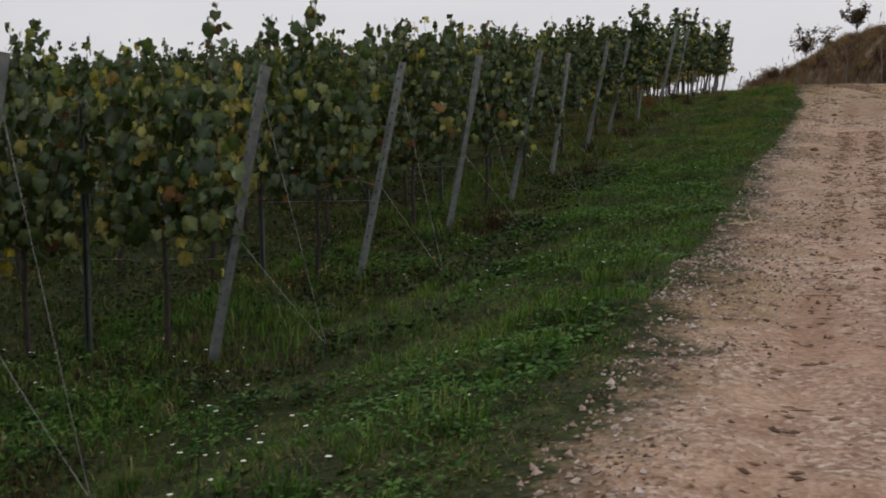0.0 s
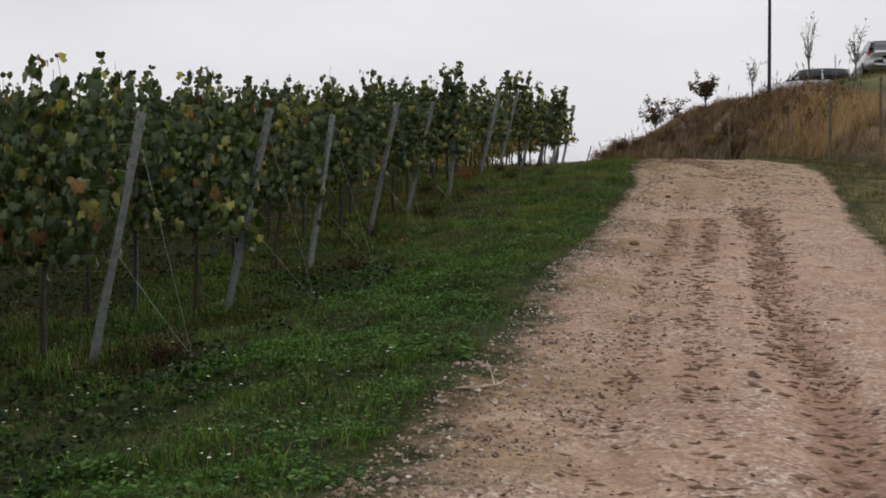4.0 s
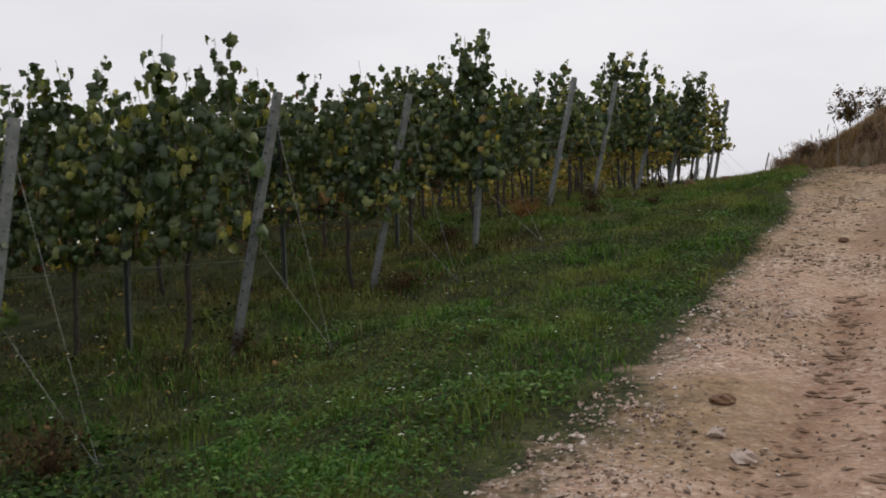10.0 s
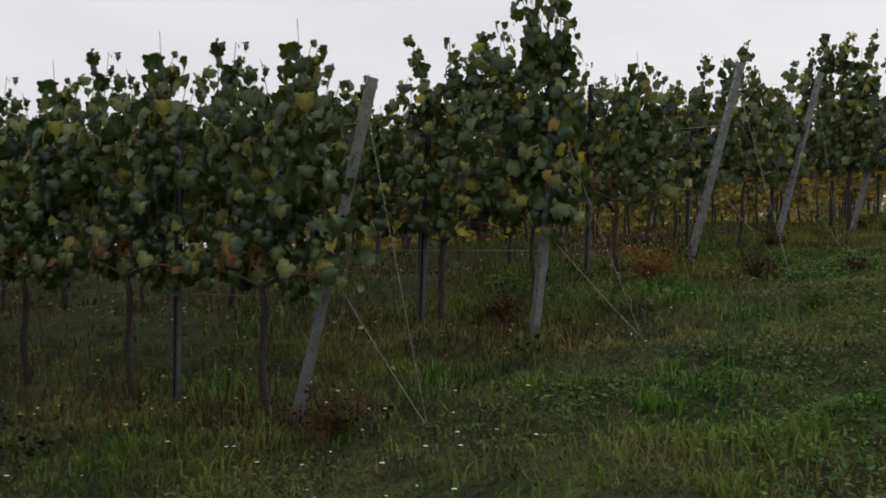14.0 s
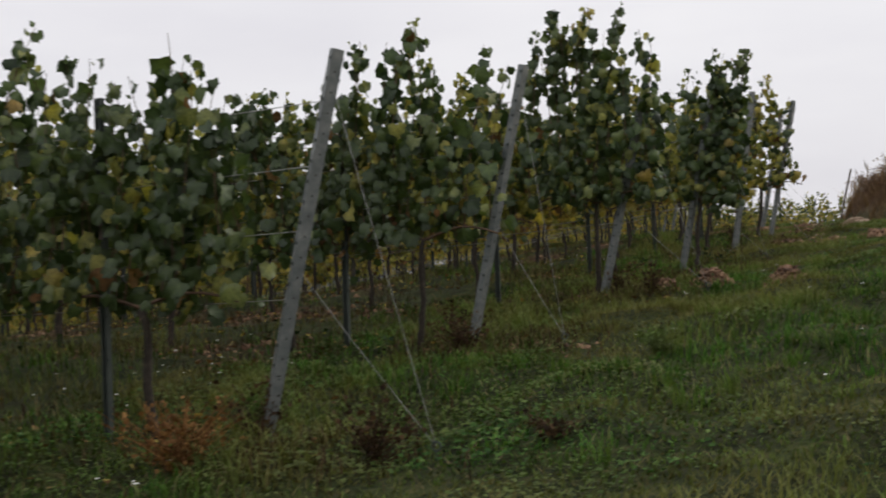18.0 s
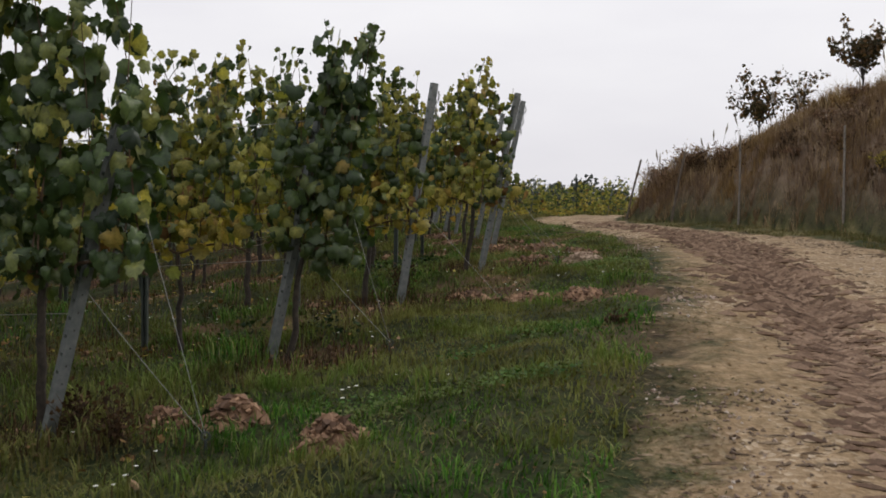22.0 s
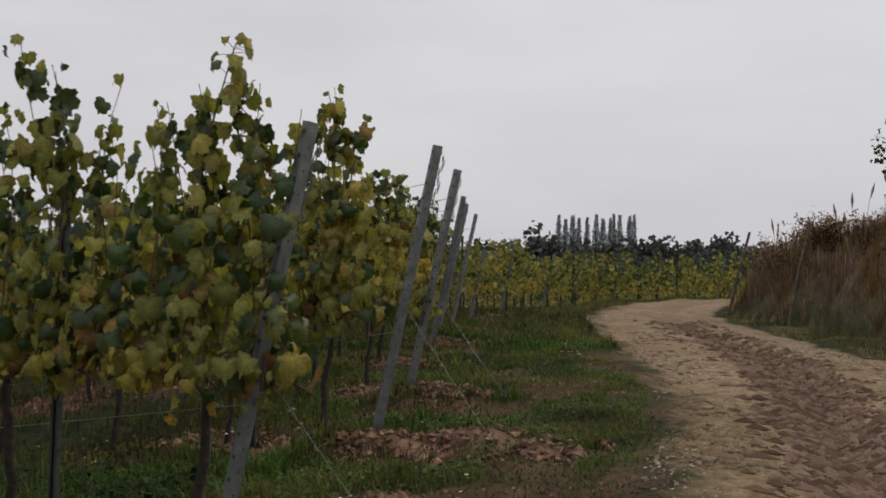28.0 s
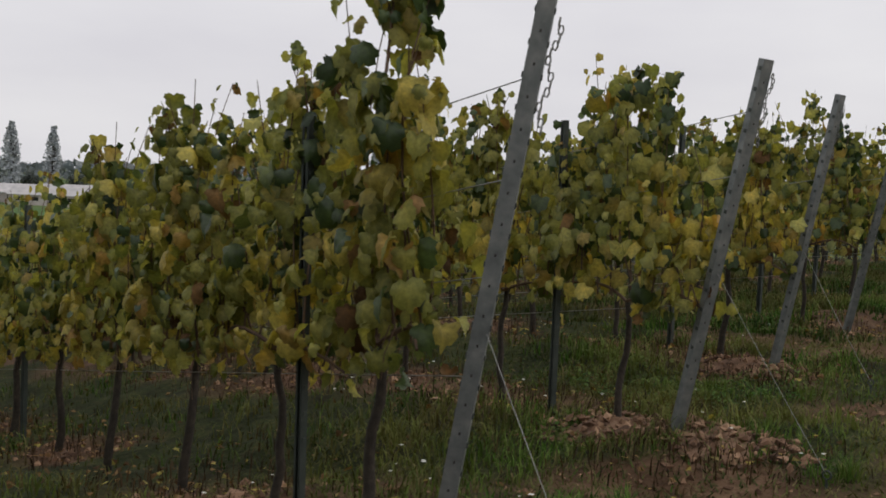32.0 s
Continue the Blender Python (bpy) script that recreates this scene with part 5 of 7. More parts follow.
def pebbles(x, y, size, g, sink=0.25):
    n = len(x)
    sh = OCT[None] * (size[:, None, None] * g.uniform(0.55, 1.25, (n, 6, 1))) * np.array([1, 1, 0.75]) + g.normal(0, 0.16, (n, 6, 3)) * size[:, None, None]
    a, b = g.uniform(0, 6.28, n), g.uniform(-0.7, 0.7, n)
    c, s = np.cos(b)[:, None], np.sin(b)[:, None]
    sh = np.stack([sh[..., 0] * c - sh[..., 2] * s, sh[..., 1], sh[..., 0] * s + sh[..., 2] * c], -1)
    c, s = np.cos(a)[:, None], np.sin(a)[:, None]
    rx, ry = sh[..., 0] * c - sh[..., 1] * s, sh[..., 0] * s + sh[..., 1] * c
    v = np.stack([rx + x[:, None], ry + y[:, None], sh[..., 2] + (ground_z(x, y) + size * (0.62 - 2 * sink))[:, None]], -1)
    return v.reshape(-1, 3), (OCT_F[None] + (np.arange(n) * 6)[:, None, None]).reshape(-1, 3)


def stone_mat(name, stops):
    m, nt, bs, _ = mat_new(name)
    gg = nt.nodes.new("ShaderNodeNewGeometry")
    c = ramp(nt, gg.outputs["Random Per Island"], stops)
    c = mix_col(nt, 1.0, c, ramp(nt, noise_tex(nt, 70, coords="World"), [(0.3, (0.75, 0.75, 0.75)), (0.7, (1.1, 1.1, 1.1))]), "MULTIPLY")
    nt.links.new(c, bs.inputs["Base Color"])
    bs.inputs["Roughness"].default_value = 0.92
    return m


M_GRAVEL = stone_mat("mixed_gravel", [(0.0, (0.25, 0.175, 0.135)), (0.5, (0.36, 0.27, 0.215)), (0.85, (0.43, 0.345, 0.29)), (1.0, (0.62, 0.56, 0.50))])
M_CLODS = stone_mat("dry_loam_clods", [(0.0, (0.075, 0.040, 0.023)), (0.5, (0.20, 0.112, 0.064)), (1.0, (0.40, 0.25, 0.15))])
g = np.random.default_rng(25)
y = g.uniform(-1, 44, 85000)
x = np.interp(y, [p[1] for p in TRACK], [p[0] for p in TRACK]) + g.uniform(-2.5, 2.3, len(y))
z, road, soil, dry, lawn, pf, d, off, side, ins = land(x, y)
dens = vnoise(x, y, 1.1) * 0.55 + vnoise(x + 5, y, 0.35) * 0.25 + 0.5 * np.exp(-((off + 0.1) / 0.55) ** 2) * (side < 0) * (1 - 0.6 * np.clip((y - 19) / 4, 0, 1)) - np.clip((y - 16) / 4, 0, 1) * 0.13
keep = (dens > 0.50 + 0.25 * g.random(len(x))) & (off < 0.12) & (ins <= 0)
x, y = x[keep], y[keep]
margin = np.exp(-((land(x, y)[7] + 0.1) / 0.5) ** 2) * (land(x, y)[8] < 0)
size = (0.003 + 0.012 * g.random(len(x)) ** 5 + 0.006 * g.random(len(x))) * (1 + 0.6 * margin)
stuff("gravel", mesh_np("gravel", *pebbles(x, y, size, g), [M_GRAVEL]), "loose pinkish crushed stone on the track", "gravel")

# turned clods in the wheel tracks and along the tilled strips
g = np.random.default_rng(26)
px, py, ps = [], [], []
t = g.uniform(2.2, len(TRACK) - 7, 15000)
k = t.astype(int)
tr = np.array(TRACK)
c = tr[k] + (tr[k + 1] - tr[k]) * (t - k)[:, None]
dirv = (tr[k + 1] - tr[k]) / np.linalg.norm(tr[k + 1] - tr[k], axis=1, keepdims=True)
o = RUT(c[:, 1]) - np.where(g.random(len(t)) < 0.65, 0.0, np.where(g.random(len(t)) < 0.5, 0.74, 1.23)) * (c[:, 1] < 19) + g.normal(0, 0.13, len(t))
cx, cy = c[:, 0] + dirv[:, 1] * o, c[:, 1] - dirv[:, 0] * o
ok = vnoise(cx, cy, 1.5) > 0.36
px.append(cx[ok]), py.append(cy[ok]), ps.append(0.004 + 0.016 * g.random(ok.sum()) ** 3)
m = 26000
cx, cy = g.uniform(3, 13, m), g.uniform(30, 48, m)
ld = land(cx, cy)
ok = (ld[2] > 0.45 + 0.3 * g.random(m)) & (ld[1] < 0.2) & (ld[9] <= 0)
px.append(cx[ok]), py.append(cy[ok]), ps.append(0.005 + 0.022 * g.random(ok.sum()) ** 2.5)
for i in range(12, len(POSTS)):
    m = 900
    s = g.uniform(-0.9, 9, m)
    o = g.normal(0, 0.28, m)
    cx, cy = POSTS[i][0] + ROW[0] * s - ROW[1] * o, POSTS[i][1] + ROW[1] * s + ROW[0] * o
    ok = vnoise(cx, cy, 0.9) > 0.5
    px.append(cx[ok]), py.append(cy[ok]), ps.append(0.008 + 0.045 * g.random(ok.sum()) ** 2.5)
x, y, size = (np.concatenate(a) for a in (px, py, ps))
stuff("soil_clods", mesh_np("soil_clods", *pebbles(x, y, size, g), [M_CLODS]), "dry red-brown clods of turned earth", "soil clods")


# brown rubble and crumbs along the edge of the track
g = np.random.default_rng(127)
y = g.uniform(-1, 40, 34000)
x = np.interp(y, [p[1] for p in TRACK], [p[0] for p in TRACK]) + g.normal(-1.55, 0.5, len(y))
ok = (vnoise(x, y, 0.9) * 0.6 + vnoise(x, y, 0.3) * 0.4 > 0.44 + 0.13 * np.clip((y - 16) / 3, 0, 1) + 0.09 * np.clip((y - 19) / 3, 0, 1)) & (land(x, y)[9] <= 0) & (land(x, y)[7] < 0.1)
x, y = x[ok], y[ok]
stuff("edge_rubble", mesh_np("edge_rubble", *pebbles(x, y, 0.004 + 0.016 * g.random(len(x)) ** 3, g), [stone_mat("brown_rubble", [(0.0, (0.09, 0.06, 0.042)), (0.4, (0.16, 0.11, 0.077)), (0.75, (0.27, 0.20, 0.15)), (1.0, (0.50, 0.43, 0.36))])]), "brown and pale rubble along the edge of the track", "rubble")


# bars of earth pressed up by tractor tyres, slanting across the deep rut
g = np.random.default_rng(27)
t = np.sort(np.r_[g.uniform(2.4, 15.5, 5200), g.uniform(9.6, 14.2, 4200)])
k = t.astype(int)
c = tr[k] + (tr[k + 1] - tr[k]) * (t - k)[:, None]
dirv = (tr[k + 1] - tr[k]) / np.linalg.norm(tr[k + 1] - tr[k], axis=1, keepdims=True)
stripe = np.where(g.random(len(t)) < 0.47, 0.0, np.where(g.random(len(t)) < 0.5, -0.74, -1.23)) * (c[:, 1] < 19)
o = RUT(c[:, 1]) + stripe + g.normal(0, 0.16, len(t)) * np.where(stripe < 0, 0.55, np.where(c[:, 1] > 33, 1.5, 1.0))
cx, cy = c[:, 0] + dirv[:, 1] * o, c[:, 1] - dirv[:, 0] * o
ok = (vnoise(cx, cy, 2.3) * 2.4 - 0.45 + np.where(cy > 28, 0.8, 0) + np.where(stripe < 0, 0.2, 0) > 0.25)
cx, cy, dirv, o2 = cx[ok], cy[ok], dirv[ok], (o - stripe - RUT(c[:, 1]))[ok]
n = len(cx)
ang = np.arctan2(dirv[:, 1], dirv[:, 0]) - np.pi / 2 + np.where(o2 > 0, 0.5, -0.5) + g.normal(0, 0.18, n)
sc = np.where(stripe[ok] < 0, 0.8, np.where(cy > 28, 1.1, 1.0))
sc = sc * np.interp(cy, [0, 6, 18, 24], [1.0, 1.0, 1.2, 1.45])
ln, wd = g.uniform(0.02, 0.085, n) * sc, g.uniform(0.005, 0.015, n) * (0.2 + 0.8 * sc)
sh = OCT[None] * np.stack([ln, wd, wd * np.where(cy > 33, 2.0, 1.25)], -1)[:, None] * g.uniform(0.7, 1.2, (n, 6, 1))
ca, sa = np.cos(ang)[:, None], np.sin(ang)[:, None]
v = np.stack([sh[..., 0] * ca - sh[..., 1] * sa + cx[:, None], sh[..., 0] * sa + sh[..., 1] * ca + cy[:, None], sh[..., 2] + (ground_z(cx, cy) + 0.004)[:, None]], -1)
stuff("tread_bars", mesh_np("tread_bars", v.reshape(-1, 3), (OCT_F[None] + (np.arange(n) * 6)[:, None, None]).reshape(-1, 3), [stone_mat("pressed_red_loam", [(0.0, (0.11, 0.068, 0.044)), (0.5, (0.225, 0.145, 0.095)), (1.0, (0.38, 0.265, 0.18))])]), "bars of earth left by tractor tyres in the rut", "tyre marks")


g = np.random.default_rng(28)
t = g.uniform(7.0, 15.0, 9000)
k = t.astype(int)
c = tr[k] + (tr[k + 1] - tr[k]) * (t - k)[:, None]
dirv = (tr[k + 1] - tr[k]) / np.linalg.norm(tr[k + 1] - tr[k], axis=1, keepdims=True)
o = g.uniform(-1.7, 1.6, len(t))
cx, cy = c[:, 0] + dirv[:, 1] * o, c[:, 1] - dirv[:, 0] * o
path = np.minimum(np.abs(o - RUT(cy) + 0.75), np.abs(o - RUT(cy) - 0.95))   # swept clear where wheels run
ok = (vnoise(cx, cy, 0.9) * 0.5 + vnoise(cx, cy, 0.3) * 0.5 > 0.42 + 0.16 * np.exp(-(path / 0.25) ** 2)) & (land(cx, cy)[7] < 0.25)
cx, cy, dirv = cx[ok], cy[ok], dirv[ok]
n = len(cx)
ang = np.arctan2(dirv[:, 1], dirv[:, 0]) - np.pi / 2 + g.normal(0, 0.45, n)
ln, wd = 0.012 + 0.06 * g.random(n) ** 2, 0.005 + 0.011 * g.random(n)
sh = OCT[None] * np.stack([ln, wd, wd * 0.9], -1)[:, None] * g.uniform(0.7, 1.2, (n, 6, 1))
ca, sa = np.cos(ang)[:, None], np.sin(ang)[:, None]
v = np.stack([sh[..., 0] * ca - sh[..., 1] * sa + cx[:, None], sh[..., 0] * sa + sh[..., 1] * ca + cy[:, None], sh[..., 2] + (ground_z(cx, cy) + 0.002)[:, None]], -1)
stuff("track_clods", mesh_np("track_clods", v.reshape(-1, 3), (OCT_F[None] + (np.arange(n) * 6)[:, None, None]).reshape(-1, 3), [stone_mat("trodden_tan_loam", [(0.0, (0.075, 0.050, 0.030)), (0.45, (0.17, 0.118, 0.072)), (1.0, (0.38, 0.29, 0.19))])]), "small trodden clods and ripples of tan earth on the track", "soil clods")


def on_turf(x, y):
    return float(ground_z(np.array([x]), np.array([y]))[0])


def mound(x, y, r, h, seed, label):
    """A spoil heap: a lumpy mound with clods on it."""
    g = np.random.default_rng(seed)
    rad, az = np.linspace(0, 1, 9), np.linspace(0, 2 * np.pi, 25)[:-1]
    vv = [(0, 0, h)]
    for q in rad[1:]:
        for a in az:
            rr = q * r * (1 + 0.22 * math.sin(2 * a + seed) + 0.12 * math.sin(5 * a + 2 * seed))
            vv.append((rr * math.cos(a) * 1.35, rr * math.sin(a), h * (1 - q * q) ** 1.3 - 0.05 * q + (1 - q) * g.normal(0, 0.14 * h)))
    vv = np.array(vv)
    wx, wy = vv[:, 0] + x, vv[:, 1] + y
    z0 = float(ground_z(np.array([x]), np.array([y]))[0])
    vv[:, 2] += ground_z(wx, wy) - z0
    ff = [(0, 1 + k, 1 + (k + 1) % 24) for k in range(24)]
    for q in range(7):
        for k in range(24):
            a, b = 1 + q * 24 + k, 1 + q * 24 + (k + 1) % 24
            ff += [(a, a + 24, b + 24), (a, b + 24, b)]
    t = thing("soil_heap", Matrix.Translation((x, y, z0)), label, "soil heap", "soil heaps by the vine rows")
    pale = label.startswith("pale")
    part("mound", mesh_np("mound", vv, np.array(ff), [M_PALESOIL if pale else M_CLOD], smooth=True), t)
    n = 240
    a, q = g.uniform(0, 6.28, n), np.sqrt(g.random(n)) * r * 1.1
    cx, cy = q * np.cos(a) * 1.35, q * np.sin(a)
    sz = 0.010 + 0.036 * g.random(n) ** 2.2
    pv, pf = pebbles(cx + x, cy + y, sz, g)
    pv = pv - (x, y, z0)
    pv[:, 2] += np.repeat(h * np.clip(1 - (q / (r * 1.1)) ** 2, 0, 1) ** 1.3, 6)
    part("clod_cover", mesh_np("clod_cover", pv, pf, [M_PALESOIL if pale else M_CLODS]), t, "crumbled earth clods", kind="stuff")
    return t


M_PALESOIL = plain("pale_dry_earth", [(0.3, (0.22, 0.15, 0.10)), (0.5, (0.34, 0.25, 0.175)), (0.7, (0.46, 0.36, 0.265))], 6, 0.95, 0, 0.5, 45)
CLODDY = "low heap of red-brown earth clods"
for q, (x, y, r, h, lab) in enumerate([(9.84, 37.25, 0.18, 0.15, "pale rounded heap of dry earth in the grass"), (9.45, 40.4, 0.42, 0.11, CLODDY), (8.9, 40.2, 0.36, 0.09, CLODDY), (9.95, 40.45, 0.34, 0.06, CLODDY),
                                       (8.65, 42.9, 0.38, 0.09, CLODDY), (7.9, 42.9, 0.32, 0.08, CLODDY), (9.2, 35.0, 0.17, 0.06, CLODDY), (8.75, 35.15, 0.2, 0.05, CLODDY),
                                       (8.29, 30.4, 0.13, 0.13, CLODDY), (7.67, 30.9, 0.12, 0.14, CLODDY), (7.28, 30.95, 0.10, 0.10, CLODDY), (9.67, 34.6, 0.16, 0.06, CLODDY), (9.3, 38.6, 0.34, 0.08, CLODDY), (7.8, 45.2, 0.4, 0.09, CLODDY)]):
    mound(x, y, r, h, q + 1, lab)


# coarse lumps of earth turned up along two rows
g = np.random.default_rng(131)
for q, (x, y, lx) in enumerate([(9.2, 40.0, 0.75), (7.6, 40.5, 0.8), (8.3, 42.9, 0.7), (9.0, 35.05, 0.32)]):
    n = int(330 * lx)
    u = g.normal(0, 0.42 * lx, n)
    w = g.normal(0, 0.13, n)
    cx, cy = x + ROW[0] * u - ROW[1] * w, y + ROW[1] * u + ROW[0] * w
    pv, pf = pebbles(cx, cy, 0.010 + 0.05 * g.random(n) ** 2.6, g, 0.0)
    t = thing("clod_ridge", Matrix.Translation((x, y, on_turf(x, y))), "ridge of coarse red-brown earth lumps by a trellis", "soil heap", "soil heaps by the vine rows", "")
    part("clod_cover", mesh_np("clod_cover", pv - (x, y, on_turf(x, y)), pf, [M_CLODS]), t, "coarse lumps of earth", kind="stuff")


def weed(x, y, h, spread, n, material, label, seed, category="dry weed"):
    """A tuft of branching stalks with small dry leaves."""
    g = np.random.default_rng(seed)
    z0 = float(ground_z(np.array([x]), np.array([y]))[0])
    t = thing("weed_tuft", Matrix.Translation((x, y, z0)), label, category, "weed tufts by the posts")
    st, lp = [], []
    for k in range(n):
        a, l, hh = g.uniform(0, 6.28), g.uniform(0.1, 1) * spread, h * g.uniform(0.5, 1.1)
        u = np.linspace(0, 1, 5)
        p = np.c_[np.cos(a) * l * u**1.4 + g.normal(0, 0.01, 5), np.sin(a) * l * u**1.4 + g.normal(0, 0.01, 5), hh * u - 0.02]
        st.append(tube(p, np.linspace(0.0035, 0.0015, 5), 3, False))
        q = g.integers(5, 11)
        w = g.uniform(0.25, 1, q)
        lp.append(np.c_[[np.interp(w, u, p[:, c]) for c in range(3)]].T + g.normal(0, 0.02, (q, 3)))
    part("stalk_tuft", mesh_np("stalk_tuft", *join(st), [material]), t, kind="stuff")
    p = np.concatenate(lp)
    m = len(p)
    v, f = leaves_np(p, g.normal(0, 1, (m, 3)), g.normal(0, 1, (m, 3)) + (0, 0, 0.6), g.uniform(0.010, 0.030, m), simple=True)
    part("leaf_cover", mesh_np("leaf_cover", v, f, [material]), t, kind="stuff")
    return t


for q, i in enumerate([5, 7, 8, 9, 11, 11, 12, 13, 13, 15]):
    g = np.random.default_rng(70 + q)
    s, o = g.uniform(-0.9, 0.1), g.normal(0, 0.2)
    weed(POSTS[i][0] + ROW[0] * s - ROW[1] * o, POSTS[i][1] + ROW[1] * s + ROW[0] * o, g.uniform(0.22, 0.42), g.uniform(0.18, 0.34), int(g.integers(26, 44)), M_SHADED_RUSTWEED,
         "withered red-brown weed tuft at the foot of a trellis post", 500 + q)
M_RUSTORANGE = foliage_mat("rust_orange_weed", [(0.0, (0.09, 0.042, 0.016)), (0.5, (0.20, 0.098, 0.036)), (1.0, (0.36, 0.20, 0.08))], None, 0.25, 0.8, 0.1)
weed(5.08, 25.55, 0.36, 0.38, 90, M_RUSTORANGE, "withered orange-brown weed at the foot of a trellis post", 530)
weed(4.2, 24.0, 0.26, 0.34, 60, M_SHADED_RUSTWEED, "withered red-brown weed at the foot of a trellis post", 531)
for q, (x, y) in enumerate([(9.86, 32.84), (6.9, 25.6)]):
    weed(x, y, 0.13, 0.2, 18, M_SHADED_RUSTWEED, "low withered reddish weed in the turf", 540 + q)
for q, (x, y) in enumerate([(5.2, 26.3), (4.9, 24.4), (3.2, 16.6), (6.6, 24.1), (7.3, 27.6)]):
    weed(x, y, 0.22, 0.22, 40, M_CLOVER, "leafy green weed standing in the turf", 560 + q, "green weed")

# single stones lying on the track
for q, (x, y, r) in enumerate([(6.92, 16.13, 0.055), (6.85, 15.61, 0.045), (6.93, 15.29, 0.06), (5.1, 6.4, 0.028), (6.05, 11.6, 0.05), (7.6, 18.4, 0.045), (8.6, 21.6, 0.05), (9.4, 24.5, 0.04), (6.3, 9.0, 0.04)]):
    g = np.random.default_rng(800 + q)
    z0 = float(ground_z(np.array([x]), np.array([y]))[0])
    th, ph = np.meshgrid(np.linspace(0, 2 * np.pi, 11)[:-1], np.linspace(0.15, np.pi - 0.15, 6), indexing="ij")
    rr = r * (1 + g.normal(0, 0.14, th.shape))
    vv = np.stack([1.3 * rr * np.sin(ph) * np.cos(th), rr * np.sin(ph) * np.sin(th), 0.6 * rr * np.cos(ph) + 0.25 * r], -1).reshape(-1, 3)
    ff = [(a * 6 + c, ((a + 1) % 10) * 6 + c, ((a + 1) % 10) * 6 + c + 1, a * 6 + c + 1) for a in range(10) for c in range(5)]
    st = tagged(new("stone", mesh_np("stone", vv, np.array(ff), [M_CLOD if q % 3 == 0 else M_STONE])), "loose clod of brown earth on the track" if q % 3 == 0 else "loose pale stone on the track", "stone", "stones on the track")
    st.matrix_world = Matrix.Translation((x, y, z0)) @ Matrix.Rotation(g.uniform(0, 6.28), 4, "Z")

# a dry forked stick and straws lying at the edge of the track
zs = float(ground_z(np.array([4.55]), np.array([8.8]))[0])
st = thing("dry_stick", Matrix.Translation((4.55, 8.8, zs)), "pale dry forked stick lying at the edge of the track", "stick")
part("stem", mesh_np("stem", *tube([(-0.16, -0.05, 0.015), (0.0, -0.03, 0.02), (0.10, 0.0, 0.03), (0.16, 0.10, 0.05)], [0.007, 0.008, 0.007, 0.004], 6), [M_STRAW]), st)
part("fork", mesh_np("fork", *tube([(0.08, 0.0, 0.03), (0.07, 0.08, 0.09), (0.04, 0.12, 0.16)], [0.006, 0.005, 0.003], 6), [M_STRAW]), st)

# withered leaves blown to the edge of the track
g = np.random.default_rng(61)
y = -1 + 34 * g.random(5200) ** 1.5
x = np.interp(y, [p[1] for p in TRACK], [p[0] for p in TRACK]) + g.normal(-1.75, 0.45, len(y))
ok = vnoise(x, y, 1.3) > 0.45
x, y = x[ok], y[ok]
n = len(x)
v, f = leaves_np(np.c_[x, y, ground_z(x, y) + g.uniform(0.003, 0.012, n)], np.c_[g.normal(0, 1, n), g.normal(0, 1, n), g.normal(0, 0.08, n)], np.c_[g.normal(0, 0.15, n), g.normal(0, 0.15, n), np.ones(n)], g.uniform(0.010, 0.026, n), simple=True)
stuff("leaf_litter", mesh_np("leaf_litter", v, f, [M_LEAF_B]), "withered brown leaves along the edge of the track", "fallen leaves")

# ---------------------------------------------------------------- the bank: dry growth, stakes, shrubs
def bank_points(n, lo, hi, seed):
    """Places along the foot of the bank, lo to hi metres in from it."""
    g = np.random.default_rng(seed)
    ft = np.array(FOOT)
    seg = np.linalg.norm(np.diff(ft, axis=0), axis=1)
    w = np.r_[0.0, 0.3, 1.0, 1.4, 1.4, 1.3, 1.2, 1.2, 1.6, 1.8, 1.8, 1.8, 1.2, 0.7, 0.2, 0.0] * seg
    k = g.choice(len(seg), n, p=w / w.sum())
    t = g.random(n)
    p = ft[k] + (ft[k + 1] - ft[k]) * t[:, None]
    d = (ft[k + 1] - ft[k]) / seg[k][:, None]
    q = g.uniform(lo, hi, n)
    return p[:, 0] + d[:, 1] * q, p[:, 1] - d[:, 0] * q, q, g


x, y, q, g = bank_points(120000, 0.05, 7.5, 31)
z, road, soil, dry, lawn, pf, d, off, side, ins = land(x, y)
keep = (dry > 0.25 + 0.5 * g.random(len(x))) & (vnoise(x, y, 0.8) > 0.22)
x, y = x[keep], y[keep]
n = len(x)
length = (0.10 + 0.36 * vnoise(x, y, 0.7) ** 1.5) * g.uniform(0.5, 1.5, n)
v, f = blades_np(np.c_[x, y, ground_z(x, y) - 0.01], length, g.uniform(0.008, 0.018, n), g.uniform(0.35, 1.0, n), g.uniform(0, 6.28, n))
stuff("dry_bank_grass", mesh_np("dry_bank_grass", v, f, [M_DRYGRASS]), "tall dry brown grass covering the bank", "dry grass")

# ragged clumps of dead growth on the face of the bank
cx, cy, q, g = bank_points(1100, 0.05, 2.6, 132)
ok = (cy > 20) & (vnoise(cx, cy, 1.0) > 0.26)
cx, cy = cx[ok], cy[ok]
per = 40
rad = np.repeat(g.uniform(0.06, 0.25, len(cx)), per) * np.sqrt(g.random(len(cx) * per))
a = g.uniform(0, 6.28, len(rad))
x, y = np.repeat(cx, per) + rad * np.cos(a), np.repeat(cy, per) + rad * np.sin(a)
v, f = blades_np(np.c_[x, y, ground_z(x, y) - 0.02], np.repeat(g.uniform(0.2, 0.5, len(cx)), per) * g.uniform(0.5, 1.1, len(rad)), g.uniform(0.008, 0.020, len(rad)), g.uniform(0.2, 0.8, len(rad)), a + g.normal(0, 0.8, len(rad)))
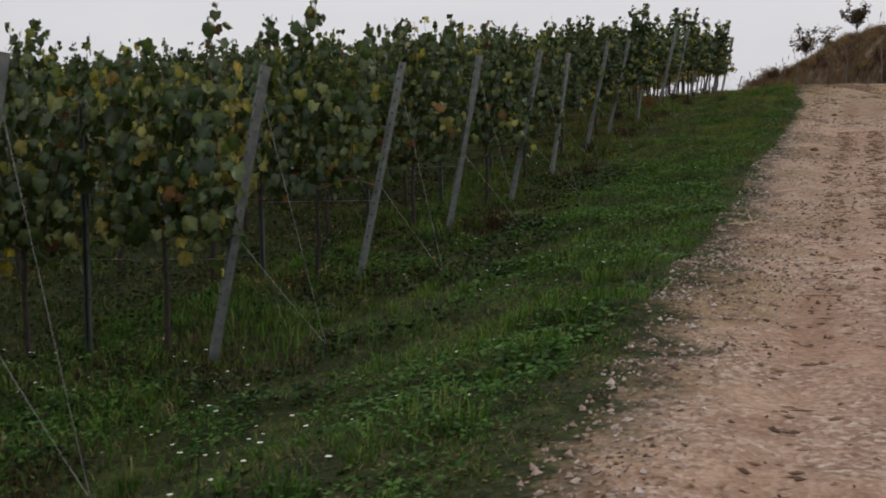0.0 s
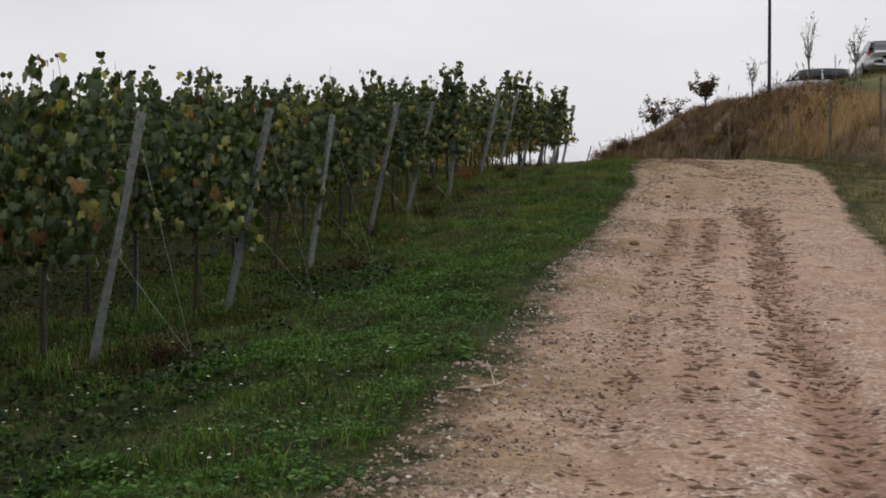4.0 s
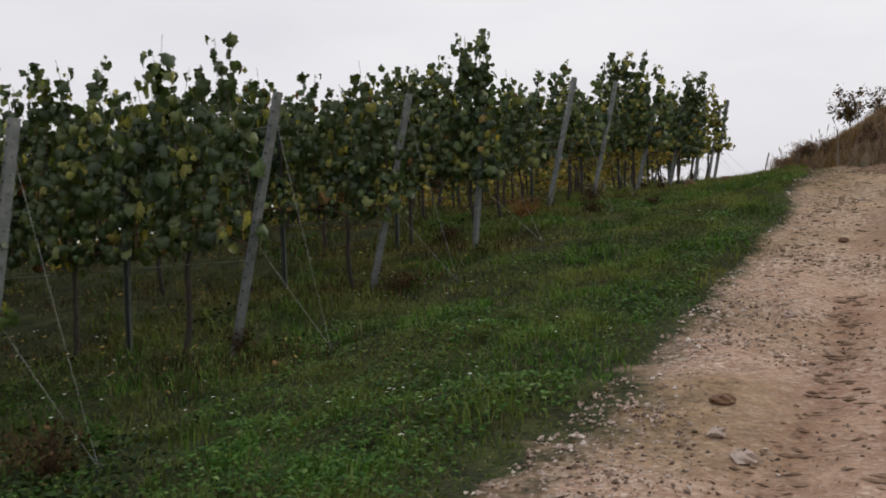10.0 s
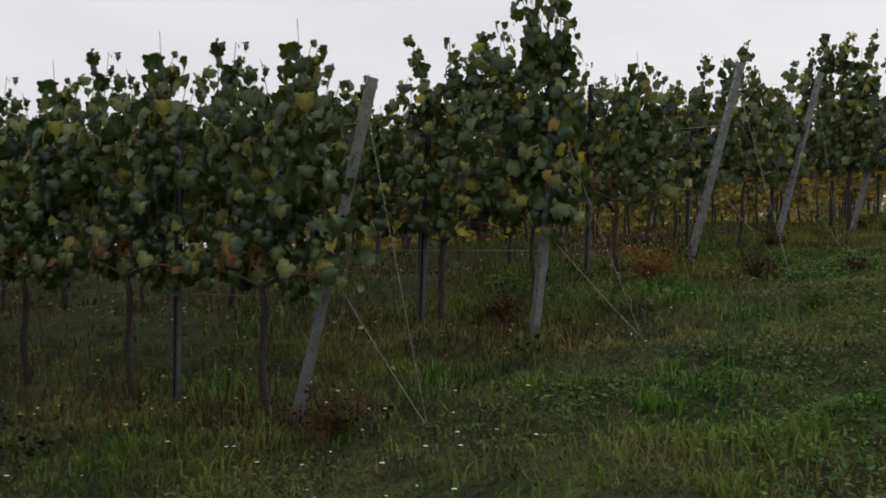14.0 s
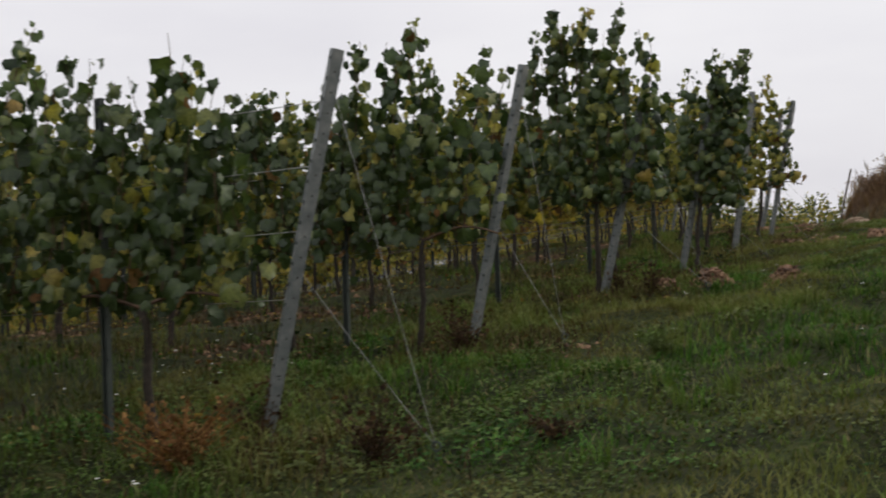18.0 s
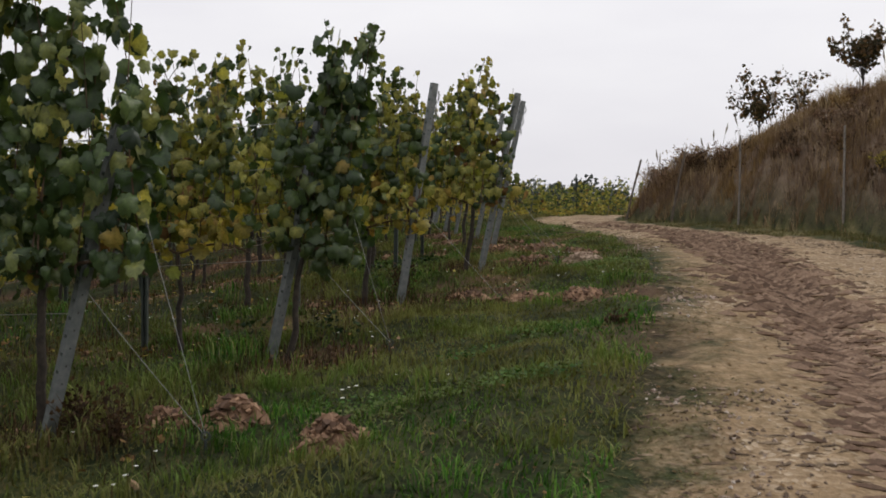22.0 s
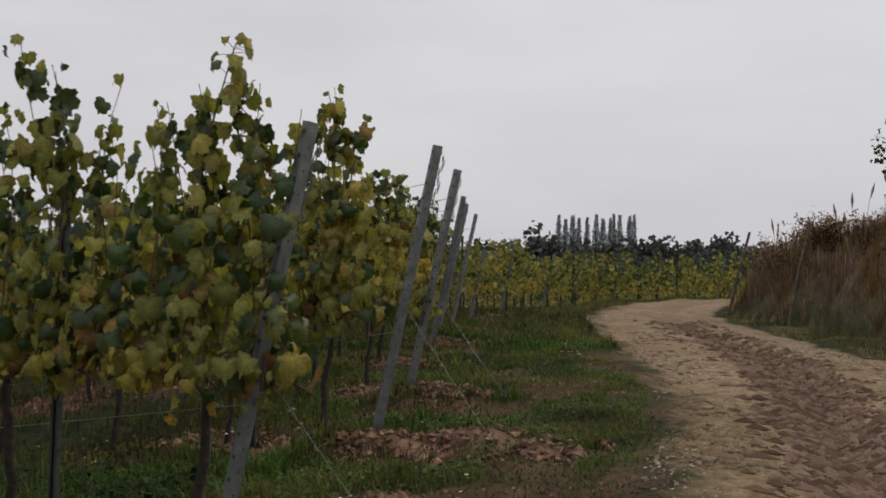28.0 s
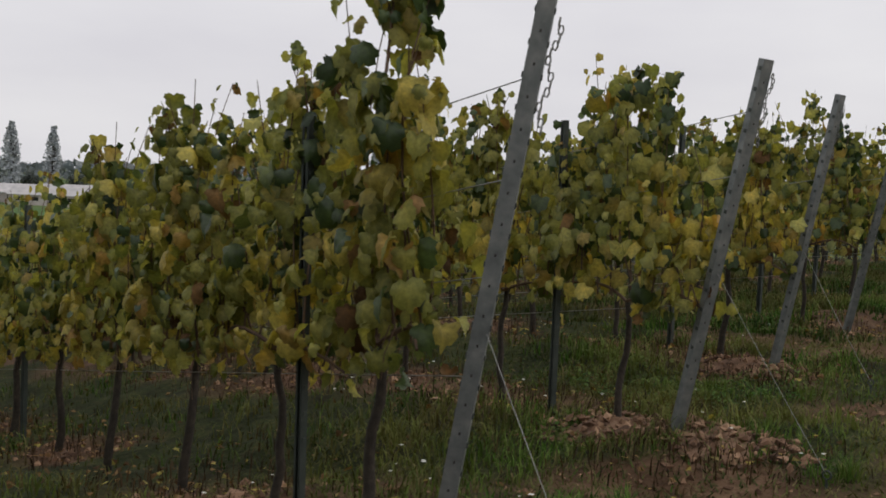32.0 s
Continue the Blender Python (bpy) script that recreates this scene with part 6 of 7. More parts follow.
stuff("bank_clumps", mesh_np("bank_clumps", v, f, [M_DRYGRASS]), "ragged clumps of dead grass on the bank", "dry grass")

# upright dead brush standing along the foot of the bank: mauve-grey, tawny and dark brown
M_MAUVE = foliage_mat("grey_mauve_dead_stalk", [(0.0, (0.114, 0.077, 0.062)), (0.5, (0.223, 0.157, 0.123)), (1.0, (0.342, 0.254, 0.201))], None, 0.25, 0.85, 0.05)
M_REDBRUSH = foliage_mat("red_brown_dead_leaf", [(0.0, (0.085, 0.050, 0.034)), (0.5, (0.19, 0.118, 0.078)), (1.0, (0.32, 0.215, 0.15))], None, 0.25, 0.85, 0.05)
M_TAWNY = foliage_mat("tawny_dead_grass", [(0.0, (0.16, 0.098, 0.045)), (0.5, (0.27, 0.175, 0.085)), (1.0, (0.40, 0.29, 0.16))], None, 0.25, 0.85, 0.05)
cx, cy, q, g = bank_points(2600, 0.22, 1.9, 133)
ok = (cy > 36) & (g.random(len(cx)) < np.interp(cy, [36, 46, 50, 57], [0.5, 0.8, 1.0, 1.0]))
cx, cy, q = cx[ok], cy[ok], q[ok]
per = 26
tone = vnoise(cx, cy, 1.1) + 0.5 * (vnoise(cx, cy + 9, 0.4) - 0.5)
mat_of = np.repeat(np.where(tone > 0.70, 1, np.where(tone < 0.30, 3, np.where(tone < 0.42, 2, 0))), per)
hgt = np.interp(cy, [40, 50, 53, 56, 58], [0.42, 0.46, 0.62, 0.95, 0.9]) * g.uniform(0.3, 1.1, len(cx)) * np.clip(1.15 - 0.3 * q, 0.5, 1.2)
rad = np.repeat(g.uniform(0.04, 0.16, len(cx)), per) * np.sqrt(g.random(len(cx) * per))
a = g.uniform(0, 6.28, len(rad))
x, y = np.repeat(cx, per) + rad * np.cos(a), np.repeat(cy, per) + rad * np.sin(a)
v, f = blades_np(np.c_[x, y, ground_z(x, y) - 0.02], np.repeat(hgt, per) * g.uniform(0.4, 1.1, len(rad)), g.uniform(0.006, 0.016, len(rad)), g.uniform(0.05, 1.0, len(rad)) ** 1.3, a + g.normal(0, 0.8, len(rad)))
stuff("dead_brush", mesh_np("dead_brush", v, f, [M_MAUVE, M_TAWNY, M_DRYGRASS, M_SHADED_RUSTWEED], mat_of.repeat(3)), "upright grey and tawny dead brush along the foot of the bank", "dead weeds")

# olive grass over the shoulder of the bank
x, y, q, g = bank_points(42000, 1.9, 7.0, 134)
keep = (y > 40) & (vnoise(x, y, 1.3) > 0.30 + 0.35 * np.clip((2.8 - q) / 1.0, 0, 1))
x, y = x[keep], y[keep]
n = len(x)
v, f = blades_np(np.c_[x, y, ground_z(x, y) - 0.01], g.uniform(0.08, 0.30, n), g.uniform(0.010, 0.020, n), g.uniform(0.3, 0.9, n), g.uniform(0, 6.28, n))
stuff("shoulder_grass", mesh_np("shoulder_grass", v, f, [M_WORN, M_THATCH], (g.random(n) < 0.3).astype(int).repeat(3)), "olive and straw grass over the shoulder of the bank", "grass")

# pale straw along the foot of the bank where the track climbs
x, y, q, g = bank_points(26000, 0.0, 1.8, 32)
keep = (y < 40) & (vnoise(x, y, 1.3) > 0.4)
x, y = x[keep], y[keep]
n = len(x)
v, f = blades_np(np.c_[x, y, ground_z(x, y) - 0.01], g.uniform(0.3, 0.8, n), g.uniform(0.005, 0.011, n), g.uniform(0.1, 0.6, n), g.uniform(0, 6.28, n))
M_STRAWGRASS = foliage_mat("pale_straw_grass", [(0.0, (0.32, 0.20, 0.10)), (0.5, (0.50, 0.34, 0.18)), (1.0, (0.62, 0.48, 0.30))], None, 0.25, 0.8, 0.1)
stuff("straw_grass", mesh_np("straw_grass", v, f, [M_STRAWGRASS]), "pale straw-coloured dry grass at the fence", "dry grass")

# green and brown verge on the bank side of the track
g = np.random.default_rng(33)
y = g.uniform(0, 58, 60000)
x = np.interp(y, [p[1] for p in TRACK], [p[0] for p in TRACK]) + g.uniform(0.9, 4.2, len(y))
z, road, soil, dry, lawn, pf, d, off, side, ins = land(x, y)
keep = (road + 0.5 * (vnoise(x, y, 0.5) - 0.5) < 0.4) & (ins < 0.4) & (vnoise(x, y, 0.6) > 0.3)
x, y = x[keep], y[keep]
n = len(x)
v, f = blades_np(np.c_[x, y, ground_z(x, y) - 0.006], g.uniform(0.04, 0.13, n), g.uniform(0.006, 0.012, n), g.uniform(0.1, 0.85, n), g.uniform(0, 6.28, n))
stuff("verge_grass", mesh_np("verge_grass", v, f, [M_THATCH, M_WORN], (g.random(n) < 0.8).astype(int).repeat(3)), "thin green verge grass below the bank", "grass")

# dead brown bushes of stalks over the bank face, and tall seed stalks on its crest
x, y, q, g = bank_points(2000, 0.3, 2.2, 34)
keep = (y > 33) & (q < np.where(y > 47, 1.0, 2.2)) & (vnoise(x, y, 1.4) > 0.42)
x, y = x[keep], y[keep]
pieces, heads = [], []
for k in range(len(x)):
    h, a = g.uniform(0.35, 0.8), g.uniform(0, 6.28)
    l = g.uniform(0, 0.22)
    z0 = float(ground_z(x[k:k + 1], y[k:k + 1])[0])
    pieces.append(tube([(x[k], y[k], z0 - 0.02), (x[k] + l * 0.4 * math.cos(a), y[k] + l * 0.4 * math.sin(a), z0 + h * 0.6), (x[k] + l * math.cos(a), y[k] + l * math.sin(a), z0 + h)], [0.006, 0.005, 0.003], 3, False))
    heads.append(np.c_[x[k] + l * math.cos(a) + g.normal(0, 0.05, 7), y[k] + l * math.sin(a) + g.normal(0, 0.05, 7), z0 + h + g.uniform(-0.28, 0.05, 7)])
p = np.concatenate(heads)
m = len(p)
pieces.append(leaves_np(p, g.normal(0, 1, (m, 3)), g.normal(0, 1, (m, 3)), g.uniform(0.02, 0.05, m), simple=True))
stuff("dead_stalks", mesh_np("dead_stalks", *join(pieces), [M_SHADED_RUSTWEED]), "dead brown weed stalks on the bank", "dead weeds")
M_PLUME = foliage_mat("grey_seed_plume", [(0.0, (0.24, 0.205, 0.175)), (0.5, (0.36, 0.315, 0.275)), (1.0, (0.48, 0.43, 0.38))], None, 0.3, 0.85, 0.05)
x, y, q, g = bank_points(430, 0.5, 4.6, 35)
keep = (y > 40) & ((q > 1.6) | (y > 51))
x, y = x[keep], y[keep]
pieces = []
for k in range(len(x)):
    h = 0.25 + 0.9 * g.random() ** 1.4
    z0 = float(ground_z(x[k:k + 1], y[k:k + 1])[0])
    dx, dy = g.normal(0, 0.06, 2)
    pieces.append(tube([(x[k], y[k], z0 - 0.02), (x[k] + dx, y[k] + dy, z0 + h * 0.7), (x[k] + 1.8 * dx, y[k] + 1.8 * dy, z0 + h)], [0.006, 0.005, 0.003], 3, False))
    pieces.append(tube([(x[k] + 1.1 * dx, y[k] + 1.1 * dy, z0 + h * 0.72), (x[k] + 1.5 * dx, y[k] + 1.5 * dy, z0 + h * 0.87), (x[k] + 1.85 * dx, y[k] + 1.85 * dy, z0 + h * 1.02)], [0.004, 0.026, 0.004], 5, False))
stuff("seed_stalks", mesh_np("seed_stalks", *join(pieces), [M_PLUME]), "tall grey seed stalks standing on the bank", "dead weeds")


def on_ground(x, y):
    return float(ground_z(np.array([x]), np.array([y]))[0])


def stake(x, y, h, r, lean, material, label):
    g = np.random.default_rng(int(x * 100 + y * 7))
    t = thing("fence_stake", Matrix.Translation((x, y, on_ground(x, y))), label, "fence stake", "stakes along the bank")
    p = [(0, 0, -0.15), (lean[0] * 0.5 + g.normal(0, 0.01), lean[1] * 0.5, h * 0.5), (lean[0], lean[1], h)]
    part("shaft", mesh_np("shaft", *tube(p, [r * 1.1, r, r * 0.9], 8), [material], smooth=False), t)
    part("staple", mesh_np("staple", *box_np(lean[0] * 0.85, lean[1] * 0.85 - r, h * 0.85, r * 0.6, 0.02, 0.05), [M_SLOT]), t)


for x, y, h, lx in [(15.45, 46.9, 1.9, 0.0), (13.98, 49.85, 2.0, 0.02), (15.98, 43.6, 1.8, -0.03), (15.75, 36.0, 1.6, 0.02), (12.82, 52.55, 1.75, 0.34), (11.9, 55.0, 1.7, 0.42)]:
    stake(x, y, h, 0.030 if lx > 0.2 else 0.024, (lx, -0.1 * lx), M_WOOD if lx > 0.2 else M_PALEWOOD, "leaning rusty fence stake at the foot of the bank" if lx > 0.2 else "upright thin grey fence stake at the foot of the bank")
for k, (x, y) in enumerate([(10.2, 8.8), (11.0, 11.8), (11.85, 15.0), (12.75, 18.2), (13.65, 21.8), (15.42, 26.2), (15.45, 28.5), (15.16, 31.1)]):
    stake(x, y, 1.5, 0.038, (0.03 * math.sin(k * 2.1), 0.03 * math.cos(k)), M_WOOD, "dark weathered wooden fence stake in dry grass")


def woody(name, x, y, h, w, stems, leaves, leaf_mat, bark, label, category, seed, size=(0.04, 0.085), trunk_h=0.25, r0=0.018, group=""):
    """A shrub or small tree: tapered stems that fork, and loose leaves round the twigs."""
    g = np.random.default_rng(seed)
    t = thing(name, Matrix.Translation((x, y, on_ground(x, y))), label, category, group)
    st, tips = [], []
    for k in range(stems):
        a, sp = 6.28 * (k + g.uniform(0, 0.8)) / stems, g.uniform(0.25, 1.0) * w / 2
        hh = h * g.uniform(0.7, 1.0)
        u = np.linspace(0, 1, 7)
        rad = np.clip((u - trunk_h) / (1 - trunk_h), 0, 1)
        p = np.c_[math.cos(a) * sp * rad + g.normal(0, 0.012 * h, 7) * u, math.sin(a) * sp * rad + g.normal(0, 0.012 * h, 7) * u, hh * u - 0.05]
        st.append(tube(p, np.linspace(r0, r0 * 0.25, 7), 6))
        for _ in range(5):
            b = g.uniform(0.45, 1.0)
            o = np.array([np.interp(b, u, p[:, c]) for c in range(3)])
            e = o + np.array([g.normal(0, 0.16 * w), g.normal(0, 0.16 * w), g.uniform(0.02, 0.22) * h])
            st.append(tube([o, (o + e) / 2 + g.normal(0, 0.01 * h, 3), e], [r0 * 0.35, r0 * 0.25, r0 * 0.12], 4))
            tips.append((o, e))
    part("framework", mesh_np("framework", *join(st), [bark], smooth=True), t, kind="stuff")
    o, e = np.array([q[0] for q in tips]), np.array([q[1] for q in tips])
    k = g.integers(0, len(tips), leaves)
    pos = o[k] + (e - o)[k] * g.uniform(0.2, 1.1, leaves)[:, None] + g.normal(0, 0.045 * w, (leaves, 3))
    v, f = leaves_np(pos, g.normal(0, 1, (leaves, 3)) - (0, 0, 0.5), g.normal(0, 1, (leaves, 3)) + (0, 0, 0.5), g.uniform(*size, leaves), simple=True)
    part("crown", mesh_np("crown", v, f, [leaf_mat]), t, kind="stuff")
    return t


woody("shrub", 14.95, 52.4, 1.6, 1.6, 9, 900, M_SHRUB, M_BARK, "sparse russet shrub on the crest of the bank", "shrub", 1, (0.045, 0.10), 0.42, group="shrubs on the bank")
woody("shrub", 15.9, 52.3, 1.5, 1.4, 6, 380, M_SHRUB, M_BARK, "thin half-bare shrub on the crest of the bank", "shrub", 2, (0.035, 0.085), 0.45, group="shrubs on the bank")
woody("shrub", 16.6, 49.6, 1.55, 1.35, 10, 1100, M_SHRUB, M_BARK, "sparse russet shrub on the crest of the bank", "shrub", 3, (0.045, 0.10), 0.38, group="shrubs on the bank")
woody("shrub", 16.0, 46.2, 0.55, 0.5, 8, 320, M_LEAF_Y, M_BARK, "small yellow-leaved shrub at the foot of the bank", "shrub", 4, (0.02, 0.045), group="shrubs on the bank")

BUSH = {0: (M_SHADED_RUSTWEED, "withered dark brown bush on the face of the bank"), 1: (M_MAUVE, "dead grey-mauve bush on the face of the bank"), 2: (M_TAWNY, "tawny dry bush on the face of the bank"),
        3: (M_REDBRUSH, "withered red-brown bush on the face of the bank")}
bx, by, bq, g = bank_points(330, 0.25, 2.1, 36)
for k in range(330):
    low_end = by[k] > 49.5
    if by[k] < 37 or by[k] > 58.6 or k % (1 if by[k] > 51.5 else 3) or (low_end and not 0.45 < bq[k] < np.interp(by[k], [50, 53, 56], [0.8, 1.2, 1.7])):
        continue
    mat_k, label_k = BUSH[int(g.choice(4, p=[0.16, 0.36, 0.14, 0.34]))]
    woody("dead_bush", float(bx[k]), float(by[k]), g.uniform(0.6, 1.0) * float(np.interp(by[k], [49, 54, 57], [0.62, 0.85, 1.0])) if low_end else g.uniform(0.35, 0.65), g.uniform(0.6, 1.1), 8, 420 if low_end else 320, mat_k, M_SHADED_RUSTWEED, label_k, "dead bush", 200 + k, (0.018, 0.045), 0.08, 0.007, "bushes on the bank")

# ---------------------------------------------------------------- the lawn above: young trees, mast, parked cars
YOUNG = [(17.6, 46.0, 1.9), (18.5, 42.0, 2.75), (19.3, 39.6, 2.0), (19.4, 36.0, 2.1), (19.1, 31.8, 2.3), (20.0, 33.0, 2.0)]
for k, (x, y, h) in enumerate(YOUNG):
    woody("young_tree", x, y, h, 0.75, 7, 150 if k < 3 else 420, M_YOUNG, M_WOOD, "young staked tree with few leaves on the lawn", "young tree", 20 + k, (0.03, 0.065), 0.45, 0.022, "young trees on the lawn")
pole = thing("lamp_mast", Matrix.Translation((18.1, 45.4, on_ground(18.1, 45.4))), "tall dark slender lamp mast on the crest of the lawn", "lamp mast")
part("shaft", mesh_np("shaft", *tube([(0, 0, -0.3), (0.0, 0, 3), (0, 0, 6.5)], [0.075, 0.065, 0.05], 12), [M_POLE], smooth=True), pole)
part("base_plate", mesh_np("base_plate", *tube([(0, 0, 0), (0, 0, 0.03)], 0.16, 12), [M_POLE]), pole)
part("lamp_head", mesh_np("lamp_head", *tube([(0, 0, 6.5), (0, 0, 6.62), (0, 0, 6.68)], [0.06, 0.22, 0.16], 14), [M_POLE], smooth=True), pole)


def loft(sections, sides=16):
    """Rounded box sections (x, half width, z low, z high, roundness) joined along x."""
    v, f = [], []
    for x, w, z0, z1, e in sections:
        for k in range(sides):
            a = 2 * math.pi * (k + 0.5) / sides
            c, s = math.cos(a), math.sin(a)
            v.append((x, w * math.copysign(abs(c) ** e, c), (z0 + z1) / 2 + (z1 - z0) / 2 * math.copysign(abs(s) ** e, s)))
    for i in range(len(sections) - 1):
        for k in range(sides):
            a, b = i * sides + k, i * sides + (k + 1) % sides
            f += [(a, b, b + sides), (a, b + sides, a + sides)]
    for o in (0, (len(sections) - 1) * sides):
        f += [(o, o + k, o + k + 1) for k in range(1, sides - 1)]
    return np.array(v), np.array(f)


def wheel_meshes():
    def disc(prof):
        n = 24
        v = [(r * math.cos(6.2832 * k / n), y, r * math.sin(6.2832 * k / n)) for r, y in prof for k in range(n)]
        f = []
        for i in range(len(prof) - 1):
            for k in range(n):
                a, b = i * n + k, i * n + (k + 1) % n
                f += [(a, b, b + n), (a, b + n, a + n)]
        return np.array(v), np.array(f)
    tyre = mesh_np("tyre", *disc([(0.2, -0.1), (0.29, -0.1), (0.315, -0.07), (0.315, 0.07), (0.29, 0.1), (0.2, 0.1)]), [M_TYRE], smooth=True)
    spokes = [disc([(0.2, -0.06), (0.2, 0.07), (0.18, 0.09), (0.175, 0.02)])] + [box_np(0, 0, 0, 0.05, 0.03, 0.36)]
    bv, bf = box_np(0, 0, 0, 0.05, 0.03, 0.37)
    for a in (60, 120):
        c, s = math.cos(radians(a)), math.sin(radians(a))
        spokes.append((np.c_[bv[:, 0] * c + bv[:, 2] * s, bv[:, 1], -bv[:, 0] * s + bv[:, 2] * c], bf))
    return tyre, mesh_np("rim", *join(spokes), [M_RIM])


ME_TYRE, ME_RIM = wheel_meshes()


def car(x, y, yaw, paint, label, tall=1.0):
    """A parked hatchback: x forwards, its tail to the back."""
    t = thing("car", Matrix.Translation((x, y, on_ground(x, y) + 0.02)) @ Matrix.Rotation(radians(yaw), 4, "Z") @ Matrix.Diagonal((1, 1, tall, 1)), label, "car", "parked cars")
    part("body", mesh_np("body", *loft([(-2.05, 0.70, 0.36, 0.88, 0.45), (-1.98, 0.82, 0.26, 0.98, 0.4), (-1.6, 0.88, 0.22, 1.02, 0.35), (-0.8, 0.895, 0.2, 1.0, 0.35), (0.5, 0.895, 0.2, 0.98, 0.35),
                                               (1.2, 0.88, 0.22, 0.93, 0.38), (1.75, 0.82, 0.25, 0.80, 0.42), (2.02, 0.68, 0.32, 0.66, 0.5)]), [paint], smooth=True), t)
    part("roof", mesh_np("roof", *loft([(-1.55, 0.60, 1.36, 1.44, 0.5), (-1.2, 0.64, 1.40, 1.50, 0.5), (-0.4, 0.65, 1.42, 1.53, 0.5), (0.25, 0.62, 1.40, 1.50, 0.5), (0.45, 0.58, 1.38, 1.45, 0.5)]), [paint], smooth=True), t)
    part("window_band", mesh_np("window_band", *loft([(-1.7, 0.70, 0.9, 1.2, 0.5), (-1.45, 0.73, 0.9, 1.42, 0.5), (-0.4, 0.75, 0.9, 1.46, 0.45), (0.3, 0.73, 0.9, 1.43, 0.5), (1.0, 0.70, 0.86, 1.0, 0.6)]), [M_GLASS_DARK], smooth=True), t, "dark window glass")
    for sy in (-1, 1):
        for px, pw in ((-1.5, 0.16), (-0.45, 0.09), (0.62, 0.08)):
            part("pillar", mesh_np("pillar", *tube([(px - 0.12 if px < -1 else px + (0.25 if px > 0 else 0), sy * 0.79, 0.98), (px, sy * 0.66, 1.42)], pw / 2, 6), [paint]), t)
        part("tail_lamp", mesh_np("tail_lamp", *loft([(-2.0, 0.13, 0.72, 0.92, 0.6), (-1.86, 0.17, 0.72, 0.94, 0.6)]) , [M_TAIL], smooth=True), t, "red tail lamp", Matrix.Translation((-0.03, sy * 0.66, 0.02)))
        part("mirror", mesh_np("mirror", *loft([(0.55, 0.07, 0.95, 1.08, 0.7), (0.68, 0.05, 0.97, 1.06, 0.7)]), [paint], smooth=True), t, "", Matrix.Translation((0, sy * 0.94, 0)))
        for px in (-1.28, 1.28):
            w = part("wheel", ME_TYRE, t, "black tyre on an alloy rim", Matrix.Translation((px, sy * 0.80, 0.315)))
            part("rim", ME_RIM, w, "alloy rim", Matrix.Rotation(0 if sy > 0 else math.pi, 4, "Z"))
    part("rear_bumper", mesh_np("rear_bumper", *loft([(-2.13, 0.6, 0.34, 0.58, 0.5), (-2.06, 0.80, 0.28, 0.62, 0.5), (-1.9, 0.86, 0.26, 0.62, 0.5)]), [paint], smooth=True), t)
    part("number_plate", mesh_np("number_plate", *box_np(-2.14, 0, 0.50, 0.012, 0.52, 0.11), [M_PLATE]), t, "white number plate")
    part("rear_window", mesh_np("rear_window", *loft([(-1.93, 0.56, 0.98, 1.0, 0.6), (-1.80, 0.6, 0.98, 1.18, 0.6), (-1.6, 0.58, 1.2, 1.4, 0.6)]), [M_GLASS_DARK], smooth=True), t, "dark rear window")
    return t


car(21.2, 37.0, 68, car_paint("dark_blue_grey_paint", (0.045, 0.055, 0.065)), "dark blue-grey hatchback parked on the lawn, tail to the track", 0.94)
car(21.9, 43.6, 76, car_paint("silver_white_paint", (0.58, 0.59, 0.61)), "silver-white car parked on the lawn, tail to the track", 0.92)
car(20.4, 47.4, 170, car_paint("white_paint", (0.62, 0.63, 0.64)), "white car parked beyond the crest of the lawn", 0.95)

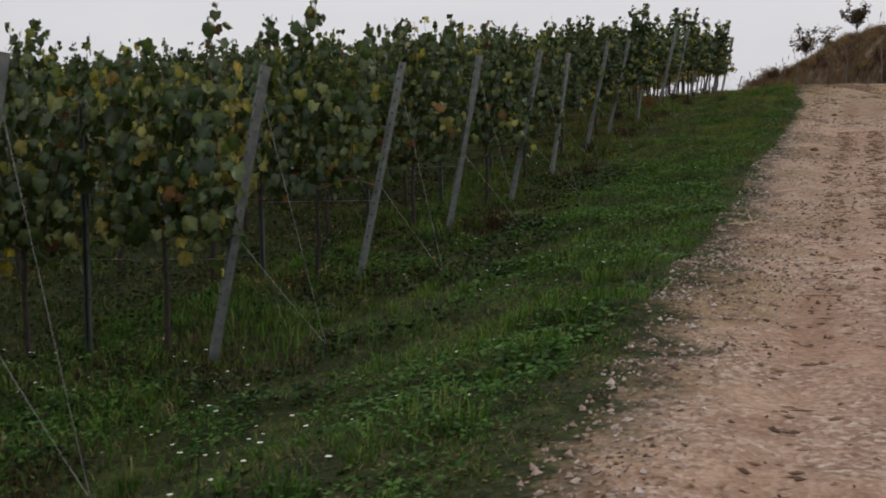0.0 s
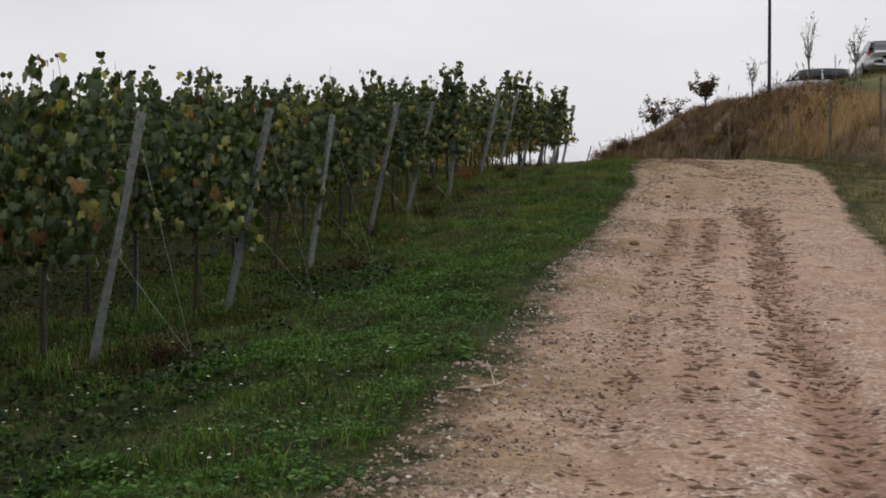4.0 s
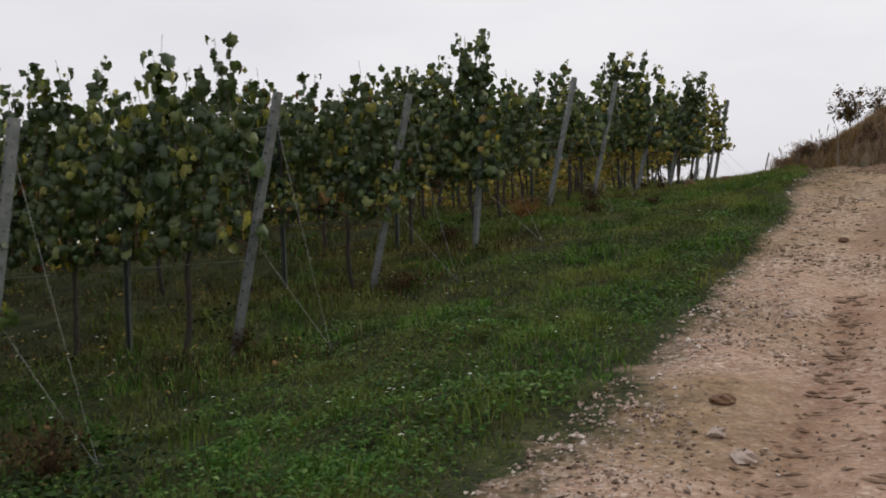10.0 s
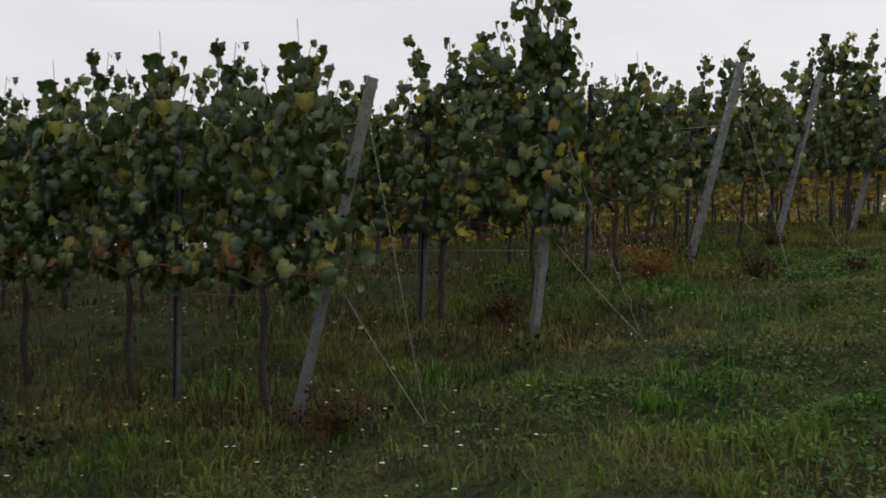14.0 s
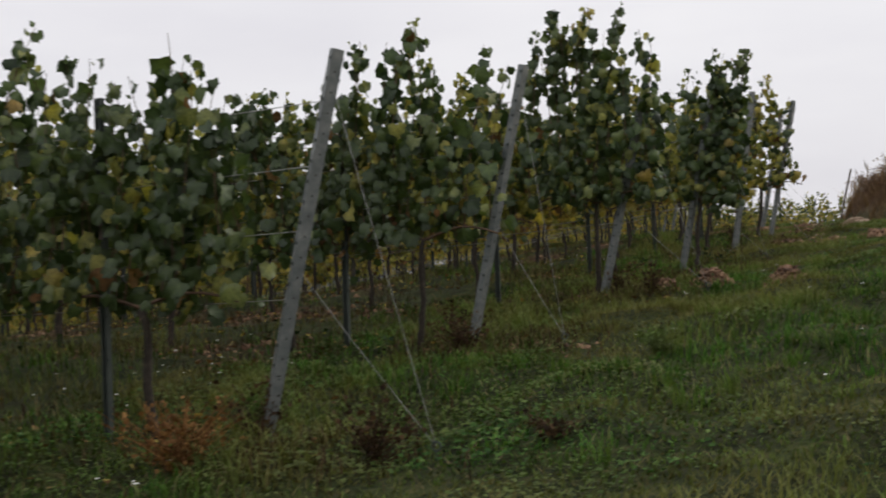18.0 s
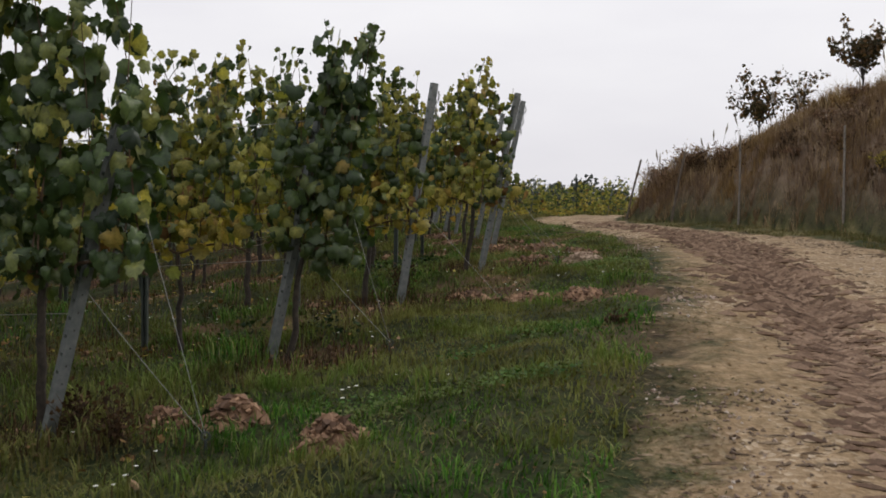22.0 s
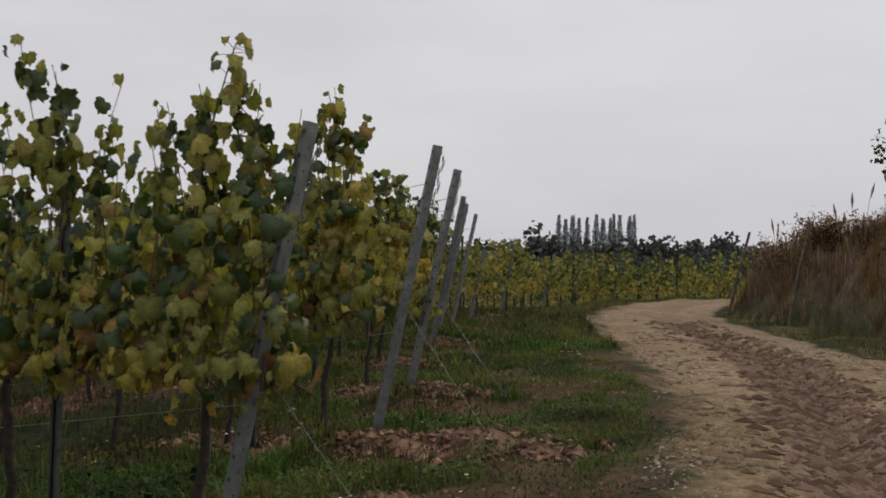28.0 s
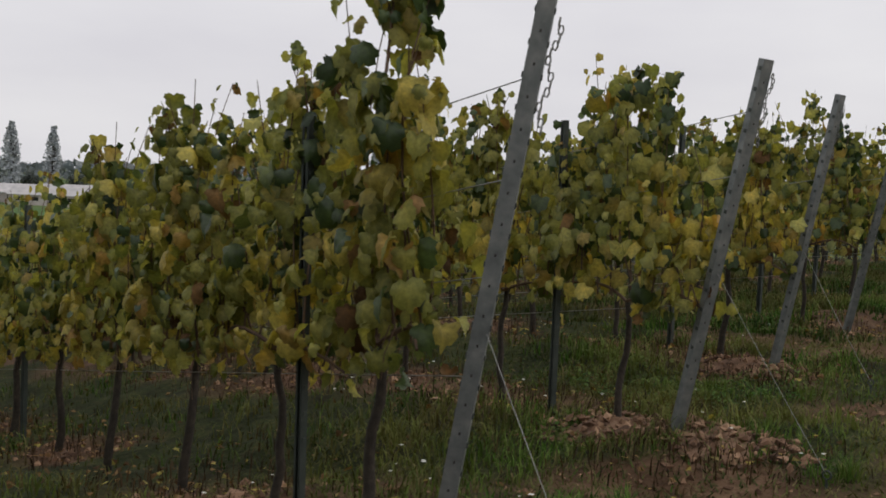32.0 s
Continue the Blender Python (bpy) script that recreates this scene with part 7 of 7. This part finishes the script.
# ---------------------------------------------------------------- distance: trees, poplars, barns
def tree_meshes(seed, h, w, mat, n, poplar=False):
    g = np.random.default_rng(seed)
    u = np.linspace(0, 1, 7)
    trunk = [tube(np.c_[g.normal(0, 0.01 * h, 7) * u, g.normal(0, 0.01 * h, 7) * u, u * h * (0.92 if poplar else 0.6) - 0.3], np.linspace(0.03, 0.008, 7) * h, 7)]
    for _ in range(9):
        a, b = g.uniform(0, 6.28), g.uniform(0.2, 0.55) * h
        e = np.array([math.cos(a) * w * 0.36, math.sin(a) * w * 0.36, b + (0.3 if poplar else 0.2) * h])
        trunk.append(tube([(0, 0, b), tuple(e * (0.5, 0.5, 1) - (0, 0, 0.06 * h)), tuple(e)], [0.011 * h, 0.007 * h, 0.003 * h], 5))
    # clumps of leaves, uneven in outline
    k = 16 if poplar else 20
    if poplar:
        cz = np.linspace(0.12, 0.97, k)
        c = np.c_[g.normal(0, 0.10 * w, k), g.normal(0, 0.10 * w, k), cz * h]
        cr = w * 0.42 * np.sin(np.clip(cz * 0.9 + 0.14, 0, 1) * np.pi) ** 0.6 * g.uniform(0.7, 1.15, k)
    else:
        a, q = g.uniform(0, 6.28, k), np.sqrt(g.random(k))
        c = np.c_[np.cos(a) * q * w * 0.36, np.sin(a) * q * w * 0.36, h * (0.42 + 0.46 * g.random(k) * (1 - 0.4 * q))]
        cr = w * g.uniform(0.12, 0.24, k)
    j = g.integers(0, k, n)
    d = g.normal(0, 1, (n, 3))
    d /= np.linalg.norm(d, axis=1, keepdims=True)
    pos = c[j] + d * (cr[j] * g.uniform(0.5, 1.05, n))[:, None] * (1, 1, 1.5 if poplar else 0.9)
    if poplar:   # one unbroken column of foliage, ragged at the edge
        u, a = g.uniform(0.08, 1.0, n), g.uniform(0, 6.28, n)
        rr = 0.5 * w * np.clip(np.sin(np.clip(u * 0.88 + 0.13, 0, 1) * np.pi), 0.08, 1) ** 0.5 * (0.72 + 0.5 * vnoise(u * h, a * 2 + seed, 1.3)) * np.sqrt(g.random(n))
        pos = np.c_[rr * np.cos(a), rr * np.sin(a), u * h]
    v, f = leaves_np(pos, g.normal(0, 1, (n, 3)), d + g.normal(0, 0.4, (n, 3)), g.uniform(0.035, 0.075, n) * w * (1.7 if poplar else 1.0) + (0.2 if poplar else 0.08), simple=True)
    return mesh_np("trunk", *join(trunk), [M_BARK], smooth=True), mesh_np("crown", v, f, [mat])


TREES = [tree_meshes(700 + k, 11 + k % 3, 10 + k % 4, M_FARTREE, 900) for k in range(5)]
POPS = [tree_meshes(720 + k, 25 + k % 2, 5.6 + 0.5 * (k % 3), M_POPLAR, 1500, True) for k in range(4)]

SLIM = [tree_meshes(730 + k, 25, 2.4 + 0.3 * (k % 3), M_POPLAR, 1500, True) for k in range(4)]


def far_z(x, y):
    return float(land(np.array([x]), np.array([y]))[0][0])


def far_tree(x, y, meshes, s, r, label, name="tree", group="trees on the far plain", z=None):
    t = thing(name, Matrix.Translation((x, y, far_z(x, y) if z is None else z)) @ Matrix.Rotation(r.uniform(0, 6.28), 4, "Z") @ Matrix.Diagonal((s, s, s * r.uniform(0.95, 1.02), 1)), label, "tree", group)
    part("trunk", meshes[0], t)
    part("crown", meshes[1], t, kind="stuff")


r = random.Random(5)


def bearing(yaw, dist, ox=10.8, oy=33.0):
    """A place so far off, on a bearing counted to the left of ahead."""
    return ox - math.sin(radians(yaw)) * dist, oy + math.cos(radians(yaw)) * dist


for k in range(26):
    yaw = 13.5 - k * 0.85 + r.uniform(-0.3, 0.3)
    x, y = bearing(yaw, r.uniform(250, 330))
    far_tree(x, y, TREES[r.randrange(5)], r.uniform(0.72, 1.12), r, "round dark deciduous tree beyond the vineyard")
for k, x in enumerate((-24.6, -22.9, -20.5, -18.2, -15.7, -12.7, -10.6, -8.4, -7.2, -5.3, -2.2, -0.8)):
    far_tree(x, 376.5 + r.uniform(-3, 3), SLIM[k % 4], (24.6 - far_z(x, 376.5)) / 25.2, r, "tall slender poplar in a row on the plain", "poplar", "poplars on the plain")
for x, top in ((-43, 14.6), (-40, 15.3), (-36, 14.2), (-31, 14.6), (-25.7, 18.1), (-14, 14.5), (-8, 14.8), (-1, 16.5), (3, 15.6), (9.6, 17.5), (15.8, 16.8), (22.4, 17.2), (27.1, 15.2), (33, 15.5)):
    far_tree(x, 321 + r.uniform(-4, 4), TREES[r.randrange(5)], (top - far_z(x, 321)) / 11.2, r, "round dark deciduous tree beyond the vineyard")
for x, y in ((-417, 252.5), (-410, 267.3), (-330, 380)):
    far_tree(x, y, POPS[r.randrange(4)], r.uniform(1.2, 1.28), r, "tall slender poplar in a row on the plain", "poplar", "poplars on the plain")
for k in range(44):
    x, y = bearing(20 + k * 1.15 + r.uniform(-0.4, 0.4), r.uniform(500, 560), 11.3, 37.4)
    far_tree(x, y, TREES[r.randrange(5)], r.uniform(0.8, 1.25), r, "round dark deciduous tree on the plain")

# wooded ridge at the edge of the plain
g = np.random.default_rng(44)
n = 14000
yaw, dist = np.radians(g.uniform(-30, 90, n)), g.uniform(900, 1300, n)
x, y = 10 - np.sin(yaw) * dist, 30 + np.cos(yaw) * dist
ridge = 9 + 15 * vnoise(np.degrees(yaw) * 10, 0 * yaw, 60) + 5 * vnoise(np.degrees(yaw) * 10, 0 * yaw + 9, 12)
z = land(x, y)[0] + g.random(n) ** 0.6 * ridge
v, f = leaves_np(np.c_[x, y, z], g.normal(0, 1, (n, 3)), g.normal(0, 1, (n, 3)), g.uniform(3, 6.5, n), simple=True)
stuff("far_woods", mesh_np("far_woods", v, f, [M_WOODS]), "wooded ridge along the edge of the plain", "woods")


def barn(x, y, yaw, length, width, wall_h, roof_h, label):
    t = thing("barn", Matrix.Translation((x, y, far_z(x, y))) @ Matrix.Rotation(radians(yaw), 4, "Z"), label, "barn", "barns on the plain")
    part("wall", mesh_np("wall", *box_np(0, 0, wall_h / 2 - 0.5, length, width, wall_h + 1), [M_WALL]), t)
    a, b = length / 2 + 0.6, width / 2 + 0.7
    v = np.array([(-a, -b, wall_h - 0.2), (a, -b, wall_h - 0.2), (a, 0, wall_h + roof_h), (-a, 0, wall_h + roof_h), (-a, b, wall_h - 0.2), (a, b, wall_h - 0.2)])
    v = np.concatenate([v, v - (0, 0, 0.3)])
    f = np.array([(0, 1, 2), (0, 2, 3), (3, 2, 5), (3, 5, 4), (6, 8, 7), (6, 9, 8), (9, 11, 8), (9, 10, 11), (0, 6, 7), (0, 7, 1), (4, 5, 11), (4, 11, 10), (0, 3, 9), (0, 9, 6), (3, 4, 10), (3, 10, 9), (1, 8, 2), (1, 7, 8), (2, 11, 5), (2, 8, 11)])
    part("roof", mesh_np("roof", v, f, [M_ROOF]), t, "pale corrugated roof")
    for k in range(5):
        q = -length / 2 + length * (k + 0.5) / 5
        for sy in (-1, 1):
            part("door" if k == 2 else "window", mesh_np("opening", *box_np(q, sy * (width / 2 + 0.03), 1.8 if k == 2 else 2.4, 3.4 if k == 2 else 2.4, 0.1, 3.6 if k == 2 else 1.4), [M_GLASS_DARK]), t)


for yaw, dist, turn, ln, wd in ((61.0, 430, 40, 34, 14), (63.6, 455, 35, 30, 14), (60.4, 470, 40, 28, 12), (66, 440, 30, 30, 14)):
    x, y = bearing(yaw, dist, 11.3, 37.4)
    barn(x, y, turn, ln, wd, 4.2, 3.2, "long pale-roofed farm building on the plain")
